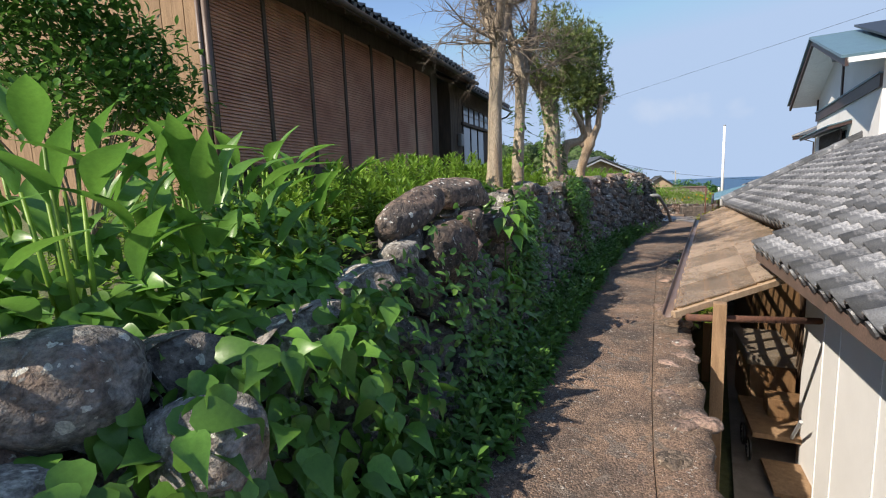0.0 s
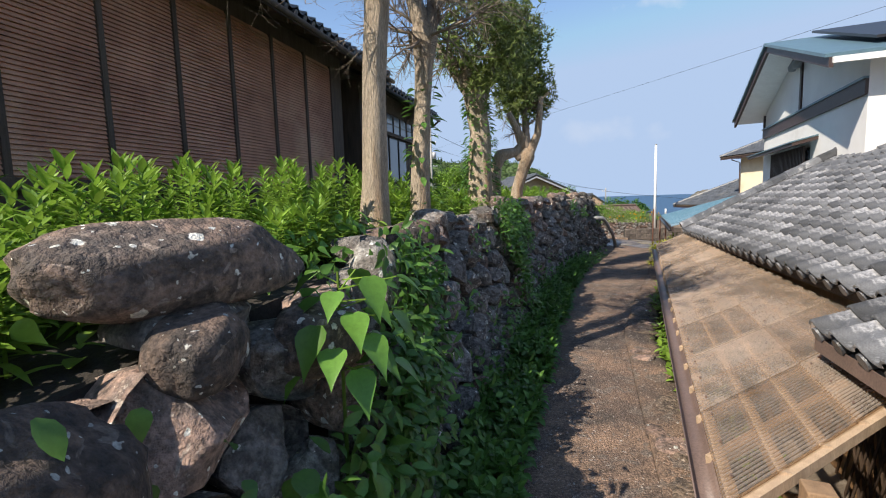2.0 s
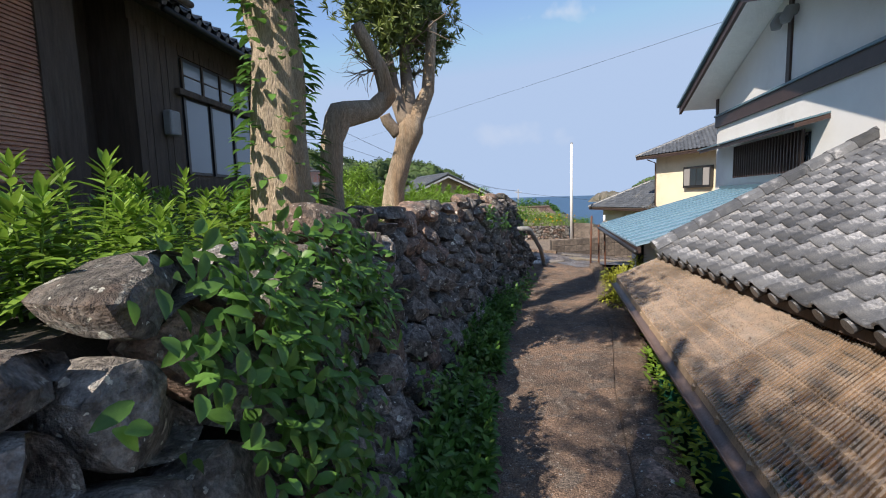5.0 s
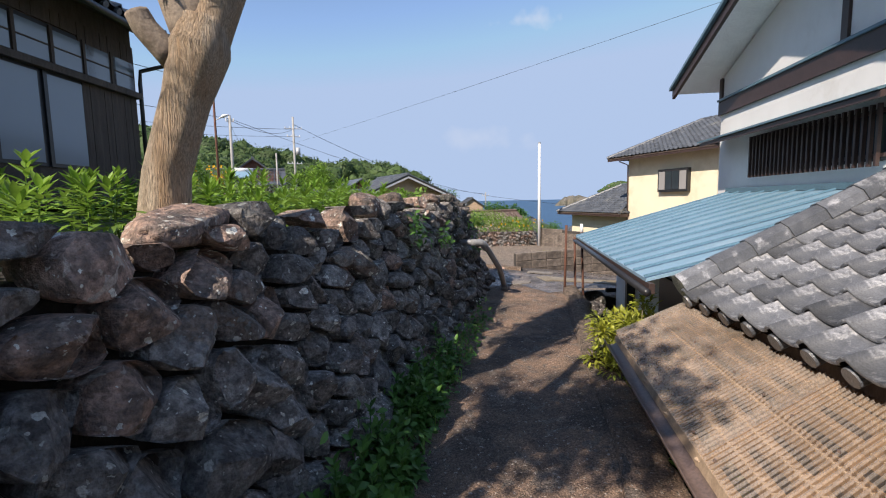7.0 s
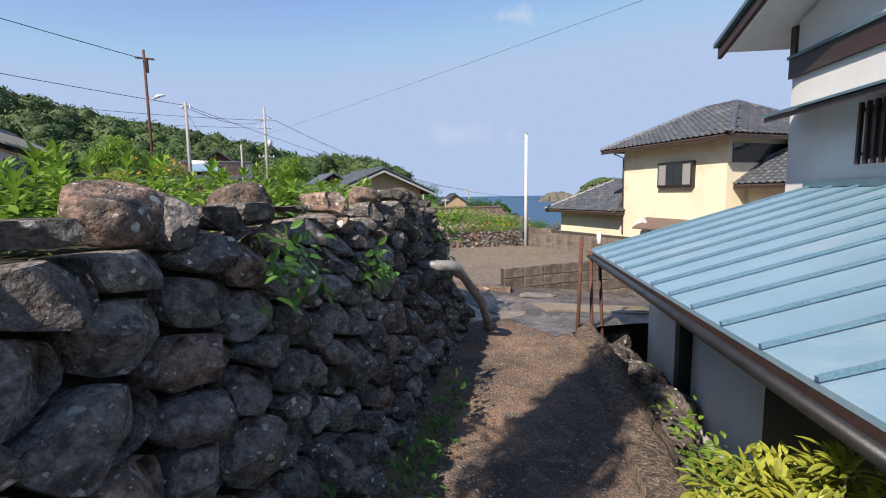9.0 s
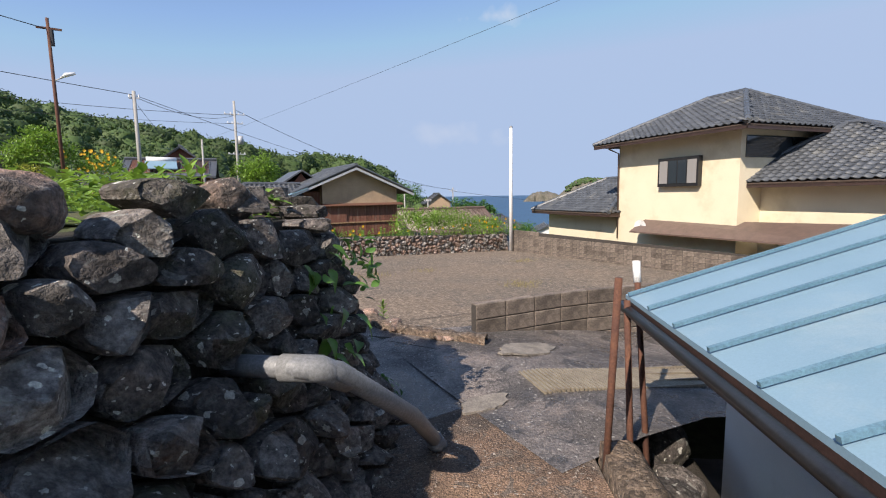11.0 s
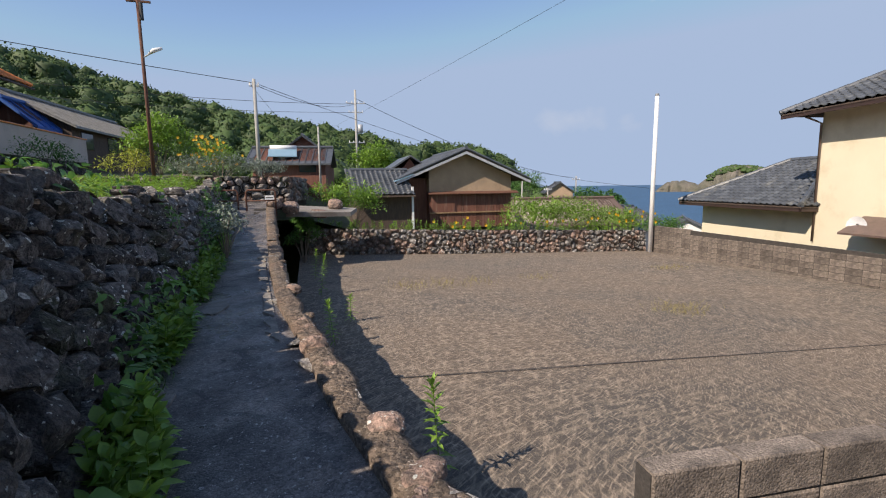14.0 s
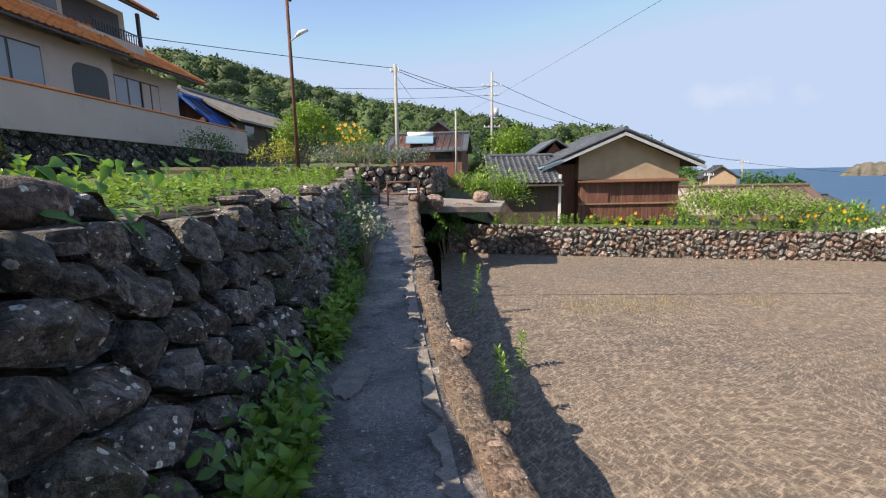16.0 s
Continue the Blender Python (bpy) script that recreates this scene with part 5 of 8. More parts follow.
def plant_patch(name, label, category, fill, mat, stem_mat=None):
    lv, st = Leaves(), Geo()
    fill(lv, st)
    at = sum((Vector(p) for p in lv.g.v[::97]), Vector()) / max(1, len(lv.g.v[::97]))
    at.z = min(p.z for p in lv.g.v)
    ob = thing(name, at, label, category, kind="stuff")
    part("foliage", lv.g, mat, ob, smooth=True)["kind"] = "stuff"
    if st.v:
        part("stalk", st, stem_mat or M_twig, ob)["kind"] = "stuff"
    return ob


def goldenrod(lv, st):
    rng = random.Random(11)
    for _ in range(980):
        s = rng.uniform(6.2, 21.5)
        o = rng.choice((rng.uniform(0.0, 0.9), rng.uniform(0.3, 3.6)))
        if s > 13 and rng.random() < 0.5:
            continue
        h = rng.uniform(0.35, 0.8) * lerp_table([(6, 0.7), (9, 0.8), (11, 0.8), (14, 0.6), (18, 0.55), (22, 0.5)], s) * (0.7 if o < 0.3 else 1.0)
        weed_stem(lv, st, rng, terrace_point(s, o), h, int(24 + h * 22), 0.14, 0.03)


plant_patch("weeds", "dense bright green narrow-leaved weeds on the terrace", "weeds", goldenrod, M_leaf, M_leaf)


def ground_cover(lv, st):
    rng = random.Random(12)
    for _ in range(9000):
        s = rng.choice((rng.uniform(3.5, 22), rng.uniform(5, 14), rng.uniform(22, 43)))
        o = rng.uniform(-0.12, 1.0) ** 1 if rng.random() < 0.7 else rng.uniform(0.5, 4.2)
        p = terrace_point(s, o)
        p.z += rng.uniform(0.02, 0.20) + (0.1 if o > 0.4 else 0)
        lv.blade(p, rdir(rng, -0.2, 0.7), ZUP, rng.uniform(0.06, 0.12), rng.uniform(0.03, 0.06), shape=OVAL)


plant_patch("ground_cover", "low leafy plants creeping over the terrace edge", "plants", ground_cover, M_leaf)


def creepers(lv, st):
    """Small-leaved creepers at the foot of the wall and hanging over its top."""
    rng = random.Random(13)
    def clump(s, h, r, n, size, out=0.12):
        for _ in range(n):
            a, b = rng.gauss(0, r), rng.gauss(0, r * 0.8)
            hh = max(0.02, h + b)
            if hh > wall_h(max(0, s + a)) + 0.15:
                continue
            p = on_wall(s + a, hh, out * rng.uniform(0.3, 1.4) + 0.07)
            n_ = (on_wall(s + a, hh, 1) - on_wall(s + a, hh, 0)).normalized()
            d = (n_ * rng.uniform(0.2, 1.0) + rdir(rng) * 0.8 + Vector((0, 0, -0.25))).normalized()
            lv.blade(p, d, (n_ + ZUP * 0.8).normalized(), size * rng.uniform(0.7, 1.3), size * 0.55 * rng.uniform(0.8, 1.2), shape=OVAL)
    s = 5.0
    while s < 21.5:
        dens = lerp_table([(5, 70), (9, 60), (12, 50), (15, 60), (17, 42), (19, 26), (21.5, 16)], s)
        clump(s, 0.10, 0.13, int(dens), 0.065, out=0.22)
        if s < 12.5 and rng.random() < 0.45:
            clump(s, rng.uniform(0.2, 0.8), 0.14, int(dens * 0.7), 0.07)
        if s < 15.5 and rng.random() < 0.2:
            clump(s, rng.uniform(0.4, 1.5), 0.1, 26, 0.06)
        s += 0.16
    for s, h, r, n in ((9.5, 0.95, 0.22, 420), (9.2, 0.7, 0.2, 280), (9.9, 1.35, 0.2, 260), (6.6, 1.0, 0.3, 160), (7.6, 0.9, 0.35, 240), (9.9, 1.2, 0.2, 150), (13.2, 1.5, 0.25, 480), (13.3, 1.0, 0.2, 330), (14.0, 1.5, 0.2, 260), (13.2, 0.55, 0.2, 150), (14.1, 1.25, 0.14, 110), (19.6, 1.45, 0.13, 70),
                       (20.6, 1.3, 0.1, 50), (14.4, 0.2, 0.25, 160), (15.6, 0.15, 0.3, 170), (17.3, 0.12, 0.25, 130), (23.5, 1.3, 0.12, 40), (24.3, 1.25, 0.14, 60), (25.0, 0.2, 0.15, 90), (26.2, 0.15, 0.2, 120), (27.5, 0.3, 0.25, 160)):
        clump(s, h, r, n, 0.075)
    s = 24.0
    while s < 42:
        clump(s, 0.10, 0.12, 22, 0.07, out=0.15)
        if s > 26 and rng.random() < (0.25 if s < 30 else 0.6):
            clump(s, rng.uniform(0.2, 1.1), 0.15, 40, 0.075)
        s += 0.3


plant_patch("creeper", "dark green small-leaved creepers on the stone wall", "creeper", creepers, M_leaf_dark)


def heart_vine(lv, st):
    rng = random.Random(14)
    def mound(s0, s1, h0, h1, n, size, out0, out1, in_top=0.0):
        for _ in range(n):
            s = rng.uniform(s0, s1)
            t = rng.random()
            hw = wall_h(s)
            h = h0 + (h1 - h0) * t
            d = rng.uniform(out0, out1)
            p = on_wall(s, min(h, hw + 0.1), d)
            if h > hw:
                p = on_wall(s, hw, -0.1 - (h - hw) * 1.5)
                p.z = on_wall(s, h, 0).z - 0.15 * (h - hw)
            n_ = (on_wall(s, 0.5, 1) - on_wall(s, 0.5, 0)).normalized()
            d = (n_ * 0.5 + Vector((0, 0, -0.55)) + rdir(rng) * 0.75).normalized()
            lv.blade(p, d, (n_ * 0.8 + ZUP * 0.7 + rdir(rng) * 0.3).normalized(), size * rng.uniform(0.65, 1.25), size * 0.64 * rng.uniform(0.85, 1.1), fold=rng.uniform(0.2, 0.45), droop=rng.uniform(0.05, 0.4), shape=HEART, wave=0.012)
    mound(5.0, 6.7, 0.2, 1.5, 560, 0.175, 0.02, 0.34)
    mound(5.0, 6.9, 0.9, 1.75, 320, 0.15, -0.25, 0.12)
    mound(6.9, 8.2, 1.0, 1.6, 26, 0.10, -0.15, 0.1)
    mound(8.6, 10.4, 1.3, 1.75, 170, 0.08, -0.4, 0.05)
    mound(8.35, 9.0, 0.25, 0.95, 52, 0.15, 0.06, 0.24)
    mound(25.0, 25.5, 0.1, 0.55, 26, 0.17, 0.1, 0.3)
    mound(24.2, 31.0, 1.42, 1.8, 190, 0.11, -0.3, 0.06)
    mound(22.8, 23.3, 0.8, 1.5, 20, 0.13, 0.02, 0.12)
    mound(26.3, 26.8, 0.1, 0.5, 40, 0.14, 0.1, 0.3)
    mound(28.6, 29.3, 0.1, 0.6, 50, 0.13, 0.1, 0.35)


def sapling(lv, st):
    rng = random.Random(61)
    root = Vector((1.05, 4.45, 0.80))
    for i in range(24):
        a = i * 2.4
        h = 0.25 + 0.38 * (i / 24)
        k = root + Vector((rng.uniform(-0.03, 0.03), rng.uniform(-0.03, 0.03), h))
        out = Vector((math.cos(a) + 0.35, math.sin(a) - 0.35, 0.25)).normalized()
        tip = k + out * rng.uniform(0.10, 0.24)
        st.tube([k, tip], [0.004, 0.003], 4, cap=False)
        size = rng.uniform(0.14, 0.20)
        lv.blade(tip, (out * 0.6 - ZUP * rng.uniform(0.35, 0.9)).normalized(), (ZUP + out * 0.5).normalized(), size, size * 0.62, fold=0.28, droop=0.2, shape=HEART)
    st.tube([root - ZUP * 0.3, root + ZUP * 0.65], [0.010, 0.005], 6, cap=False)


plant_patch("sapling", "young plant with large drooping heart-shaped leaves on the wall", "plant", sapling, M_leaf_big, M_leaf)


def foot_weeds(lv, st):
    rng = random.Random(62)
    for _ in range(1150):
        s = rng.choice((rng.uniform(4.5, 19.5), rng.uniform(5.0, 18.5), rng.uniform(10.5, 18.5)))
        if noise.noise((s * 1.1, 5, 0)) < -0.25:
            continue
        far = rng.uniform(0.0, 0.42) * lerp_table([(4, 1.0), (16, 1.0), (19.5, 0.6)], s)
        weed_stem(lv, st, rng, on_wall(s, 0.05, far), rng.uniform(0.1, 0.36) * (1.1 - far), 12, 0.10, 0.045)


plant_patch("weeds", "dark leafy weeds along the foot of the stone wall", "weeds", foot_weeds, M_leaf_dark, M_leaf_dark)
def lane_weeds(lv, st):
    rng = random.Random(63)
    for _ in range(300):
        s = rng.uniform(25.0, 36.0)
        if noise.noise((s * 0.9, 8, 0)) < -0.05:
            continue
        p = on_wall(s, 0.05, rng.uniform(0.02, 0.3))
        weed_stem(lv, st, rng, p, rng.uniform(0.1, 0.38), 12, 0.13, 0.06)


plant_patch("weeds", "fresh green weeds at the foot of the climbing wall", "weeds", lane_weeds, M_leaf, M_leaf)
plant_patch("vine", "vine with large glossy heart-shaped leaves draped over the wall", "vine", heart_vine, M_leaf_big)


def broad_plant(at, n, length, width, height, seed, label):
    """A clump of broad upright leaves on fleshy stalks."""
    rng = random.Random(seed)
    ob = thing("broad_leaved_plant", at, label, "plant", "broad-leaved plants on the terrace")
    at = Vector(at)
    for i in range(n):
        a = rng.uniform(0, 2 * math.pi)
        lean = rng.uniform(0.15, 0.75)
        h = height * rng.uniform(0.15, 0.8)
        foot = at + Vector((math.cos(a), math.sin(a), 0)) * rng.uniform(0, 0.28)
        tip = foot + Vector((math.cos(a) * lean * 0.3, math.sin(a) * lean * 0.3, h))
        lv = Leaves()
        d = Vector((math.cos(a) * lean, math.sin(a) * lean, 1.0 - 0.5 * lean)).normalized()
        lv.blade(tip, d, Vector((-d.x * d.z, -d.y * d.z, 1)), length * rng.uniform(0.6, 1.05), width * rng.uniform(0.7, 1.0), fold=0.6, droop=rng.uniform(0.15, 0.75), shape=BROAD, wave=0.012)
        leaf = part("leaf", lv.g, M_leaf_big, ob, smooth=True)
        m = leaf.modifiers.new("smooth", "SUBSURF")
        m.levels = m.render_levels = 1
    st = Geo()
    for i in range(5):
        d = Vector((rng.uniform(-0.2, 0.2), rng.uniform(-0.2, 0.2), 0))
        st.tube([at + d * 0.5 - Vector((0, 0, 0.15)), at + d + Vector((0, 0, height * 0.7))], [0.016, 0.008], 6)
    part("stalk", st, M_leaf, ob, smooth=True)["kind"] = "stuff"
    return ob


for i, (x, y, z, n, L, W, H) in enumerate(((-1.35, 2.1, 1.05, 26, 0.46, 0.15, 0.85), (-1.0, 2.5, 1.1, 22, 0.44, 0.15, 0.8), (-1.75, 2.5, 1.1, 24, 0.46, 0.15, 1.1), (-1.1, 3.7, 1.25, 24, 0.42, 0.13, 0.75), (-0.75, 4.0, 1.3, 18, 0.38, 0.12, 0.6),
                                          (-1.6, 1.5, 1.0, 18, 0.42, 0.14, 0.6), (4.1, 14.4, 1.7, 9, 0.35, 0.09, 0.2))):
    broad_plant((x, y, z), n, L, W, H, 40 + i, "clump of broad bright green paddle-shaped leaves" if i < 6 else "small clump of broad leaves behind the wall")


def bush(name, at, radius, height, mat, label, n, leaf_l, leaf_w, seed, shape=OVAL, base=0.1, category="bush", group=""):
    """A bush: several stems, many leaves in clumps on an uneven crown."""
    rng = random.Random(seed)
    at = Vector(at)
    ob = thing(name, at, label, category, group)
    st, lv = Geo(), Leaves()
    heads = []
    for i in range(max(5, n // 60)):
        d = rdir(rng, -0.3, 1.0)
        r = rng.uniform(0.45, 1.0)
        c = at + Vector((d.x * radius * r, d.y * radius * r, base + (height - base) * (0.5 + 0.5 * d.z * r)))
        heads.append(c)
        if i < 14:
            st.tube([at - Vector((0, 0, 0.1)), at.lerp(c, 0.5) + Vector((0, 0, 0.06)), c], [0.014, 0.009, 0.004], 5, cap=False)
    for i in range(n):
        c = rng.choice(heads)
        d = rdir(rng, -0.5, 1.0)
        p = c + d * radius * 0.33 * rng.random() ** 0.5
        lv.blade(p, (d + rdir(rng) * 0.7).normalized(), ZUP, leaf_l * rng.uniform(0.7, 1.3), leaf_w * rng.uniform(0.8, 1.2), shape=shape)
    part("stalk", st, M_twig, ob)["kind"] = "stuff"
    part("foliage", lv.g, mat, ob, smooth=True)["kind"] = "stuff"
    return ob


bush("bush", (-2.9, 4.6, 1.2), 1.0, 2.5, M_leaf_dark, "dark evergreen bush beside the wooden house", 6500, 0.09, 0.045, 21)
bush("bush", (8.66, 11.92, -0.85), 0.36, 1.58, M_leaf_yellow, "yellow-green leafy shrub below the lane edge", 1700, 0.075, 0.026, 22, base=0.5)

# ferns and weeds along the outer lane edge
def fern(at, n, length, mat, seed, label="green fern with arching fronds"):
    rng = random.Random(seed)
    at = Vector(at)
    ob = thing("fern", at, label, "fern", "ferns along the lane")
    for i in range(n):
        a = rng.uniform(0, 2 * math.pi)
        lv = Leaves()
        d = Vector((math.cos(a), math.sin(a), 0))
        L = length * rng.uniform(0.7, 1.2)
        pts = [at + d * (L * t) + Vector((0, 0, L * (0.75 * t - 0.75 * t * t))) for t in [k / 16 for k in range(17)]]
        for k in range(1, 16):
            w = L * 0.22 * math.sin(math.pi * min(1, 0.15 + k / 17))
            dd = (pts[k + 1] - pts[k - 1]).normalized()
            sd = dd.cross(ZUP).normalized()
            for sg in (-1, 1):
                lv.blade(pts[k], (sd * sg + dd * 0.35), ZUP, w, L * 0.05, shape=LANCE, fold=0.1)
        part("frond", lv.g, mat, ob, smooth=True)
    return ob


EP, EC = polyline([(x, y, 0) for x, y in EDGE])


def by_edge(s, out):
    i = 0
    while i < len(EC) - 2 and s > EC[i + 1]:
        i += 1
    k = (s - EC[i]) / (EC[i + 1] - EC[i])
    p = EP[i].lerp(EP[i + 1], k)
    d = (EP[i + 1] - EP[i]).normalized()
    q = p + Vector((d.y, -d.x, 0)) * out
    q.z = lerp_table(LANE_Z, p.y)
    return q


for i, (s, o, z, L) in enumerate(((11.0, 0.35, -0.2, 0.45), (11.5, 0.3, -0.15, 0.4), (12.0, 0.36, -0.2, 0.38), (18.4, 0.45, -0.15, 0.4), (19.2, 0.5, -0.2, 0.45), (18.9, 0.42, -0.3, 0.36))):
    p = by_edge(s, o)
    p.z += z
    fern(p, 9, L, M_leaf_yellow if i % 3 == 0 else M_leaf, 60 + i)


def edge_weeds(lv, st):
    rng = random.Random(15)
    for s, o, z, r, n, size in ((5.6, 0.1, 0.06, 0.08, 30, 0.06), (10.3, 0.3, 0.0, 0.3, 320, 0.08), (11.6, 0.35, 0.0, 0.3, 330, 0.09), (12.8, 0.35, -0.1, 0.25, 230, 0.08),
                                 (14.2, 0.25, 0.0, 0.2, 130, 0.07), (15.6, 0.3, 0.0, 0.2, 150, 0.08), (16.4, 0.35, -0.1, 0.2, 120, 0.1), (17.6, 0.35, -0.1, 0.25, 140, 0.07), (19.6, 0.45, -0.1, 0.3, 150, 0.07), (14.9, 0.3, -0.1, 0.2, 90, 0.08)):
        c = by_edge(s, o + 0.13)
        along = (by_edge(s + 0.3, o) - by_edge(s - 0.3, o)).normalized()
        out = Vector((along.y, -along.x, 0))
        for _ in range(n):
            p = c + along * rng.gauss(0, r * 1.6) + out * rng.uniform(-0.14, 0.2) + Vector((0, 0, z + abs(rng.gauss(0, 0.09))))
            lv.blade(p, rdir(rng, -0.2, 0.8), ZUP, size * rng.uniform(0.7, 1.3), size * 0.5, shape=OVAL)


plant_patch("weeds", "leafy weeds growing over the outer lane edge", "weeds", edge_weeds, M_leaf)


def grass_tufts(name, label, spots, mat, seed, blade=0.16, wide=0.008):
    def fill(lv, st):
        rng = random.Random(seed)
        for x, y, z, r, n in spots:
            for _ in range(n):
                p = Vector((x + rng.gauss(0, r), y + rng.gauss(0, r * 0.8), z))
                lv.blade(p, Vector((rng.gauss(0, 0.5), rng.gauss(0, 0.5), 1)), rdir(rng), blade * rng.uniform(0.5, 1.3), wide, droop=0.4, shape=(1, 0.8, 0.5, 0))
    return plant_patch(name, label, "grass", fill, mat)


rg = random.Random(77)
foot = []
for i in range(130):
    s = rg.uniform(4.5, 21)
    q = on_wall(s, 0.05, rg.uniform(0.08, 0.26))
    foot.append((q.x, q.y, q.z, 0.06, 14))
for i in range(26):
    s = rg.uniform(24, 36)
    q = on_wall(s, 0.05, rg.uniform(0.08, 0.2))
    foot.append((q.x, q.y, q.z, 0.05, 12))
grass_tufts("grass", "thin grass along the foot of the stone wall", foot, M_leaf, 31, 0.14)
lotg = [(x, y, lot_z(x, y), r, n) for x, y, r, n in ((12.6, 27.6, 0.35, 120), (13.6, 27.7, 0.4, 130), (14.6, 27.9, 0.3, 70), (16.6, 28.2, 0.3, 80), (17.6, 24.0, 0.3, 150), (18.0, 24.2, 0.3, 110), (22.5, 29.2, 0.3, 70), (21.8, 29.0, 0.25, 60), (23.2, 21.6, 0.3, 90), (24.4, 20.6, 0.3, 90), (24.8, 22.6, 0.3, 60))]
grass_tufts("dry_grass", "sparse dry yellow grass on the concrete lot", lotg, M_dry, 32, 0.14, 0.01)


def tall_weed(at, h, seed):
    lv, st = Leaves(), Geo()
    weed_stem(lv, st, random.Random(seed), Vector(at), h, int(40 * h) + 14, 0.14, 0.03)
    ob = thing("weed", at, "single upright green weed at the lot's edge", "weed", "weeds on the lot")
    part("foliage", lv.g, M_leaf, ob, smooth=True)["kind"] = "stuff"
    part("stem", st, M_leaf, ob)


for i, (x, y, h) in enumerate(((11.15, 19.55, 0.95), (10.55, 23.3, 0.7), (10.5, 23.8, 0.55), (10.45, 27.0, 0.9), (10.9, 24.6, 0.5), (10.35, 29.0, 0.8))):
    tall_weed((x, y, lot_z(x, y)), h, 90 + i)

# ---- trees on the terrace ----
def trunk_geo(pts, radii, sides, seed, amp=0.16):
    """A gnarled trunk: a tube with ribs and bumps."""
    fine_p, fine_r = [], []
    for i in range(len(pts) - 1):
        for k in range(5):
            t = k / 5
            fine_p.append(Vector(pts[i]).lerp(Vector(pts[i + 1]), t))
            fine_r.append(radii[i] + (radii[i + 1] - radii[i]) * t)
    fine_p.append(Vector(pts[-1]))
    fine_r.append(radii[-1])
    g = Geo()
    g.tube(fine_p, fine_r, sides)
    n = len(fine_p)
    for i in range(n):
        for k in range(sides):
            j = i * sides + k
            c = fine_p[i]
            a = 2 * math.pi * k / sides
            f = 1 + amp * (noise.noise((math.cos(a) * 2.2, math.sin(a) * 2.2, c.z * 1.3 + seed)) + 0.5 * noise.noise((math.cos(a) * 5, math.sin(a) * 5, c.z * 3 + seed)))
            g.v[j] = c + (g.v[j] - c) * f
    return g


def twig_spray(rng, start, way, length, r, depth, out, curl=0.5):
    n = 5
    pts, rr = [start], [r]
    d = way.normalized()
    for i in range(n):
        d = (d + rdir(rng) * curl * 0.5).normalized()
        pts.append(pts[-1] + d * length / n)
        rr.append(r * (1 - 0.75 * (i + 1) / n))
    out.tube(pts, rr, 5, cap=False)
    if depth > 0:
        for i in range(1, n + 1):
            for _ in range(2 if depth > 1 else 2):
                twig_spray(rng, pts[i], (d + rdir(rng) * 1.1), length * rng.uniform(0.4, 0.65), rr[i] * 0.75, depth - 1, out, curl)


def tree_leaves(rng, heads, n, size, spread):
    lv = Leaves()
    for _ in range(n):
        c = rng.choice(heads) + rdir(rng) * spread * rng.random() ** 0.6
        axis = (rdir(rng, -0.3, 1.0) + Vector((0, 0, 0.3))).normalized()
        for k in range(9):
            d = (axis * 0.7 + rdir(rng) * 0.8).normalized()
            lv.blade(c, d, axis, size * rng.uniform(0.7, 1.2), size * 0.17, fold=0.2, droop=0.1, shape=(0.4, 1.0, 0.8, 0.0))
    return lv


def terrace_tree(base, pts, radii, seed, label, limbs, twigs, heads=None, leaves=0, creeper=0, head_mat=None, spread=0.3):
    rng = random.Random(seed)
    base = Vector(base)
    ob = thing("tree", base, label, "tree", "old trees on the terrace")
    tp = [base + Vector(p) for p in pts]
    part("trunk", trunk_geo(tp, radii, 16, seed), M_bark, ob, "pale bare trunk stripped of bark", smooth=True)
    for i, (p0, p1, p2, r0, r1) in enumerate(limbs):
        part("limb", trunk_geo([base + Vector(p0), base + Vector(p1), base + Vector(p2)], [r0, (r0 + r1) / 2, r1], 10, seed + i + 1), M_bark if i == 0 else M_twig, ob, smooth=True)
    if twigs:
        g = Geo()
        for (p, d, L, r, depth) in twigs:
            twig_spray(rng, base + Vector(p), Vector(d), L, r, depth, g)
        part("twig", g, M_twig, ob, "tangle of bare grey twigs", smooth=True)["kind"] = "stuff"
    if leaves:
        lv = tree_leaves(rng, [base + Vector(h) for h in heads], leaves, 0.10, spread)
        part("crown", lv.g, head_mat or M_leaf_tree, ob, "tufts of narrow dark green leaves", smooth=True)["kind"] = "stuff"
    if creeper:
        lv = Leaves()
        for _ in range(creeper):
            z = rng.uniform(0, pts[-1][2] * 0.75)
            k = min(len(pts) - 2, max(0, sum(1 for p in pts if p[2] <= z) - 1))
            t = (z - pts[k][2]) / max(0.01, pts[k + 1][2] - pts[k][2])
            c = tp[k].lerp(tp[k + 1], t)
            d = rdir(rng, -0.5, 0.3)
            lv.blade(c + Vector((d.x, d.y, 0)).normalized() * (radii[k] + 0.02), d, ZUP, rng.uniform(0.07, 0.13), 0.055, shape=OVAL)
        part("creeper", lv.g, M_leaf_dark, ob, smooth=True)["kind"] = "stuff"
    return ob


rt = random.Random(3)


def spray(p, n, L, r, depth, up=0.2, bias=(0, 0, 0)):
    return [(p, tuple(rdir(rt, -0.2 + up, 0.9) + Vector(bias)), L * rt.uniform(0.7, 1.2), r, depth) for _ in range(n)]


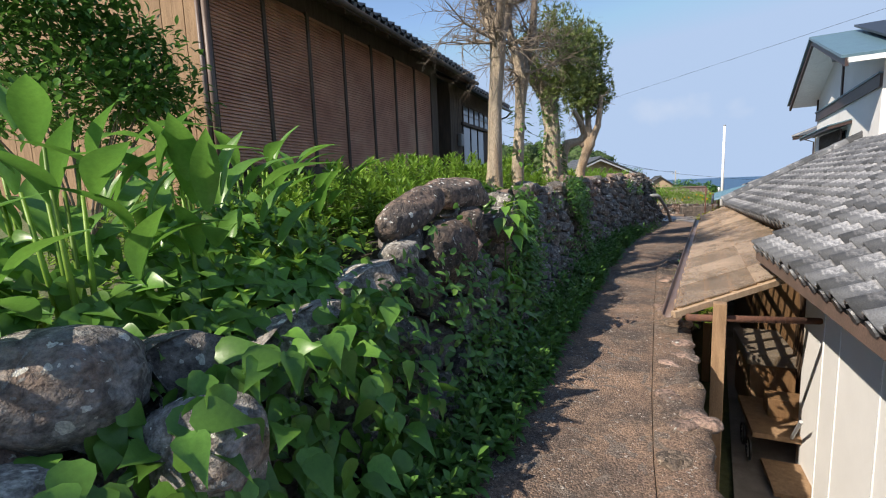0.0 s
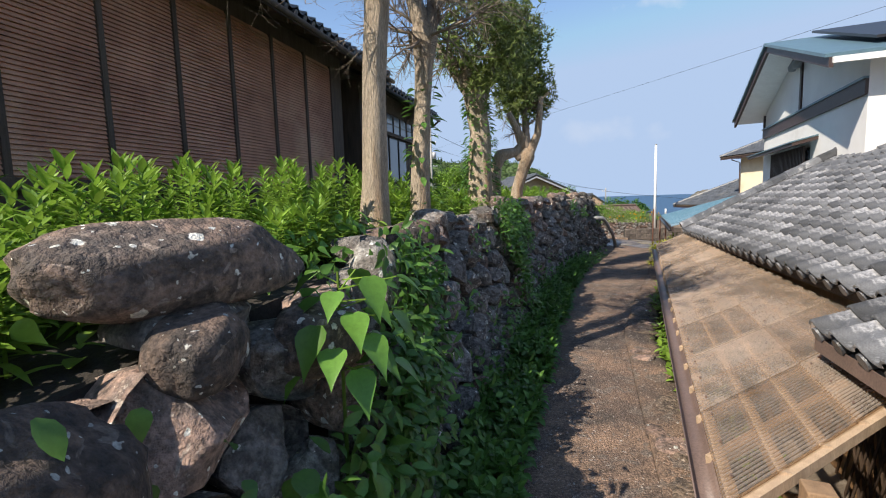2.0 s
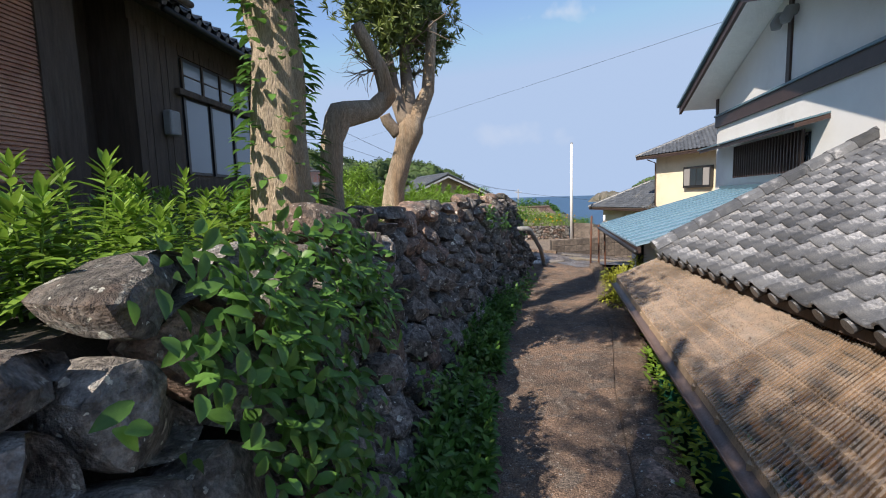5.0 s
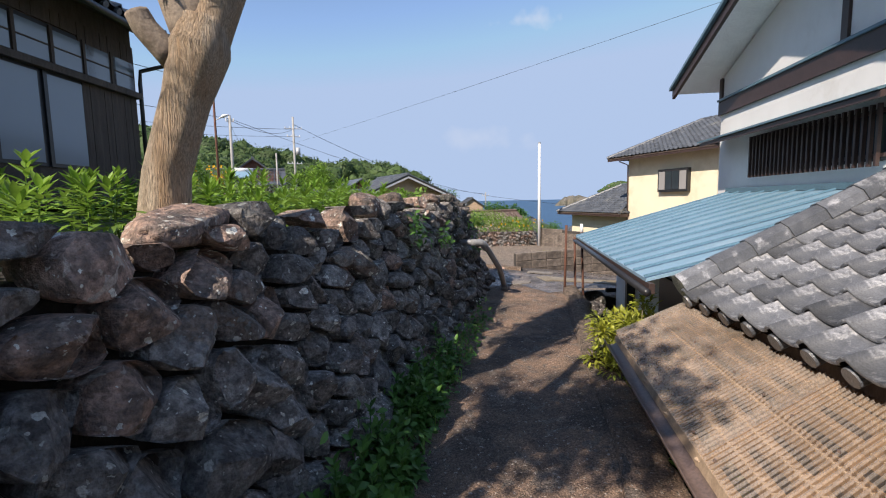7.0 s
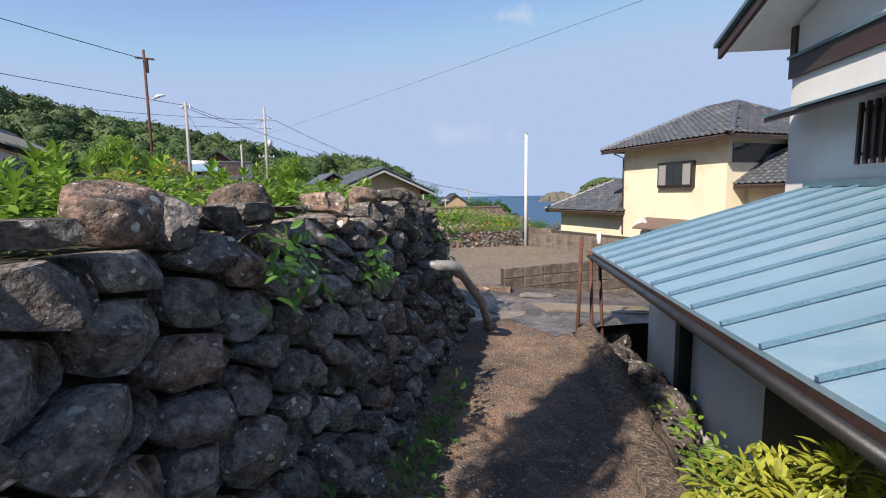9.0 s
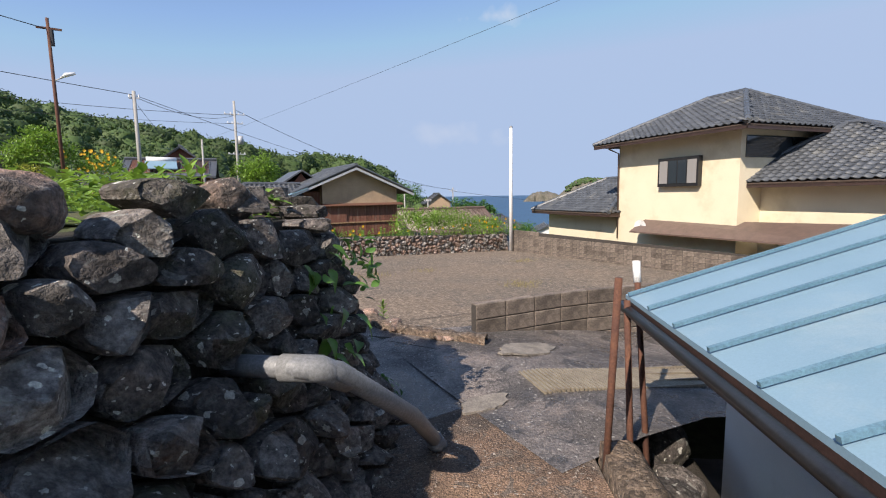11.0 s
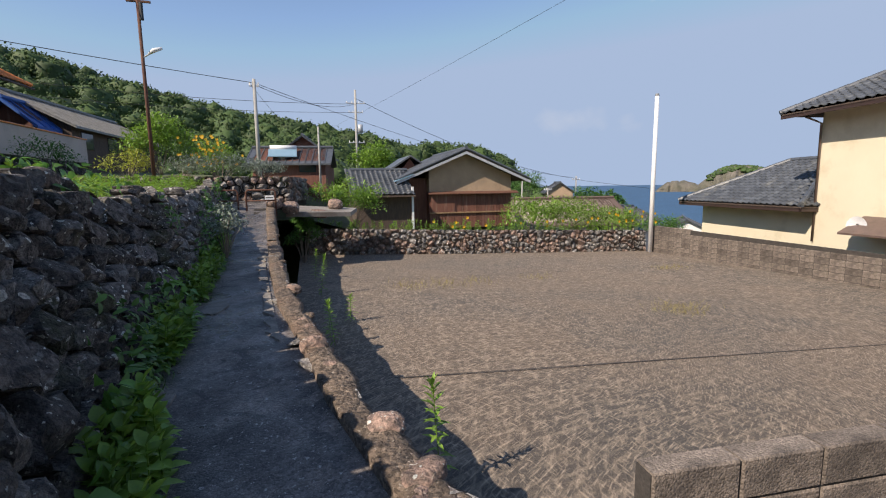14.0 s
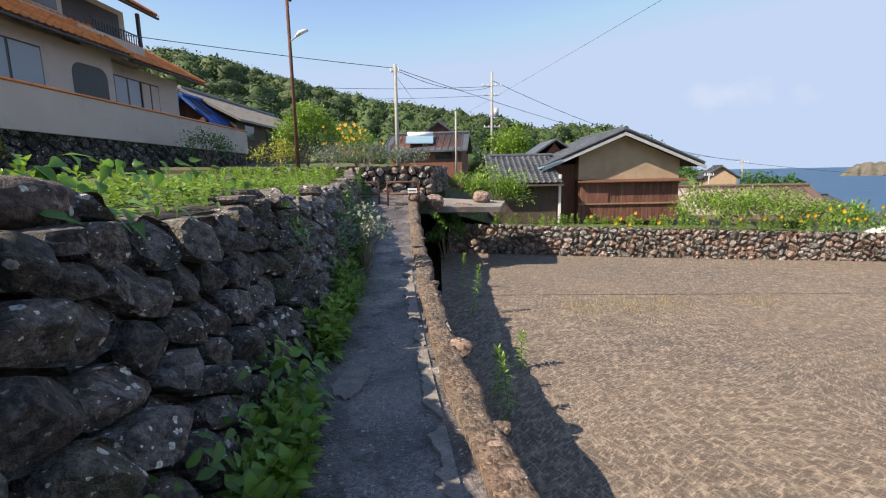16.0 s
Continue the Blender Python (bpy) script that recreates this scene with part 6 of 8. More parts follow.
terrace_tree((1.36, 6.38, 1.42), [(0, 0, -0.1), (0.02, 0.02, 0.4), (0.05, 0.03, 1.2), (0.10, 0.05, 1.8), (0.12, 0.06, 2.2)], [0.15, 0.105, 0.088, 0.095, 0.125], 1, "tall bare pale-barked dead tree",
             [((0.12, 0.06, 2.1), (-0.02, 0.3, 2.7), (-0.3, 0.5, 3.6), 0.11, 0.05), ((0.12, 0.06, 2.1), (0.3, 0.1, 2.6), (0.6, 0.1, 3.2), 0.09, 0.03), ((0.12, 0.06, 2.0), (0.1, -0.3, 2.6), (0.0, -0.6, 3.2), 0.07, 0.03)],
             spray((0.12, 0.06, 2.1), 6, 1.0, 0.02, 2, -0.1) + spray((-0.1, 0.35, 2.8), 5, 0.9, 0.018, 2) + spray((0.35, 0.1, 2.6), 5, 0.8, 0.018, 2) + spray((0.1, -0.3, 2.6), 5, 0.8, 0.018, 2))
terrace_tree((1.83, 6.9, 1.42), [(0, 0, -0.1), (0.02, 0.01, 0.5), (0.07, 0.05, 1.1), (0.10, 0.08, 1.55), (0.13, 0.1, 1.85)], [0.11, 0.085, 0.075, 0.09, 0.13], 2, "slender dead tree with creeper on its pale trunk",
             [((0.13, 0.1, 1.8), (0.0, 0.25, 2.4), (-0.05, 0.4, 3.2), 0.09, 0.03), ((0.13, 0.1, 1.8), (0.35, 0.3, 2.4), (0.45, 0.4, 3.2), 0.09, 0.04)],
             spray((0.13, 0.1, 1.8), 6, 0.8, 0.018, 2, -0.1) + spray((0.35, 0.3, 2.4), 5, 0.8, 0.016, 2) + spray((0.0, 0.25, 2.5), 5, 0.7, 0.016, 2), creeper=90)
terrace_tree((3.42, 9.88, 1.5), [(0, 0, -0.1), (-0.02, 0.05, 0.7), (0.02, 0.1, 1.3), (-0.05, 0.15, 1.9), (-0.15, 0.2, 2.5)], [0.24, 0.19, 0.16, 0.17, 0.13], 3, "thick old tree wrapped in creeper with a sparse leafy top",
             [((-0.05, 0.15, 1.8), (-0.4, 0.3, 2.4), (-0.6, 0.4, 2.8), 0.11, 0.05), ((0.0, 0.1, 1.7), (0.3, 0.3, 2.3), (0.5, 0.5, 3.0), 0.1, 0.04)],
             spray((-0.1, 0.2, 2.3), 5, 0.8, 0.02, 2) + spray((-0.4, 0.3, 2.4), 3, 0.7, 0.018, 2), [(-0.1, -0.2, 2.3), (0.15, -0.3, 2.7), (0.3, -0.2, 3.1), (0.0, -0.5, 2.9), (0.0, -0.3, 2.1), (0.4, -0.1, 2.4), (-0.5, -0.3, 2.5), (-0.6, -0.2, 2.9), (-0.2, -0.7, 3.2), (0.2, -0.9, 2.7), (-0.3, -1.0, 2.8), (0.1, -0.8, 2.3)], 1300, creeper=420, head_mat=M_leaf_tree, spread=0.5)
terrace_tree((3.80, 10.36, 1.5), [(0, 0, -0.1), (0.02, 0.0, 0.4), (0.05, 0.0, 0.75), (0.12, 0.0, 0.95), (0.42, 0.03, 1.02), (0.55, 0.04, 1.14), (0.5, 0.04, 1.35), (0.3, 0.03, 1.7)], [0.125, 0.09, 0.083, 0.105, 0.075, 0.072, 0.064, 0.05], 4, "bent dead tree with an elbowed pale trunk", [],
             spray((0.5, 0.03, 1.35), 4, 0.35, 0.01, 1))
terrace_tree((4.73, 11.69, 1.55), [(0, 0, -0.15), (0.05, -0.01, 0.35), (0.17, -0.05, 0.75), (0.25, -0.08, 1.0), (0.28, -0.08, 1.15)], [0.14, 0.11, 0.115, 0.15, 0.12], 5, "old pollarded tree with a dense dark green crown",
             [((0.28, -0.08, 1.05), (0.46, -0.14, 1.45), (0.55, -0.12, 2.2), 0.11, 0.05), ((0.22, -0.06, 1.05), (0.08, 0.0, 1.5), (-0.02, 0.05, 2.2), 0.10, 0.05), ((0.12, -0.04, 0.95), (0.0, -0.02, 1.1), (-0.03, -0.02, 1.17), 0.07, 0.06), ((0.26, -0.07, 1.1), (0.24, 0.0, 1.8), (0.3, 0.1, 2.7), 0.09, 0.03)],
             spray((0.45, 0.3, 1.7), 4, 0.35, 0.012, 1) + spray((0.2, 0.15, 1.9), 6, 0.7, 0.018, 1),
             [(0.05, -0.1, 2.3), (0.3, 0.05, 2.3), (0.6, 0.2, 2.5), (0.45, 0.15, 2.9), (0.15, 0.0, 3.0), (-0.15, -0.1, 2.8), (0.1, 0.0, 3.25), (0.7, 0.3, 2.3), (-0.3, -0.2, 2.4), (-0.05, -0.2, 2.0), (0.2, -0.05, 2.7), (0.55, 0.25, 2.1), (0.2, 0.0, 3.6), (0.55, 0.2, 3.4), (-0.15, -0.1, 3.4)], 2600, spread=0.42)

# ---- lane edges ----
M_kerb = material("rough_pebbly_kerb", (0.23, 0.17, 0.122), (0.09, 0.07, 0.056), scale=9, rough=0.95, bump=1.0, fine=45, cells=(36.0, 0.5), stain=(0.20, 0.13, 0.09), stain_scale=1.2, stain_amount=0.5, spots=(0.30, 0.25, 0.2), spot_scale=40, spot_size=0.3, dist=0.03)


def rough_strip(name, pts, width, height, mat, label, seed, down=0.5, smooth=True):
    """A cast, worn strip: top face with uneven edges, sides going down."""
    P_, C_ = polyline([(x, y, 0) for x, y in pts])
    g = Geo()
    n = int(C_[-1] / 0.07)
    vs, fs = [], []
    for k in range(n + 1):
        s = C_[-1] * k / n
        i = 0
        while i < len(C_) - 2 and s > C_[i + 1]:
            i += 1
        t = (s - C_[i]) / (C_[i + 1] - C_[i])
        p = P_[i].lerp(P_[i + 1], t)
        d = (P_[i + 1] - P_[i]).normalized()
        nn = Vector((d.y, -d.x, 0))
        z = drive_z(min(p.x, 11.4), p.y)
        w1 = width * (1 + 0.3 * noise.noise((s * 1.7, seed, 0)))
        hh = height * (1 + 0.5 * noise.noise((s * 1.1, seed, 4)))
        for o, zz in ((0.0, z - 0.05), (0.01, z + hh * 0.9 + 0.012 * noise.noise((s * 9, 3, seed))), (w1 * 0.35, z + hh + 0.022 * noise.noise((s * 13, 1, seed))), (w1 * 0.75, z + hh + 0.035 * noise.noise((s * 11, 2, seed))), (w1 + 0.05 * noise.noise((s * 7, 6, seed)), z + hh * 0.6), (w1 * 0.98, z - down)):
            q = p + nn * o
            vs.append((q.x, q.y, zz))
    for k in range(n):
        for j in range(5):
            fs.append((k * 6 + j, (k + 1) * 6 + j, (k + 1) * 6 + j + 1, k * 6 + j + 1))
    g.add(vs, fs)
    return tagged(part(name, g, mat, smooth=smooth), label, "kerb", kind="structure")


rough_strip("trim", EDGE[1:12], 0.34, 0.03, M_path, "worn cracked concrete verge of the lane", 3, 0.35)
rough_strip("trim", [(8.35, 12.22), (8.75, 12.72), (9.3, 13.35), (10.0, 14.22), (10.75, 15.22)], 0.27, 0.11, M_kerb, "raised concrete kerb stained brown", 5, 0.6)
rough_strip("trim", [(11.35, 17.3), (10.95, 17.7), (10.55, 18.3), (10.3, 19.3), (10.1, 20.6), (9.84, 22.0), (9.6, 24.1), (9.4, 26.6), (9.24, 28.5), (9.05, 31.2)], 0.24, 0.075, M_kerb, "crumbling concrete and stone kerb above the lot", 8, 0.5)
# retaining stones under the outer lane edge
small_wall("wall_lane", [(x + 0.28, y - 0.2) for x, y in EDGE[1:12]], lambda x, y: -0.02, lambda x, y: -1.95, "rough stone retaining wall under the lane edge", 0.4, 19, 0.03)
small_wall("wall_kerb", [(11.25, 17.75), (10.85, 18.3), (10.55, 19.3), (10.35, 20.6), (10.09, 22.0), (9.86, 24.1), (9.65, 26.6), (9.49, 28.5), (9.3, 31.2)], lambda x, y: lerp_table(LANE_Z, y) + 0.04, lambda x, y: lot_z(x, y), "rubble wall below the lane kerb", 0.3, 23, 0.05)


def boulder(at, size, seed, mat, label, flat=1.0, group="boulders", tip=None):
    rng = random.Random(seed)
    bm = bmesh.new()
    bmesh.ops.create_icosphere(bm, subdivisions=4, radius=1.0)
    planes = [(rdir(rng), rng.uniform(0.86, 1.08)) for _ in range(10)]
    for v in bm.verts:
        d = v.co.normalized()
        r = (abs(d.x) ** 2.8 + abs(d.y) ** 2.8 + abs(d.z) ** 2.8) ** (-1 / 2.8)
        for n_, c in planes:
            k = d.dot(n_)
            if k > 0.05:
                r = min(r, c / k)
        r *= 1 + 0.06 * noise.noise(d * 3 + Vector((seed, 0, 0))) + 0.03 * noise.noise(d * 9 + Vector((0, seed, 0)))
        v.co = Vector((d.x * size[0], d.y * size[1], d.z * size[2])) * r
    me = bpy.data.meshes.new("boulder")
    bm.to_mesh(me)
    bm.free()
    me.materials.append(mat)
    me.polygons.foreach_set("use_smooth", [True] * len(me.polygons))
    ob = new("boulder", me)
    ob.matrix_world = pose(at[0], at[1], at[2], rng.uniform(-12, 12) if tip is None else tip, rng.uniform(-12, 12) if tip is None else 0, rng.uniform(0, 180) if flat == 1.0 else flat)
    BASE[ob] = Vector(at)
    return tagged(ob, label, "boulder", group)


CAPS = [(-1.22, 1.58, 0.98, 0.32, 0.26, 0.20, 20), (-1.18, 1.12, 0.72, 0.30, 0.25, 0.18, 40), (-0.72, 1.62, 0.7, 0.18, 0.2, 0.2, 60), (0.58, 4.27, 1.53, 0.18, 0.45, 0.15, -40, -3), (0.10, 3.38, 1.43, 0.135, 0.38, 0.13, -39, 19), (0.64, 4.08, 1.30, 0.12, 0.17, 0.12, -10),
        (1.62, 5.92, 1.45, 0.15, 0.26, 0.13, -30), (2.1, 6.5, 1.52, 0.16, 0.22, 0.12, 10), (5.02, 11.15, 1.69, 0.16, 0.40, 0.09, -20), (3.9, 9.3, 1.60, 0.19, 0.33, 0.14, -30), (4.25, 9.85, 1.60, 0.14, 0.2, 0.12, -10),
        (6.5, 13.15, 1.72, 0.16, 0.24, 0.13, -20), (6.95, 13.7, 1.74, 0.14, 0.18, 0.13, 30), (8.1, 15.0, 1.74, 0.14, 0.18, 0.11, 0), (8.72, 15.9, 1.76, 0.15, 0.2, 0.12, 0), (0.38, 3.50, 1.11, 0.17, 0.33, 0.25, -33), (0.0, 3.1, 1.16, 0.12, 0.16, 0.09, -30), (0.98, 4.5, 1.18, 0.16, 0.24, 0.15, -25), (1.25, 5.27, 1.25, 0.16, 0.18, 0.25, -30), (1.50, 5.57, 1.17, 0.11, 0.12, 0.13, -35), (8.6, 19.4, 1.78, 0.14, 0.25, 0.11, 0), (8.5, 20.6, 1.74, 0.13, 0.22, 0.1, 5)]
for i, (x, y, z, sx, sy, sz, az, *tip) in enumerate(CAPS):
    if 6 < i < 15 or i > 19:
        # bedded on the top course of the wall
        s_ = min((k * 0.1 for k in range(430)), key=lambda k: (on_wall(k, 0, -0.3).xy - Vector((x, y))).length)
        q = on_wall(s_, wall_h(s_) + 0.02, -0.16)
        x, y, z = q.x, q.y, q.z
    mt = M_stone_pale if i in (1, 16, 18) else M_stone if i in (0, 2, 7, 19) else (M_stone_red if i in (8, 11, 13) else M_boulder)
    boulder((x, y, z), (sx, sy, sz), 100 + i, mt, "loose lichen-spotted boulder bedded on top of the stone wall", az, "cap boulders on the stone wall", tip[0] if tip else None)
for i, (x, y, z, sx, sy, sz) in enumerate(((10.24, 20.3, 0.25, 0.09, 0.12, 0.09), (10.62, 18.85, 0.2, 0.1, 0.12, 0.08), (10.02, 22.6, 0.28, 0.07, 0.11, 0.06), (10.72, 18.4, 0.16, 0.13, 0.15, 0.06), (9.3, 31.1, 1.15, 0.25, 0.22, 0.16), (9.75, 31.3, 1.0, 0.3, 0.25, 0.2), (11.2, 33.0, 1.0, 0.28, 0.26, 0.2), (10.6, 32.2, 0.75, 0.3, 0.3, 0.15))):
    boulder((x, y, z), (sx, sy, sz), 140 + i, M_stone_red, "reddish boulder set on the kerb", 1.0, "boulders on the kerb")

# stones bedded in the kerb
rk = random.Random(44)
KERB = [(11.1, 17.6), (10.75, 18.1), (10.5, 18.9), (10.32, 19.8), (10.2, 20.8), (10.0, 22.0), (9.76, 24.0), (9.55, 26.6), (9.38, 28.5)]
for i in range(46):
    k = rk.uniform(0, len(KERB) - 1.01)
    a, b = Vector(KERB[int(k)]), Vector(KERB[int(k) + 1])
    q = a.lerp(b, k - int(k))
    r = rk.uniform(0.025, 0.06)
    boulder((q.x + rk.uniform(-0.08, 0.1), q.y, lerp_table(LANE_Z, q.y) + rk.uniform(0.02, 0.06)), (r, r * rk.uniform(0.9, 1.9), r * 0.6), 300 + i, M_kerb if i % 3 else M_stone_red, "rough stone bedded in the crumbling kerb", 1.0, "stones in the kerb")

# stones bedded in the verge beside the shed
for i in range(44):
    q = by_edge(rk.uniform(3.4, 15.5), rk.uniform(0.08, 0.33))
    r = rk.uniform(0.05, 0.13)
    boulder((q.x, q.y, q.z + 0.005), (r, r * rk.uniform(0.9, 1.6), 0.045), 360 + i, M_stone_red if i % 3 else M_kerb, "flat reddish stone bedded in the worn lane verge", 1.0, "stones in the verge")

# mossy rocks heaped between the kerb and the outbuilding
for i in range(16):
    a = 15.4 + i * 0.27
    q = UV(a, rk.uniform(0.05, 0.5))
    r = rk.uniform(0.14, 0.24)
    boulder((q.x, q.y, -0.78 + 0.06 * (a - 15) + r * 0.8), (r, r * rk.uniform(0.9, 1.4), r), 420 + i, M_stone_dark, "dark mossy rock heaped below the lane kerb", 1.0, "rocks below the kerb")
for i, (a, b) in enumerate(((16.4, 0.4), (17.3, 0.45), (18.4, 0.4))):
    fern(UV(a, b, -0.42), 9, 0.42, M_leaf, 480 + i, "green fern between kerb and outbuilding wall")
bush("bush", (10.05, 32.3, -0.9), 0.55, 1.7, M_leaf_dark, "dark leafy shrub in the ditch beside the lane", 1500, 0.10, 0.05, 490, group="garden shrubs")

# pale mortar patches, grate, kerb stub
def patch(pts, mat, label, lift=0.008):
    g = Geo().slab([(x, y, drive_z(x, y) + lift + 0.012) for x, y in pts], 0.02)
    return tagged(part("pavement", g, mat), label, "paving patch", kind="structure")


M_patch = material("pale_cement_patch", (0.29, 0.26, 0.225), (0.15, 0.135, 0.12), scale=9, rough=0.95, bump=0.5)
rp = random.Random(8)
for y0, y1 in ((20.7, 21.5), (21.55, 22.7), (22.75, 23.3), (23.4, 24.9), (25.0, 25.7)):
    ins, outs = [], []
    k = y0
    while k < y1:
        x = lerp_table([(20.6, 9.97), (22, 9.8), (24.1, 9.57), (26.6, 9.36)], k) - 0.01
        f = min(1.0, 5 * (k - y0) + 0.15, 5 * (y1 - k) + 0.15)
        outs.append((x, k))
        ins.append((x - f * (0.10 + 0.07 * noise.noise((k * 4, 2, 0)) + rp.uniform(-0.025, 0.025)), k))
        k += 0.05
    g = Geo()
    g.add([(x, y, drive_z(x, y) + 0.02 + rp.uniform(-0.002, 0.004)) for x, y in outs + ins] + [(x - 0.008, y, drive_z(x, y)) for x, y in ins],
          [f_ for i in range(len(ins) - 1) for f_ in ((i, i + 1, len(ins) + i + 1, len(ins) + i), (len(ins) + i, len(ins) + i + 1, 2 * len(ins) + i + 1, 2 * len(ins) + i))])
    tagged(part("pavement", g, M_patch), "ragged pale cement strip along the kerb", "paving patch", kind="structure")
for cx, cy, rx, ry in ((9.15, 22.1, 0.12, 0.28), (11.75, 17.05, 0.4, 0.18), (10.55, 16.2, 0.24, 0.12), (9.2, 19.6, 0.1, 0.25)):
    patch([(cx + rx * math.cos(a) * rp.uniform(0.85, 1.1) + 0.12 * rx * math.sin(3 * a), cy + ry * math.sin(a) * rp.uniform(0.85, 1.1)) for a in [2 * math.pi * k / 34 for k in range(34)]], M_patch, "rough pale cement patch in the asphalt")
M_grate = material("dusty_steel_grate", (0.38, 0.33, 0.25), (0.26, 0.22, 0.17), scale=8, rough=0.6, metal=0.3, bump=0.2)
grate = thing("drain_grate", (11.75, 16.15, 0.0), "dusty steel drain grate across the driveway", "drain grate")
ga = Axes(11.2, 16.55, 104.0)
for i in range(46):
    a = i * 0.045
    part("grate_bar", Geo().box(ga, a, a + 0.022, 0.0, 0.5, drive_z(11.2 + a, 16.2) - 0.02, drive_z(11.2 + a, 16.2) + 0.03), M_grate, grate)
for b in (0.0, 0.16, 0.33, 0.48):
    part("cross_bar", Geo().tube([ga(0, b, 0.045), ga(2.05, b, drive_z(13.2, 16.2) + 0.045)], 0.012, 4), M_grate, grate)

# drain pipe out of the wall
dp = thing("drain_pipe", (9.0, 15.4, 0.0), "grey plastic drain pipe bending down from the stone wall", "drain pipe")
part("pipe", Geo().tube([(8.6, 15.4, 1.03), (8.88, 15.13, 1.04), (9.0, 15.14, 1.0), (9.54, 15.5, 0.5), (9.9, 15.86, 0.06)], 0.048, 12), M_pvc, dp, smooth=True)
part("elbow", Geo().tube([(9.83, 15.79, 0.14), (9.94, 15.9, 0.0)], 0.06, 12), M_pvc, dp, smooth=True)
part("elbow", Geo().tube([(8.79, 15.22, 1.035), (8.92, 15.12, 1.035), (9.06, 15.2, 0.93)], 0.058, 12), M_pvc, dp, smooth=True)

# rusty stakes at the driveway corner
for i, (x0, y0, x1, y1, z1) in enumerate(((10.72, 15.15, 10.62, 15.0, 1.25), (11.2, 15.15, 11.46, 15.5, 1.22), (10.95, 15.1, 11.1, 15.3, 1.0))):
    st = thing("rusty_stake", (x0, y0, -0.1), "thin rusty steel stake beside the blue roof", "stake", "rusty stakes")
    part("rod", Geo().tube([(x0, y0, -0.4), (x1, y1, z1)], 0.022, 8), M_rust, st, smooth=True)
    if i == 1:
        part("tape", Geo().tube([(x1 - 0.02, y1 - 0.03, z1 - 0.16), (x1, y1, z1)], 0.03, 8), M_whitepaint, st, "white tape wrapping", smooth=True)

# open shed below the lane
bench = thing("sink_cabinet", KK(-5.8, -0.1, -1.95), "old wooden sink cabinet in the open shed", "cabinet")
part("body", Geo().box(KK, -6.3, -5.1, -0.35, 0.2, -1.95, -1.1), M_wood_old, bench, bevel=0.01)
part("basin", Geo().box(KK, -6.35, -5.05, -0.4, 0.22, -1.1, -0.93), M_concrete, bench, "grey concrete basin", bevel=0.02)
cart = thing("hand_cart", KK(-7.0, -0.2, -1.95), "low wooden hand cart with spoked wheels", "cart")
part("deck", Geo().box(KK, -7.5, -6.4, -0.5, 0.25, -1.62, -1.55), M_wood_old, cart, bevel=0.008)
part("box", Geo().box(KK, -7.0, -6.7, -0.25, 0.15, -1.55, -1.3), M_wood_old, cart, bevel=0.01)
for a in (-7.45, -7.05):
    c = KK(a, -0.52, -1.8)
    ring = [c + (KK.e.to_3d() * math.cos(t) + ZUP * math.sin(t)) * 0.13 for t in [2 * math.pi * k / 16 for k in range(17)]]
    w = part("wheel", Geo().tube(ring, 0.018, 6), M_black, cart, "small spoked wheel", smooth=True)
    for k in range(6):
        t = math.pi * k / 6
        d = (KK.e.to_3d() * math.cos(t) + ZUP * math.sin(t)) * 0.13
        part("spoke", Geo().tube([c - d, c + d], 0.007, 4), M_galv, w)
part("handle", Geo().tube([KK(-7.5, -0.1, -1.55), KK(-8.0, -0.15, -1.1)], 0.02, 6), M_galv, cart)
lat = thing("lattice_panel", KK(-7.2, 0.2, -0.6), "brown wooden lattice panel against the shed wall", "lattice")
for i in range(9):
    part("slat", Geo().tube([KK(-7.4 + i * 0.1, 0.2, -1.2), KK(-6.9 + i * 0.1, 0.2, 0.4)], 0.012, 4), M_wood_dark, lat)
    part("slat", Geo().tube([KK(-6.9 + i * 0.1, 0.18, -1.2), KK(-7.4 + i * 0.1, 0.18, 0.4)], 0.012, 4), M_wood_dark, lat)
board = thing("plank", KK(-7.9, 0.0, -1.9), "loose brown plank lying on the shed floor", "plank")
part("board", Geo().box(KK, -8.2, -7.5, -0.4, 0.2, -1.92, -1.87), M_wood_old, board, bevel=0.005)
M_net = material("green_mesh_net", (0.01, 0.19, 0.13), (0.008, 0.14, 0.10), scale=30, rough=0.7, bump=0.3)
net = thing("garden_net", UV(11, 0.0, -1.9), "green plastic mesh hung under the lean-to eave", "net")
part("mesh", Geo().box(UV, 9.3, 12.4, -0.13, -0.11, -1.0, 0.28), M_net, net)

# ---- village beyond ----
g = Geo()
vs, fs = [], []
for i in range(13):
    for j in range(13):
        x, y = 8.8 + i * 1.6, 34.3 + j * 1.6
        z = 0.0 - 0.04 * (x - 10.2) - 0.09 * min(9, y - 34.3) + 0.05 * noise.noise((x, y, 0))
        if x < 10.5:
            z += 0.4
        vs.append((x, y, z))
for i in range(12):
    for j in range(12):
        fs.append((i * 13 + j, (i + 1) * 13 + j, (i + 1) * 13 + j + 1, i * 13 + j + 1))
g.add(vs, fs)
tagged(part("ground", g, M_soil, smooth=True), "weedy garden plot behind the rubble wall", "garden", kind="structure")
small_wall("wall_bend", [(4.5, 33.4), (7.5, 33.3), (9.7, 33.6), (10.2, 36.5), (10.3, 40)], lambda x, y: 2.02, lambda x, y: 1.15, "dark stone wall at the bend of the lane", 0.32, 29)
g = Geo().slab([(2, 33.5, 2.0), (9.6, 33.7, 2.0), (10.2, 40, 2.0), (10.0, 60, 2.4), (-6, 60, 3.2), (-6, 33.5, 2.2)], 0.3)
tagged(part("ground", g, M_soil), "raised ground behind the wall at the bend", "ground", kind="structure")
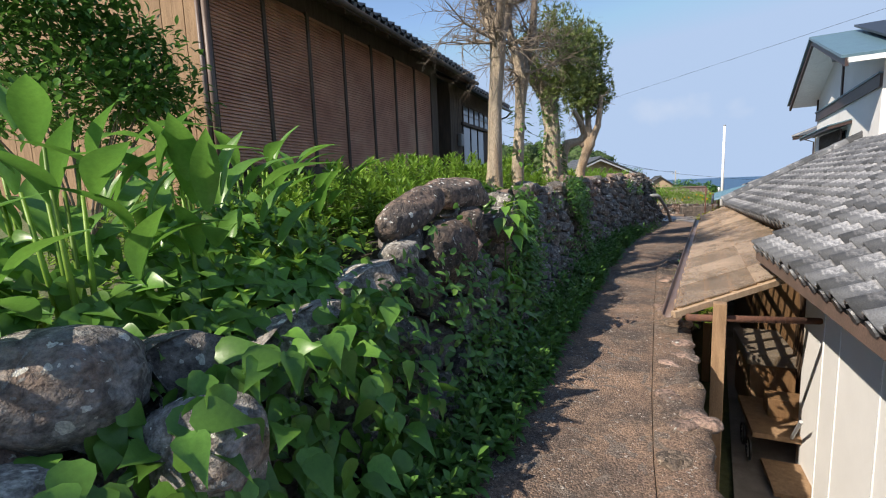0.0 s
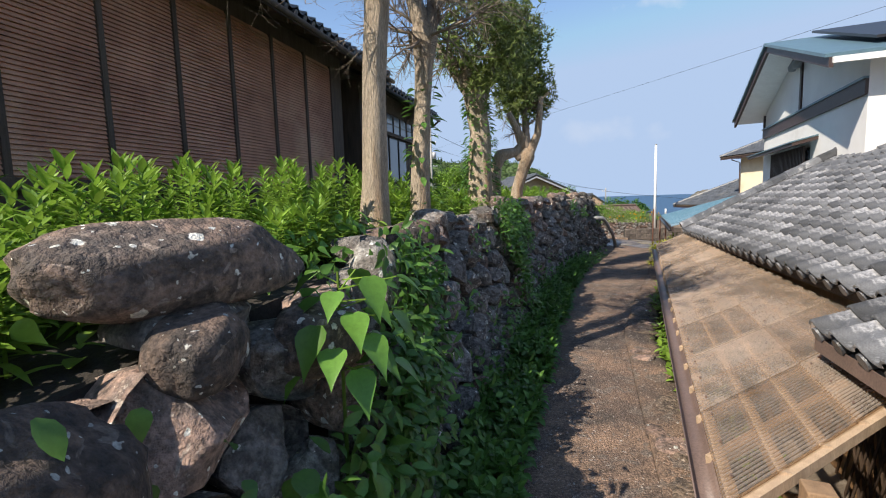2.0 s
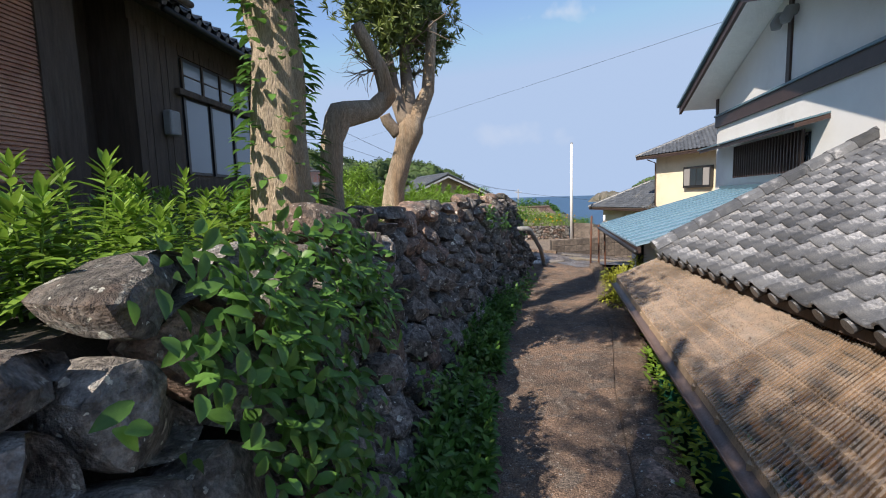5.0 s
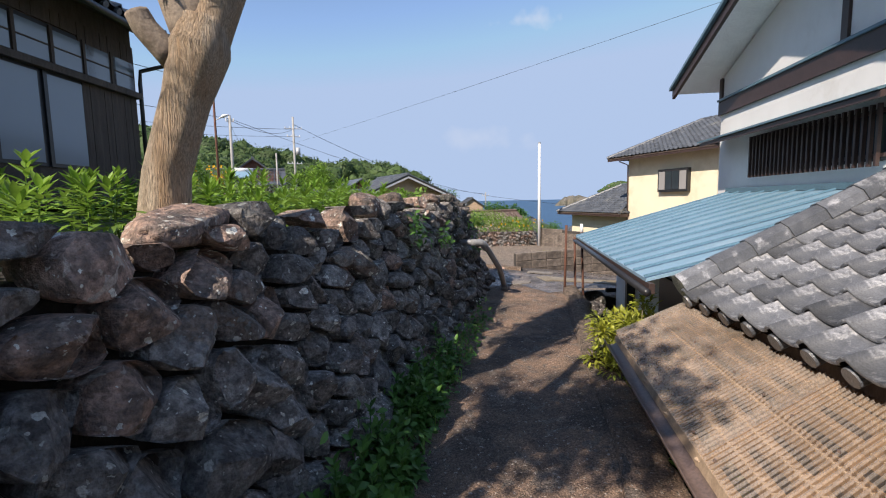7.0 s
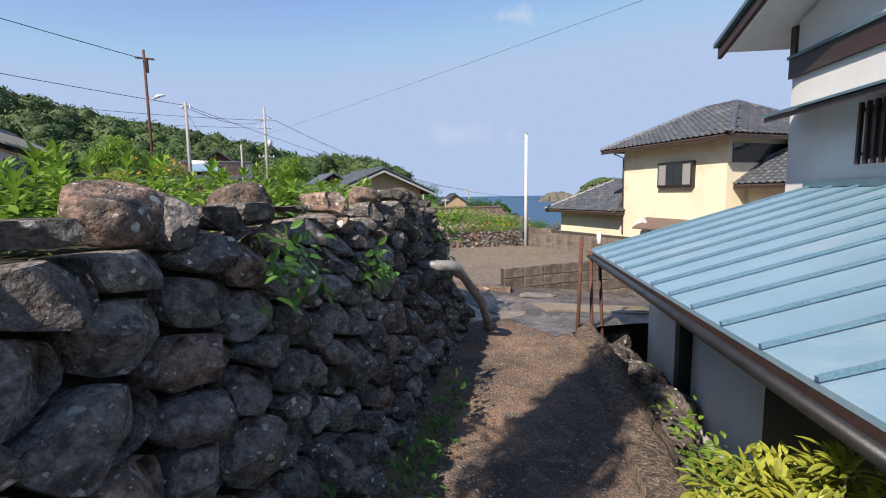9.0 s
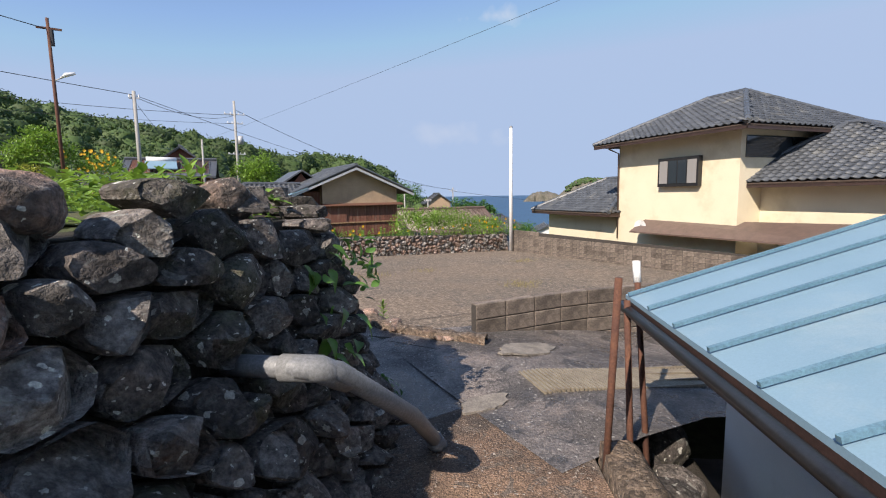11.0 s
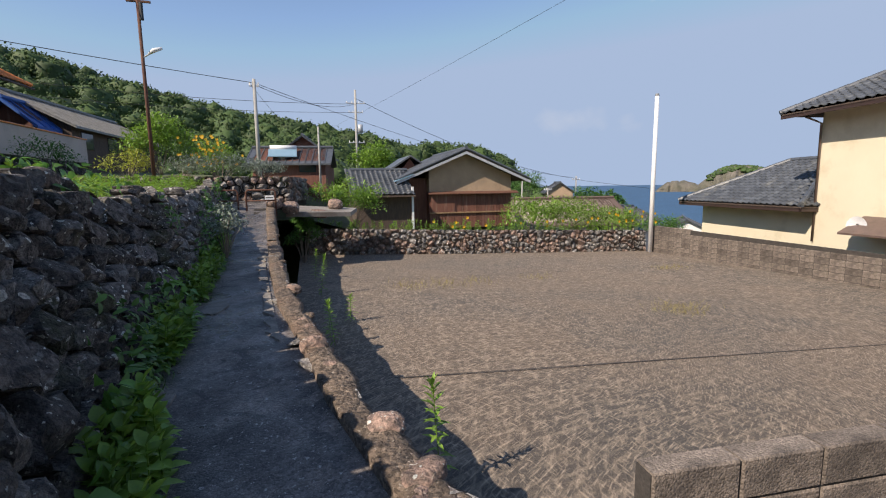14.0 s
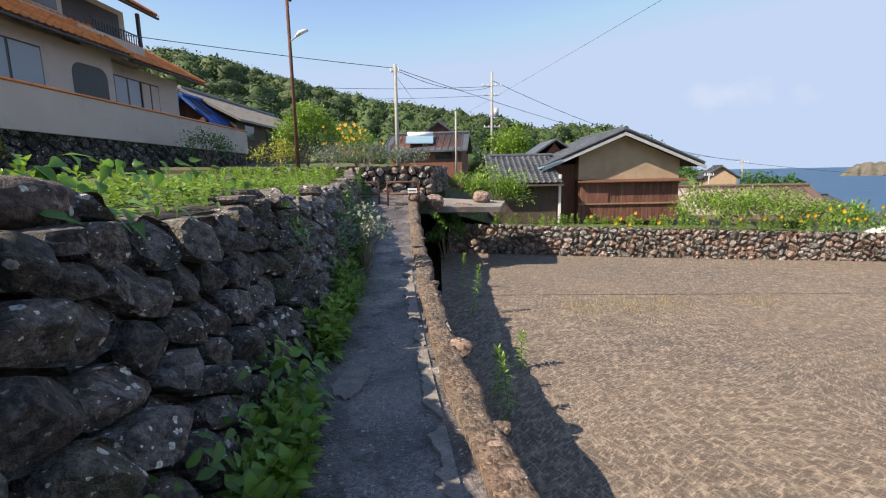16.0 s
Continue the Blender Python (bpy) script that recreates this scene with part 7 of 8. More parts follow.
g = Geo().slab([(9.6, 31.3, 0.86), (11.6, 31.7, 0.80), (12.0, 33.6, 0.85), (9.7, 33.6, 1.0)], 0.14)
tagged(part("pavement", g, M_concrete), "concrete slab bridging a ditch beside the lane", "slab", kind="structure")

X_ = Axes(0, 0, 0)


def north_box(x0, x1, y0, y1, z0, z1):
    return Geo().box(X_, y0, y1, x0, x1, z0, z1)


for (x, y) in ((7.9, 31.0), (8.96, 30.75)):
    gr = thing("guard_rail", (x, y, 0.95), "brown steel tube guard rail across the lane end", "guard rail", "guard rails")
    part("frame", Geo().tube([(x - 0.4, y, 0.8), (x - 0.4, y, 1.5), (x - 0.35, y, 1.56), (x + 0.35, y + 0.05, 1.56), (x + 0.4, y + 0.05, 1.5), (x + 0.4, y + 0.05, 0.8)], 0.025, 8), M_rust, gr, smooth=True)
    part("rail", Geo().tube([(x - 0.4, y, 1.25), (x + 0.4, y + 0.05, 1.25)], 0.02, 8), M_rust, gr, smooth=True)
sg = thing("sign", (9.25, 30.6, 1.15), "small white sign plate on the guard rail", "sign")
part("plate", north_box(9.08, 9.32, 30.66, 30.68, 1.28, 1.4), M_whitepaint, sg)
part("line", north_box(9.11, 9.29, 30.652, 30.66, 1.33, 1.35), M_black, sg)

# shed-like house with the plastered gable
sh = thing("house", (19.6, 45, -0.9), "small timber house with a plastered gable and tiled roof", "house")
Y = 43.6
M_plaster = material("tan_plaster", (0.46, 0.33, 0.22), (0.38, 0.27, 0.18), scale=1.5, rough=0.9, bump=0.2, stain=(0.32, 0.24, 0.17), stain_amount=0.3)
part("wall", north_box(17.4, 22.8, Y, 50, -1.0, 1.2), M_wood_red, sh, "weathered red-brown board wall")
part("side_wall", north_box(16.0, 17.4, Y + 0.6, 50, -1.0, 2.1), M_wood_red, sh, "rusty corrugated side wall")
g = Geo()
vs = [(17.4, Y, 1.25), (22.8, Y, 1.25), (22.8, Y, 2.25), (19.6, Y, 3.62), (17.4, Y, 2.68)]
vs += [(x, 50, z) for x, y, z in vs]
g.add(vs, [(0, 1, 2, 3, 4), (9, 8, 7, 6, 5), (0, 5, 6, 1), (1, 6, 7, 2), (2, 7, 8, 3), (3, 8, 9, 4), (4, 9, 5, 0)])
part("gable", g, M_plaster, sh, "tan plastered gable")
part("canopy", Geo().slab([(17.3, Y - 0.35, 1.16), (23.2, Y - 0.35, 1.16), (23.2, Y + 0.05, 1.3), (17.3, Y + 0.05, 1.3)], 0.05), M_rust, sh, "rusty sheet canopy")
for i in range(27):
    part("board", north_box(17.42 + i * 0.2, 17.60 + i * 0.2, Y - 0.03 - 0.006 * (i % 2), Y, -0.95, 1.12), M_wood_red, sh)
part("shutter", north_box(17.5, 19.0, Y - 0.1, Y - 0.03, 0.0, 1.1), M_wood_red, sh, "boarded sliding shutter", bevel=0.01)
part("rail", north_box(17.4, 22.8, Y - 0.12, Y - 0.03, -0.06, 0.02), M_wood_old, sh)
deck = part("roof", Geo().slab([(15.4, Y - 0.6, 1.98), (19.6, Y - 0.6, 3.75), (19.6, 50.5, 3.75), (15.4, 50.5, 1.98)], 0.1).slab([(19.6, Y - 0.6, 3.75), (23.8, Y - 0.6, 1.98), (23.8, 50.5, 1.98), (19.6, 50.5, 3.75)], 0.1), M_wood_dark, sh, "grey tiled gable roof")
wx = Axes(0, 0, 0)
ms = tile_field(wx, Y - 0.6, 50.5, 15.4, 2.0, 19.6, 3.78, 0.3, 0.27) + tile_field(wx, Y - 0.6, 50.5, 23.8, 2.0, 19.6, 3.78, 0.3, 0.27)
tiles(deck, ms, M_tile_far, limit=0, w=0.3, l=0.31, cols=6)
ridge_run(deck, [(19.6, Y - 0.65, 3.86), (19.6, 50.5, 3.86)], M_tile_far, 0.12, 0.5)
ridge_run(deck, [(15.4, Y - 0.6, 2.06), (19.6, Y - 0.6, 3.84)], M_tile_far, 0.07, 0.35)
ridge_run(deck, [(23.8, Y - 0.6, 2.06), (19.6, Y - 0.6, 3.84)], M_tile_far, 0.07, 0.35)
part("bargeboard", Geo().slab([(15.3, Y - 0.62, 1.9), (19.6, Y - 0.62, 3.68), (19.6, Y - 0.56, 3.68), (15.3, Y - 0.56, 1.9)], 0.16).slab([(19.6, Y - 0.62, 3.68), (23.9, Y - 0.62, 1.9), (23.9, Y - 0.56, 1.9), (19.6, Y - 0.56, 3.68)], 0.16), M_galv, sh)
part("blue_flashing", Geo().slab([(15.2, Y - 0.7, 1.95), (16.3, Y - 0.7, 2.35), (16.3, Y + 0.4, 2.35), (15.2, Y + 0.4, 1.95)], 0.06), M_bluesteel, sh, "blue sheet patch on the eave")
wing = thing("annex", (14.4, 45, -0.8), "low dark timber wing with a grey tile roof", "house")
part("wall", north_box(12.9, 16.0, 42.6, 47, -0.9, 1.2), M_wood_dark, wing)
part("post", north_box(16.05, 16.17, 42.4, 42.52, -0.9, 1.6), M_whitepaint, wing)
deck = part("roof", Geo().slab([(12.4, 42.0, 1.12), (16.2, 42.0, 1.12), (16.2, 45, 2.55), (12.9, 45, 2.55)], 0.09).slab([(12.9, 45, 2.55), (16.2, 45, 2.55), (16.2, 48, 1.1), (12.4, 48, 1.1)], 0.09), M_wood_dark, wing, "grey tile roof")
ex = Axes(0, 0, 90)     # a = east, b = south
ms = tile_field(ex, 12.5, 16.2, -42.0, 1.15, -45.0, 2.58, 0.3, 0.27)
tiles(deck, ms, M_tile_far, limit=0, w=0.3, l=0.31, cols=6)
ridge_run(deck, [(12.8, 45, 2.65), (16.3, 45, 2.65)], M_tile_far, 0.11, 0.5)
g = Geo()
g.add([(15.2, 48, 1.0), (19.2, 48, 1.0), (17.2, 48, 3.5), (15.2, 52, 1.0), (19.2, 52, 1.0), (17.2, 52, 3.5)], [(0, 1, 2), (5, 4, 3), (0, 3, 4, 1), (1, 4, 5, 2), (2, 5, 3, 0)])
part("gable", g, M_wood_red, wing)
for sgn in (-1, 1):
    part("roof", Geo().slab([(17.2, 47.6, 3.75), (17.2 + 2.4 * sgn, 47.6, 2.2), (17.2 + 2.4 * sgn, 52, 2.2), (17.2, 52, 3.75)][::sgn], 0.12), M_tile_far, wing)


def far_house(x, y, z, w, d, h, rise, yaw, wall_mat, roof_mat, label, windows=2, over=0.5, panel=False):
    """A plain distant house: walls, gabled roof, windows."""
    ob = thing("house", (x, y, z), label, "house", "village houses")
    ax = Axes(x, y, yaw)
    part("wall", Geo().box(ax, -w / 2, w / 2, -d / 2, d / 2, z - 2, z + h), wall_mat, ob)
    g = Geo()
    g.add([ax(-w / 2, -d / 2, z + h), ax(-w / 2, d / 2, z + h), ax(-w / 2, 0, z + h + rise), ax(w / 2, -d / 2, z + h), ax(w / 2, d / 2, z + h), ax(w / 2, 0, z + h + rise)],
          [(0, 1, 2), (5, 4, 3), (0, 3, 4, 1), (1, 4, 5, 2), (2, 5, 3, 0)])
    part("gable", g, wall_mat, ob)
    e = over * rise / (d / 2)
    for sg in (-1, 1):
        p = [ax(-w / 2 - over, sg * (d / 2 + over), z + h - e), ax(w / 2 + over, sg * (d / 2 + over), z + h - e), ax(w / 2 + over, 0, z + h + rise), ax(-w / 2 - over, 0, z + h + rise)]
        r = part("roof", Geo().slab(p if sg < 0 else p[::-1], 0.14), roof_mat, ob)
        g = Geo()
        n = int(w / 0.45)
        for i in range(n + 1):
            a = -w / 2 - over + (w + 2 * over) * i / n
            g.tube([ax(a, sg * (d / 2 + over), z + h - e + 0.02), ax(a, 0, z + h + rise + 0.02)], 0.05, 4, cap=False)
        part("roof_covering", g, roof_mat, r)["kind"] = "stuff"
    part("ridge", Geo().tube([ax(-w / 2 - over, 0, z + h + rise + 0.08), ax(w / 2 + over, 0, z + h + rise + 0.08)], 0.14, 6), roof_mat, ob)
    for i in range(windows):
        a = -w / 2 + w * (i + 0.5) / windows
        for sg in (-1, 1):
            part("window", Geo().box(ax, a - 0.7, a + 0.7, sg * d / 2 - 0.04, sg * d / 2 + 0.04, z + h * 0.35, z + h * 0.8), M_window, ob)
    return ob, ax


hs, ax = far_house(9.3, 60.5, 2.4, 6.0, 5.0, 1.5, 1.25, 98, M_wood_red, M_tile_far, "brown timber house with a dark roof and solar water heater", 2)
sw = thing("solar_water_heater", (8.4, 58.2, 4.6), "rooftop solar water heater with a white tank", "solar heater")
part("tank", Geo().tube([(7.4, 59.4, 5.05), (9.6, 59.5, 5.05)], 0.26, 10), M_whitepaint, sw, smooth=True)
part("panel", Geo().slab([(7.3, 58.0, 4.3), (9.6, 58.1, 4.3), (9.6, 59.2, 4.95), (7.3, 59.1, 4.95)], 0.08), M_bluesteel, sw)
far_house(10.5, 68, 3.0, 5.0, 5, 2.0, 1.8, 8, M_wood_red, M_tile_far, "timber house with a rusty-edged gable")
far_house(-6.0, 57, 3.4, 14, 6.5, 2.3, 1.7, 3, M_wood_dark, material("pale_weathered_tile", (0.30, 0.295, 0.28), (0.19, 0.185, 0.175), scale=3, rough=0.7, bump=0.3), "long low timber house with a pale grey tile roof", 4)
far_house(-5.2, 48.6, 3.9, 1.4, 2.2, 1.7, 1.0, 3, M_wood_red, material("blue_tarpaulin", (0.03, 0.12, 0.42), (0.02, 0.09, 0.33), scale=2, rough=0.5, bump=0.2), "small outbuilding roofed with a blue tarpaulin", 1)
far_house(32, 53, -3.4, 9, 7, 2.0, 1.75, 98, M_greywall, M_gutter, "low house with a plain brown roof")
far_house(48, 66, -5.5, 8, 7, 2.6, 1.6, 60, M_greywall, M_tile_far, "low village house with a grey tile roof")
far_house(59, 100, -3.0, 6, 5, 3.4, 1.7, 20, M_plaster, M_tile_far, "two-storey village house with an orange-tan wall", 2)
far_house(52, 120, -4, 10, 8, 3.2, 2.0, 35, M_greywall, M_tile_far, "distant grey village house with a tiled roof")
far_house(38, 58, -4.5, 7, 6, 2.4, 1.4, 100, M_wood_dark, M_tile_far, "dark village house roof below the garden")
far_house(70, 78, -9, 10, 8, 3, 2, 40, M_white, M_tile_far, "white-walled distant house near the sea")
far_house(-7, 24, 2.0, 7, 6, 2.2, 1.4, 10, M_wood_dark, M_tile_far, "low timber house behind the terrace", 3)

# orange-roofed house on its stone base
oh = thing("house", (-6, 36, 2.0), "grey-brown two-storey house with bright orange roof tiles", "house")
part("wall", north_box(-12, -3.4, 27, 37.8, 0.6, 6.3), M_greywall, oh, "grey-brown rendered wall")
part("side_wall", north_box(-12, -4.0, 37.8, 43.6, 0.6, 6.25), M_greywall, oh)
part("upper_wall", north_box(-12, -4.35, 28, 40.3, 6.15, 8.95), M_greywall, oh)
# flat dark sheet on the upper wall: the balcony's shade put into colour
part("balcony_recess", north_box(-4.36, -4.33, 36.6, 39.9, 7.2, 8.7), M_darktrim, oh, "flat dark panel for the shade of a balcony recess")
part("balcony", north_box(-4.35, -3.6, 36.4, 40.5, 6.3, 7.3), M_greywall, oh, "solid balcony parapet", bevel=0.03)
part("parapet", north_box(-4.35, -3.95, 28, 36.4, 7.0, 7.45), M_greywall, oh, bevel=0.03)
part("post", north_box(-3.75, -3.62, 40.3, 40.45, 7.3, 8.9), M_darktrim, oh)
for k in range(18):
    part("baluster", north_box(-3.66, -3.63, 37.3 + k * 0.17, 37.33 + k * 0.17, 7.3, 7.75), M_black, oh)
part("balcony_rail", north_box(-3.67, -3.62, 37.2, 40.3, 7.75, 7.8), M_black, oh)
owx = Axes(0, 0, 0)
for (y0, y1, xe, ze, xr, zr, lab, cut) in ((26.0, 37.9, -2.5, 6.25, -4.6, 7.7, "orange tiled lower roof", 0.0), (37.9, 44.3, -2.7, 6.2, -6.5, 8.5, "orange tiled wing roof", 2.0), (27, 41.0, -3.1, 8.9, -7.5, 11.6, "orange tiled main roof", 2.5)):
    r = part("roof", Geo().slab([(xe, y0, ze), (xe, y1, ze), (xr, y1 - cut, zr), (xr, y0, zr)], 0.12), M_whitepaint, oh, lab)
    ms = tile_field(owx, y0, y1, xe + 0.05, ze + 0.02, xr, zr + 0.02, 0.32, 0.28, (lambda a, b, y1=y1, xe=xe, xr=xr, tc=cut: a < y1 - tc * (b - xe) / (xr - xe)))
    tiles(r, ms, M_tile_orange, limit=0, w=0.32, l=0.32, cols=6)
    part("gutter", Geo().tube([(xe + 0.08, y0, ze - 0.08), (xe + 0.08, y1, ze - 0.08)], 0.06, 8), M_darktrim, oh, smooth=True)
    ridge_run(r, [(xe, y1, ze + 0.08), (xr, y1 - cut, zr + 0.08)], M_tile_orange, 0.11, 0.4)
for (x, y0, y1, z0, z1) in ((-3.38, 31.4, 34.1, 4.1, 5.75), (-3.98, 38.5, 40.3, 4.1, 5.7), (-3.98, 40.4, 41.8, 3.9, 5.7)):
    w = part("window", north_box(x - 0.02, x + 0.04, y0, y1, z0, z1), M_black, oh, "black aluminium window")
    for k in range(2):
        ym = y0 + (y1 - y0) * k / 2
        part("pane", north_box(x + 0.04, x + 0.05, ym + 0.07, ym + (y1 - y0) / 2 - 0.05, z0 + 0.07, z1 - 0.07), M_window_pale if y0 < 40 else M_greywall, w)
# black arch laid on the uncut wall, painting the shade inside the porch
rec = Geo()
pts2 = [(35.5, 3.8), (37.4, 3.8)] + [(37.4 - 0.45 * (1 - math.cos(t)), 5.15 + 0.45 * math.sin(t)) for t in [math.pi / 2 * k / 5 for k in range(6)]] + [(35.95 - 0.45 * math.sin(t), 5.15 + 0.45 * math.cos(t)) for t in [math.pi / 2 * k / 5 for k in range(6)]]
rec.add([(-3.385, y, z) for y, z in pts2] + [(-3.5, y, z) for y, z in pts2], [tuple(range(len(pts2)))] + [(i, len(pts2) + i, len(pts2) + (i + 1) % len(pts2), (i + 1) % len(pts2)) for i in range(len(pts2))])
part("porch_recess", rec, M_black, oh, "flat black arched panel for the shade of a porch recess")
part("window", north_box(-4.36, -4.31, 29.5, 36.3, 7.75, 8.6), M_window, oh, "upper strip window")
# the whole house stands a little askew to the lane
oh.location, oh.rotation_euler = (-7.41, 39.18, 2.95), (0, 0, radians(-2.95))
tagged(part("wall_garden", north_box(-1.45, -1.25, 20, 46.7, 3.1, 4.35), M_greywall, bevel=0.02), "grey rendered garden wall capped with orange tiles", "garden wall", kind="structure")
tagged(part("trim", north_box(-1.5, -1.2, 20, 46.75, 4.35, 4.42), M_tile_orange, bevel=0.02), "thin orange tile coping", "coping", kind="structure")
small_wall("wall_base", [(-1.2, 20), (-1.2, 47)], lambda x, y: 3.12, lambda x, y: 1.7, "dark rubble base under the garden wall", 0.4, 31, 0.08, None, M_stone_dark, 0.7)

# ---- poles and wires ----
def utility_pole(x, y, z0, z1, r, label, arms=(), transformer=False, mat=None):
    ob = thing("utility_pole", (x, y, z0), label, "utility pole", "utility poles")
    part("pole", Geo().tube([(x, y, z0 - 1), (x, y, z1)], [r, r * 0.7], 10), mat or M_pole, ob, smooth=True)
    for z, half in arms:
        part("cross_arm", north_box(x - half, x + half, y - 0.06, y + 0.06, z - 0.05, z + 0.05), M_galv, ob)
        for k in (-1, -0.4, 0.4, 1):
            part("insulator", Geo().tube([(x + k * half * 0.9, y, z + 0.05), (x + k * half * 0.9, y, z + 0.25)], [0.06, 0.04], 6), M_whitepaint, ob)
    if transformer:
        part("transformer", Geo().tube([(x + 0.5, y, z1 - 5.2), (x + 0.5, y, z1 - 4.2)], 0.32, 12), M_galv, ob, "grey transformer can", smooth=True)
    return ob


utility_pole(7.24, 50.5, 2.3, 8.85, 0.15, "grey concrete utility pole", ((8.4, 0.3),))
utility_pole(16.65, 76.3, 0.5, 13.6, 0.2, "tall utility pole with cross arms and a transformer", ((12.0, 1.2), (10.9, 0.9), (7.2, 1.0)), True)
utility_pole(11.4, 55.8, 2.0, 6.5, 0.1, "short slim service pole", ())
utility_pole(61.4, 97, -9, 3.3, 0.17, "slim grey distant utility pole with a cross arm", ((2.6, 0.9),))
utility_pole(37.5, 72, -5, 2.6, 0.12, "slim grey distant utility pole with a cross arm", ((2.2, 0.6),))
utility_pole(43.5, 76, -6, 1.2, 0.12, "slim grey distant utility pole with a cross arm", ((0.9, 0.6),))
lp = thing("street_lamp", (5.65, 33.0, 1.9), "thin rusty brown pole with a small white street lamp", "street lamp")
part("pole", Geo().tube([(5.65, 33, 1.4), (5.65, 33, 7.55)], [0.06, 0.045], 8), M_rust, lp, smooth=True)
part("arm", Geo().tube([(5.65, 33, 5.6), (5.9, 32.9, 5.72)], 0.02, 6), M_galv, lp)
part("lamp_head", Geo().tube([(5.85, 32.9, 5.70), (6.0, 32.85, 5.80), (6.25, 32.8, 5.86)], [0.03, 0.07, 0.04], 8), M_whitepaint, lp, "white lamp head", smooth=True)
part("fitting", Geo().tube([(5.73, 33, 6.7), (5.73, 33, 7.2)], 0.06, 6), M_black, lp)
part("cross_arm", north_box(5.35, 6.0, 32.97, 33.03, 7.2, 7.26), M_rust, lp)


def wire(a, b, sag, r=0.014):
    a, b = Vector(a), Vector(b)
    pts = []
    for k in range(17):
        t = k / 16
        p = a.lerp(b, t)
        p.z -= sag * 4 * t * (1 - t)
        pts.append(p)
    return solo("wire", Geo().tube(pts, r, 5), M_wire, "thin black overhead cable", "cable", "overhead cables")


wire((7.24, 50.5, 8.5), (16.65, 76.3, 11.9), 0.8, 0.02)
wire((7.24, 50.5, 8.6), (-40, 30, 13.0), 0.8, 0.02)
wire((7.24, 50.5, 8.2), (12, 75, 5.0), 0.4, 0.012)
wire((7.24, 50.5, 8.6), (61.4, 97, 3.0), 1.2, 0.018)
wire((16.65, 76.3, 12.6), (61.4, 97, 2.8), 1.6, 0.03)
wire((16.65, 76.3, 11.9), (-30, 70, 13.5), 1.0, 0.025)
wire((16.65, 76.3, 10.9), (-30, 72, 12.4), 1.0, 0.02)
wire((13.6, 77, 9.0), (26.8, -9, 9.2), 0.35, 0.008)
wire((5.65, 33, 7.2), (-30, 10, 11.5), 0.7, 0.014)
wire((61.4, 97, 2.6), (110, 70, -2.0), 1.0, 0.03)

# ---- far vegetation ----
def crowns(spots, seed, cards=150):
    """Tree crowns: a dark uneven core and many leaf clumps around it."""
    rng = random.Random(seed)
    core, lv = Geo(), Geo()
    bm = bmesh.new()
    bmesh.ops.create_icosphere(bm, subdivisions=2, radius=1.0)
    base_v = [v.co.copy() for v in bm.verts]
    base_f = [tuple(v.index for v in f.verts) for f in bm.faces]
    bm.free()
    for x, y, z, r, hgt in spots:
        c = Vector((x, y, z + hgt * 0.5))
        sd = rng.uniform(0, 99)
        pts = []
        for v in base_v:
            k = 0.8 + 0.42 * noise.noise(v * 1.7 + Vector((sd, 0, 0))) + 0.2 * noise.noise(v * 4 + Vector((0, sd, 0)))
            pts.append(c + Vector((v.x * r * k, v.y * r * k, v.z * hgt * 0.55 * k)))
        core.add(pts, base_f)
        for _ in range(cards):
            d = rdir(rng, -0.45, 1.0)
            k = 0.86 + 0.42 * noise.noise(d * 1.7 + Vector((sd, 0, 0))) + 0.2 * noise.noise(d * 4 + Vector((0, sd, 0))) + rng.uniform(-0.1, 0.1)
            p = c + Vector((d.x * r * k, d.y * r * k, d.z * hgt * 0.55 * k))
            s = r * rng.uniform(0.045, 0.12)
            a = (rdir(rng) + d * 0.2).normalized()
            b = a.cross(d + rdir(rng) * 0.5).normalized()
            q = a.cross(b)
            lv.add([p - a * s, p + b * s * 0.7 + q * s * 0.3, p + a * s * 1.1, p - b * s * 0.7 + q * s * 0.2], [(0, 1, 2, 3)])
    return core, lv


rh = random.Random(6)
spots = []
for _ in range(1150):
    b = rh.uniform(-62, 27)
    r = rh.uniform(62, 172) if rh.random() < 0.8 else rh.uniform(150, 172)
    if b > 8 and r < 85:
        continue
    x, y = 10 + r * math.sin(radians(b)), 17 + r * math.cos(radians(b))
    cr = rh.uniform(2.0, 4.2) * (0.75 + r / 400)
    if -12 < x < 14 and y < 75:
        continue
    spots.append((x, y, land_z(x, y) - 0.8, cr, cr * rh.uniform(1.1, 1.6)))
for _ in range(90):
    b, r = rh.uniform(17, 31.5), rh.uniform(98, 132)
    spots.append((10 + r * math.sin(radians(b)), 17 + r * math.cos(radians(b)), rh.uniform(-5.5, -3.6) - max(0, b - 24) * 0.25, rh.uniform(2.2, 3.6), rh.uniform(5.0, 7.0)))
core, lv = crowns(spots, 51, 210)
wood = tagged(part("woodland", core, M_wood_far, smooth=True), "dense dark green evergreen woodland covering the hill", "woodland", kind="stuff")
ob = part("foliage", lv, M_wood_far, wood)
ob["kind"] = "stuff"

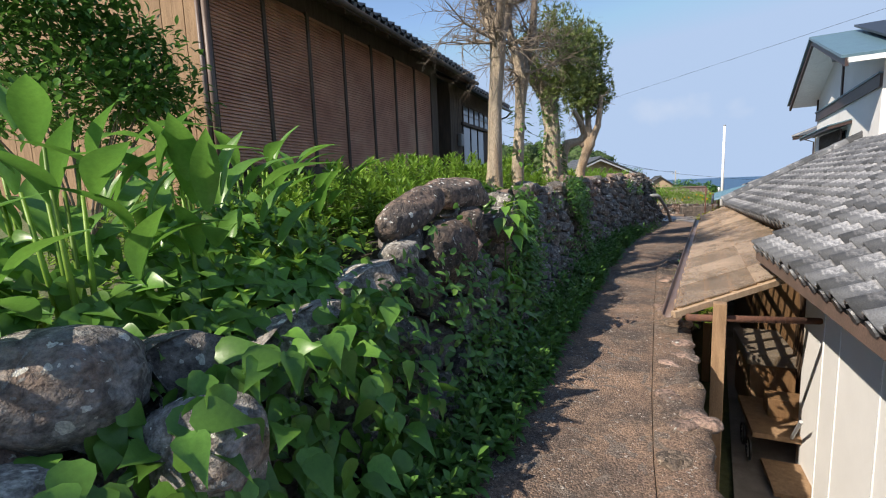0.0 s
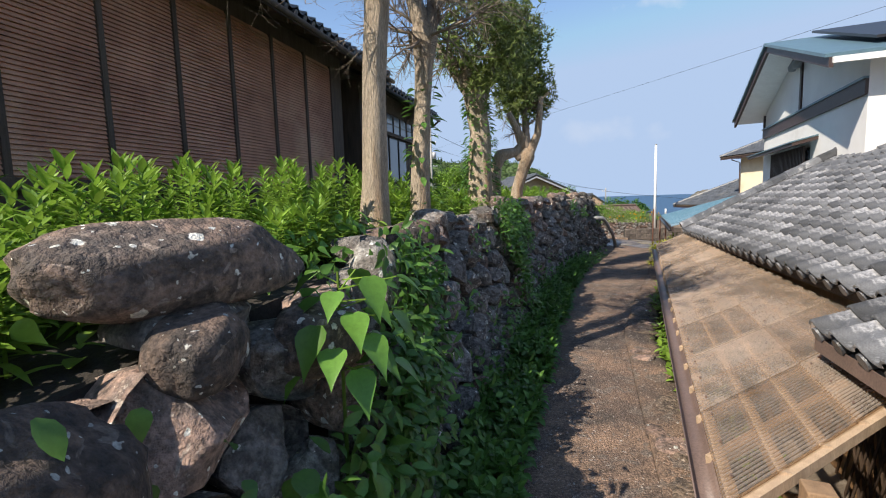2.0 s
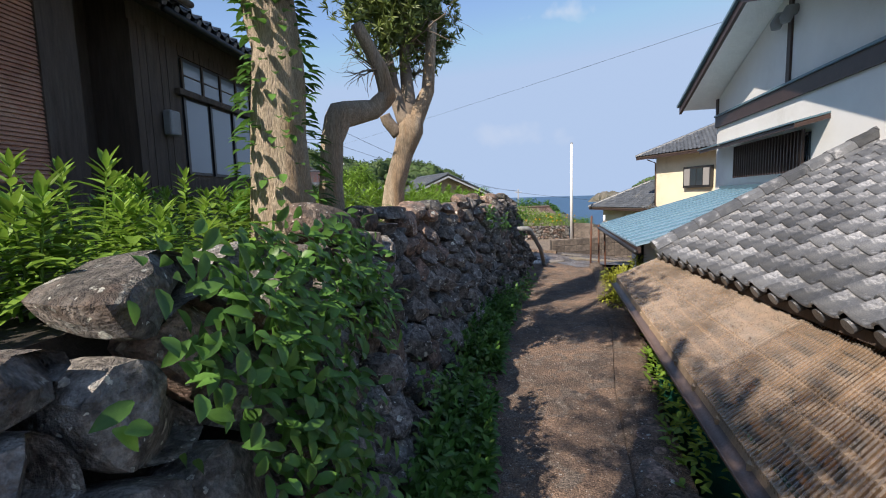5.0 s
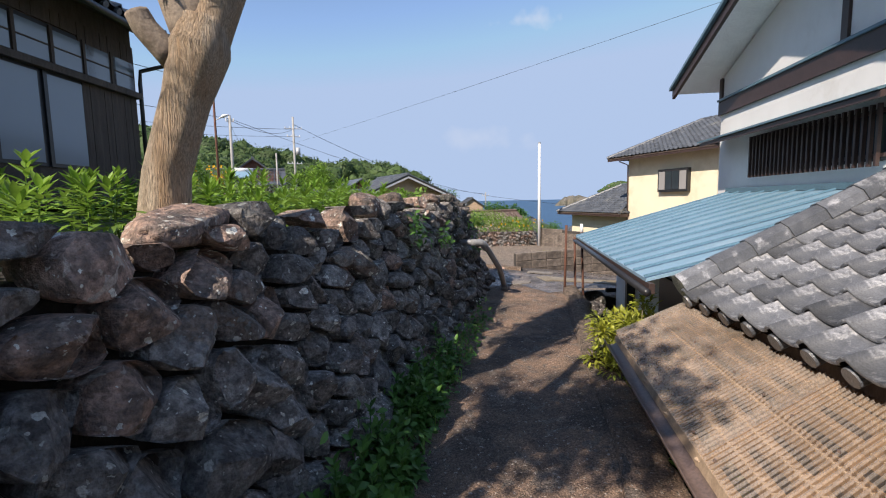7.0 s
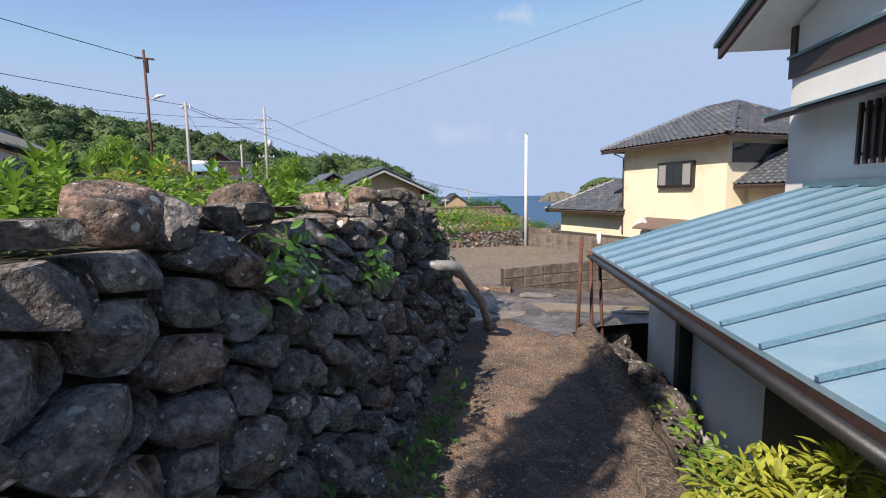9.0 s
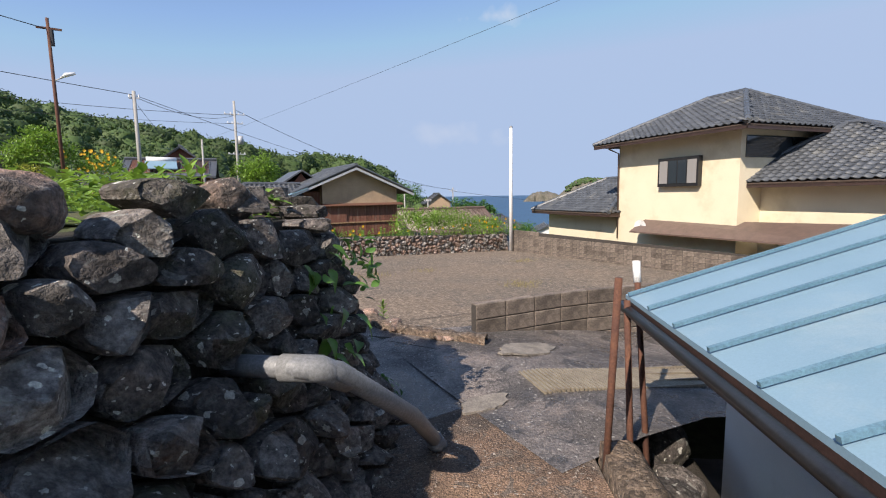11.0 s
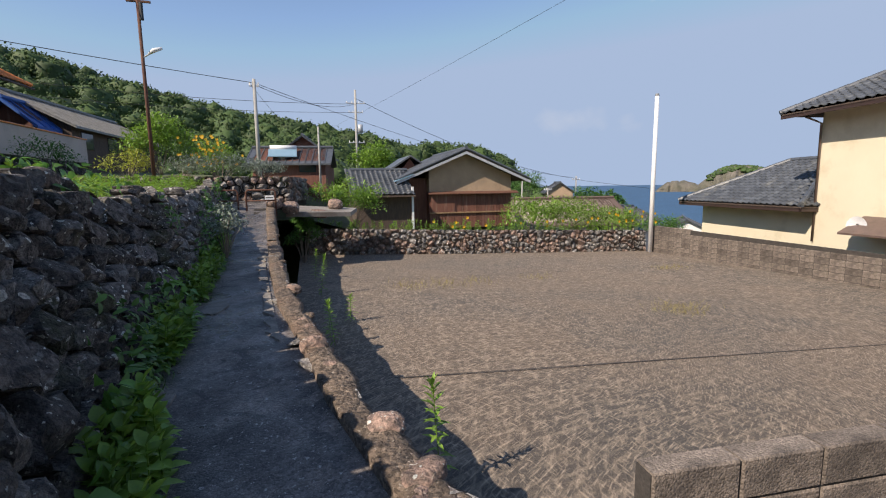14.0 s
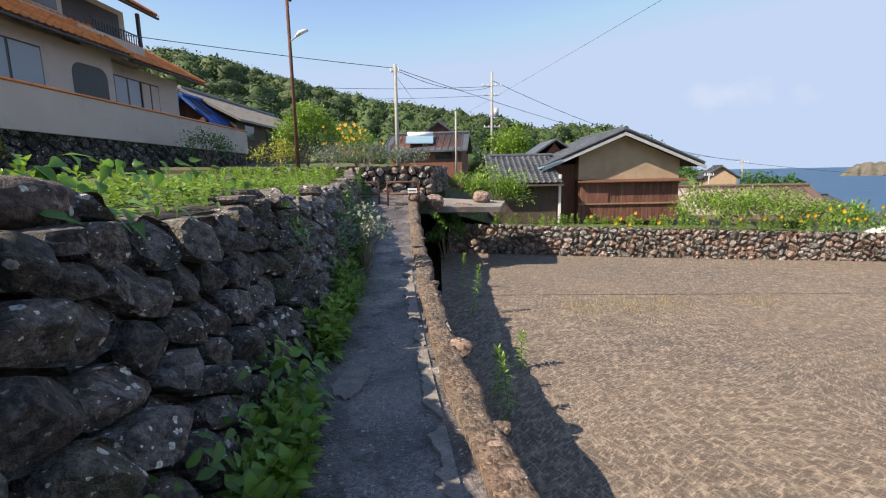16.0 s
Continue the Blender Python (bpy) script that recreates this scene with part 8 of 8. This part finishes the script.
for i, (x, y, z, r, h, mat, lab, n, ll) in enumerate(((3.5, 42, 2.3, 1.5, 2.9, M_leaf, "rounded bright green shrub beside the lane", 3200, 0.16), (5.9, 42, 2.2, 1.1, 1.7, M_leaf, "shrub covered in yellow flowers", 1500, 0.13), (12.3, 38.0, -0.2, 1.4, 2.1, M_leaf, "leafy green shrub beside the ditch", 2200, 0.14),
                                                       (6.2, 34.6, 1.9, 0.9, 0.75, M_leaf_grey, "silvery grey-green cushion shrub on the wall", 1300, 0.07), (7.4, 34.3, 1.9, 0.95, 0.8, M_leaf_grey, "silvery grey-green cushion shrub on the wall", 1400, 0.07), (8.7, 34.5, 1.9, 0.9, 0.65, M_leaf_grey, "silvery grey-green cushion shrub on the wall", 1300, 0.07),
                                                       (21.5, 38, -0.9, 1.6, 1.7, M_leaf, "bright green garden shrub behind the rubble wall", 2400, 0.14), (24.0, 38.5, -1.1, 1.7, 1.8, M_leaf, "bright green garden shrub behind the rubble wall", 2500, 0.14), (26.0, 37.5, -1.2, 1.5, 1.4, M_leaf, "bright green garden shrub behind the rubble wall", 2000, 0.14), (28.2, 36.5, -1.3, 1.2, 1.2, M_leaf_dark, "green shrub behind the corner of the lot", 1400, 0.12),
                                                       (17.5, 66, 1.0, 2.6, 5.0, M_leaf, "tall light green tree behind the timber house", 2200, 0.35), (11.0, 36.5, 0.4, 0.9, 1.3, M_leaf, "overgrown shrub on the rubble wall", 1000, 0.12), (4.0, 36, 2.0, 1.0, 0.9, M_leaf_yellow, "low yellow-green shrub beside the garden wall", 1000, 0.1),
                                                       (-0.9, 30, 2.0, 0.8, 0.9, M_leaf_yellow, "clipped yellowish shrub below the garden wall", 900, 0.08), (0.6, 38, 2.2, 1.2, 1.3, M_leaf_dark, "dark green shrub by the garden wall", 1200, 0.1), (58.5, 88.5, -5, 2.8, 6.4, M_leaf_dark, "dark leafy tree in the village", 1600, 0.5), (61.6, 86.2, -5, 2.6, 5.5, M_leaf_dark, "dark leafy tree in the village", 1500, 0.5), (49.2, 94, -2, 3.2, 6.4, M_leaf_dark, "dark leafy tree in the village", 1300, 0.4), (8.75, 25.6, 0.4, 0.42, 0.9, M_leaf_grey, "blue-green leafy clump against the stone wall", 700, 0.07))):
    bush("bush", (x, y, z), r, h, mat, lab, n, ll, ll * 0.45, 200 + i, group="garden shrubs")
def flowers(name, label, spots, seed):
    rng = random.Random(seed)
    ob = thing(name, spots[0], label, "flowers", kind="stuff")
    g, lv = Geo(), Leaves()
    for x, y, z in spots:
        p = Vector((x, y, z))
        for k in range(7):
            a = 2 * math.pi * k / 7
            d = Vector((math.cos(a), -0.3, math.sin(a))).normalized()
            q = Vector((-math.sin(a), 0, math.cos(a))) * 0.035
            g.add([p, p + d * 0.045 - q, p + d * 0.075, p + d * 0.045 + q], [(0, 1, 2, 3)])
        for _ in range(6):
            lv.blade(p + Vector((rng.uniform(-0.15, 0.15), rng.uniform(-0.15, 0.15), -rng.uniform(0.1, 0.4))), rdir(rng), ZUP, 0.16, 0.05, shape=OVAL)
    part("blossom", g, M_flower, ob)["kind"] = "stuff"
    part("foliage", lv.g, M_leaf, ob)["kind"] = "stuff"


rf = random.Random(9)
flowers("flowers", "yellow daisies on a tall shrub", [(5.9 + rf.gauss(0, 0.55), 41.0 + rf.uniform(-0.3, 0.3), 3.2 + rf.uniform(-0.5, 0.9)) for _ in range(60)], 1)
flowers("flowers", "row of small yellow flowers on the rubble wall", [(rf.uniform(15.5, 27), 35.3 + rf.uniform(-0.6, 0.8), 0.25 - 0.04 * 10 + rf.uniform(-0.15, 0.45)) for _ in range(26)], 2)


def plot_weeds(lv, st):
    rng = random.Random(17)
    for _ in range(240):
        x, y = rng.uniform(10.4, 26), rng.uniform(34.4, 40.5)
        z = -0.04 * (x - 10.2) - 0.09 * (y - 34.3)
        weed_stem(lv, st, rng, Vector((x, y, z)), rng.uniform(0.2, 0.5), 18, 0.15, 0.04)
    for _ in range(420):
        s = rng.uniform(24, 42)
        o = rng.uniform(0.0, 3.5)
        weed_stem(lv, st, rng, terrace_point(s, o), rng.uniform(0.12, 0.35), 12, 0.13, 0.05)


plant_patch("weeds", "mixed green weeds on the garden plots", "weeds", plot_weeds, M_leaf, M_leaf)

# ---- island across the bay ----
def island():
    prof = [(41.0, -13), (41.6, -4), (42.2, 3), (43.2, 6), (44.5, 3), (45.2, -2), (45.9, 8), (47.1, 22), (48.4, 28), (50.2, 26), (51.5, 20), (53, 15), (55, 9), (58, 2), (61, -8)]
    R = 900
    g = Geo()
    vs, fs = [], []
    bs = [41 + 20 * k / 160 for k in range(161)]
    rows = [(0, 0.0), (6, 0.55), (14, 0.8), (34, 1.0), (70, 0.9), (120, 0.0)]
    for b in bs:
        h = lerp_table(prof, b)
        for back, f in rows:
            r = R + back + 12 * noise.noise((b * 2.2, back * 0.05, 0))
            z = -13.5 + (h + 14) * f * (1 + 0.16 * noise.noise((b * 2.5, back * 0.04, 5))) if f > 0 else -16
            vs.append((10 + r * math.sin(radians(b)), 17 + r * math.cos(radians(b)), z))
    m = len(rows)
    for i in range(len(bs) - 1):
        for j in range(m - 1):
            fs.append((i * m + j, (i + 1) * m + j, (i + 1) * m + j + 1, i * m + j + 1))
    g.add(vs, fs)
    isl = tagged(part("backdrop", g, M_rock, smooth=True), "rocky wooded headland across the bay", "headland", kind="structure")
    spots = []
    rng = random.Random(4)
    for _ in range(420):
        b = rng.uniform(42.5, 60)
        back = rng.uniform(12, 60)
        r = R + back
        h = (lerp_table(prof, b) + 14) * (0.8 + 0.2 * min(1, (back - 12) / 22)) - 13.5
        if lerp_table(prof, b) < 10:
            continue
        spots.append((10 + r * math.sin(radians(b)), 17 + r * math.cos(radians(b)), h - 3, rng.uniform(4, 7), rng.uniform(5, 8)))
    core, lv = crowns(spots, 61, 30)
    w = part("island_trees", core, M_wood_far, isl, smooth=True)
    w["kind"] = "stuff"


island()
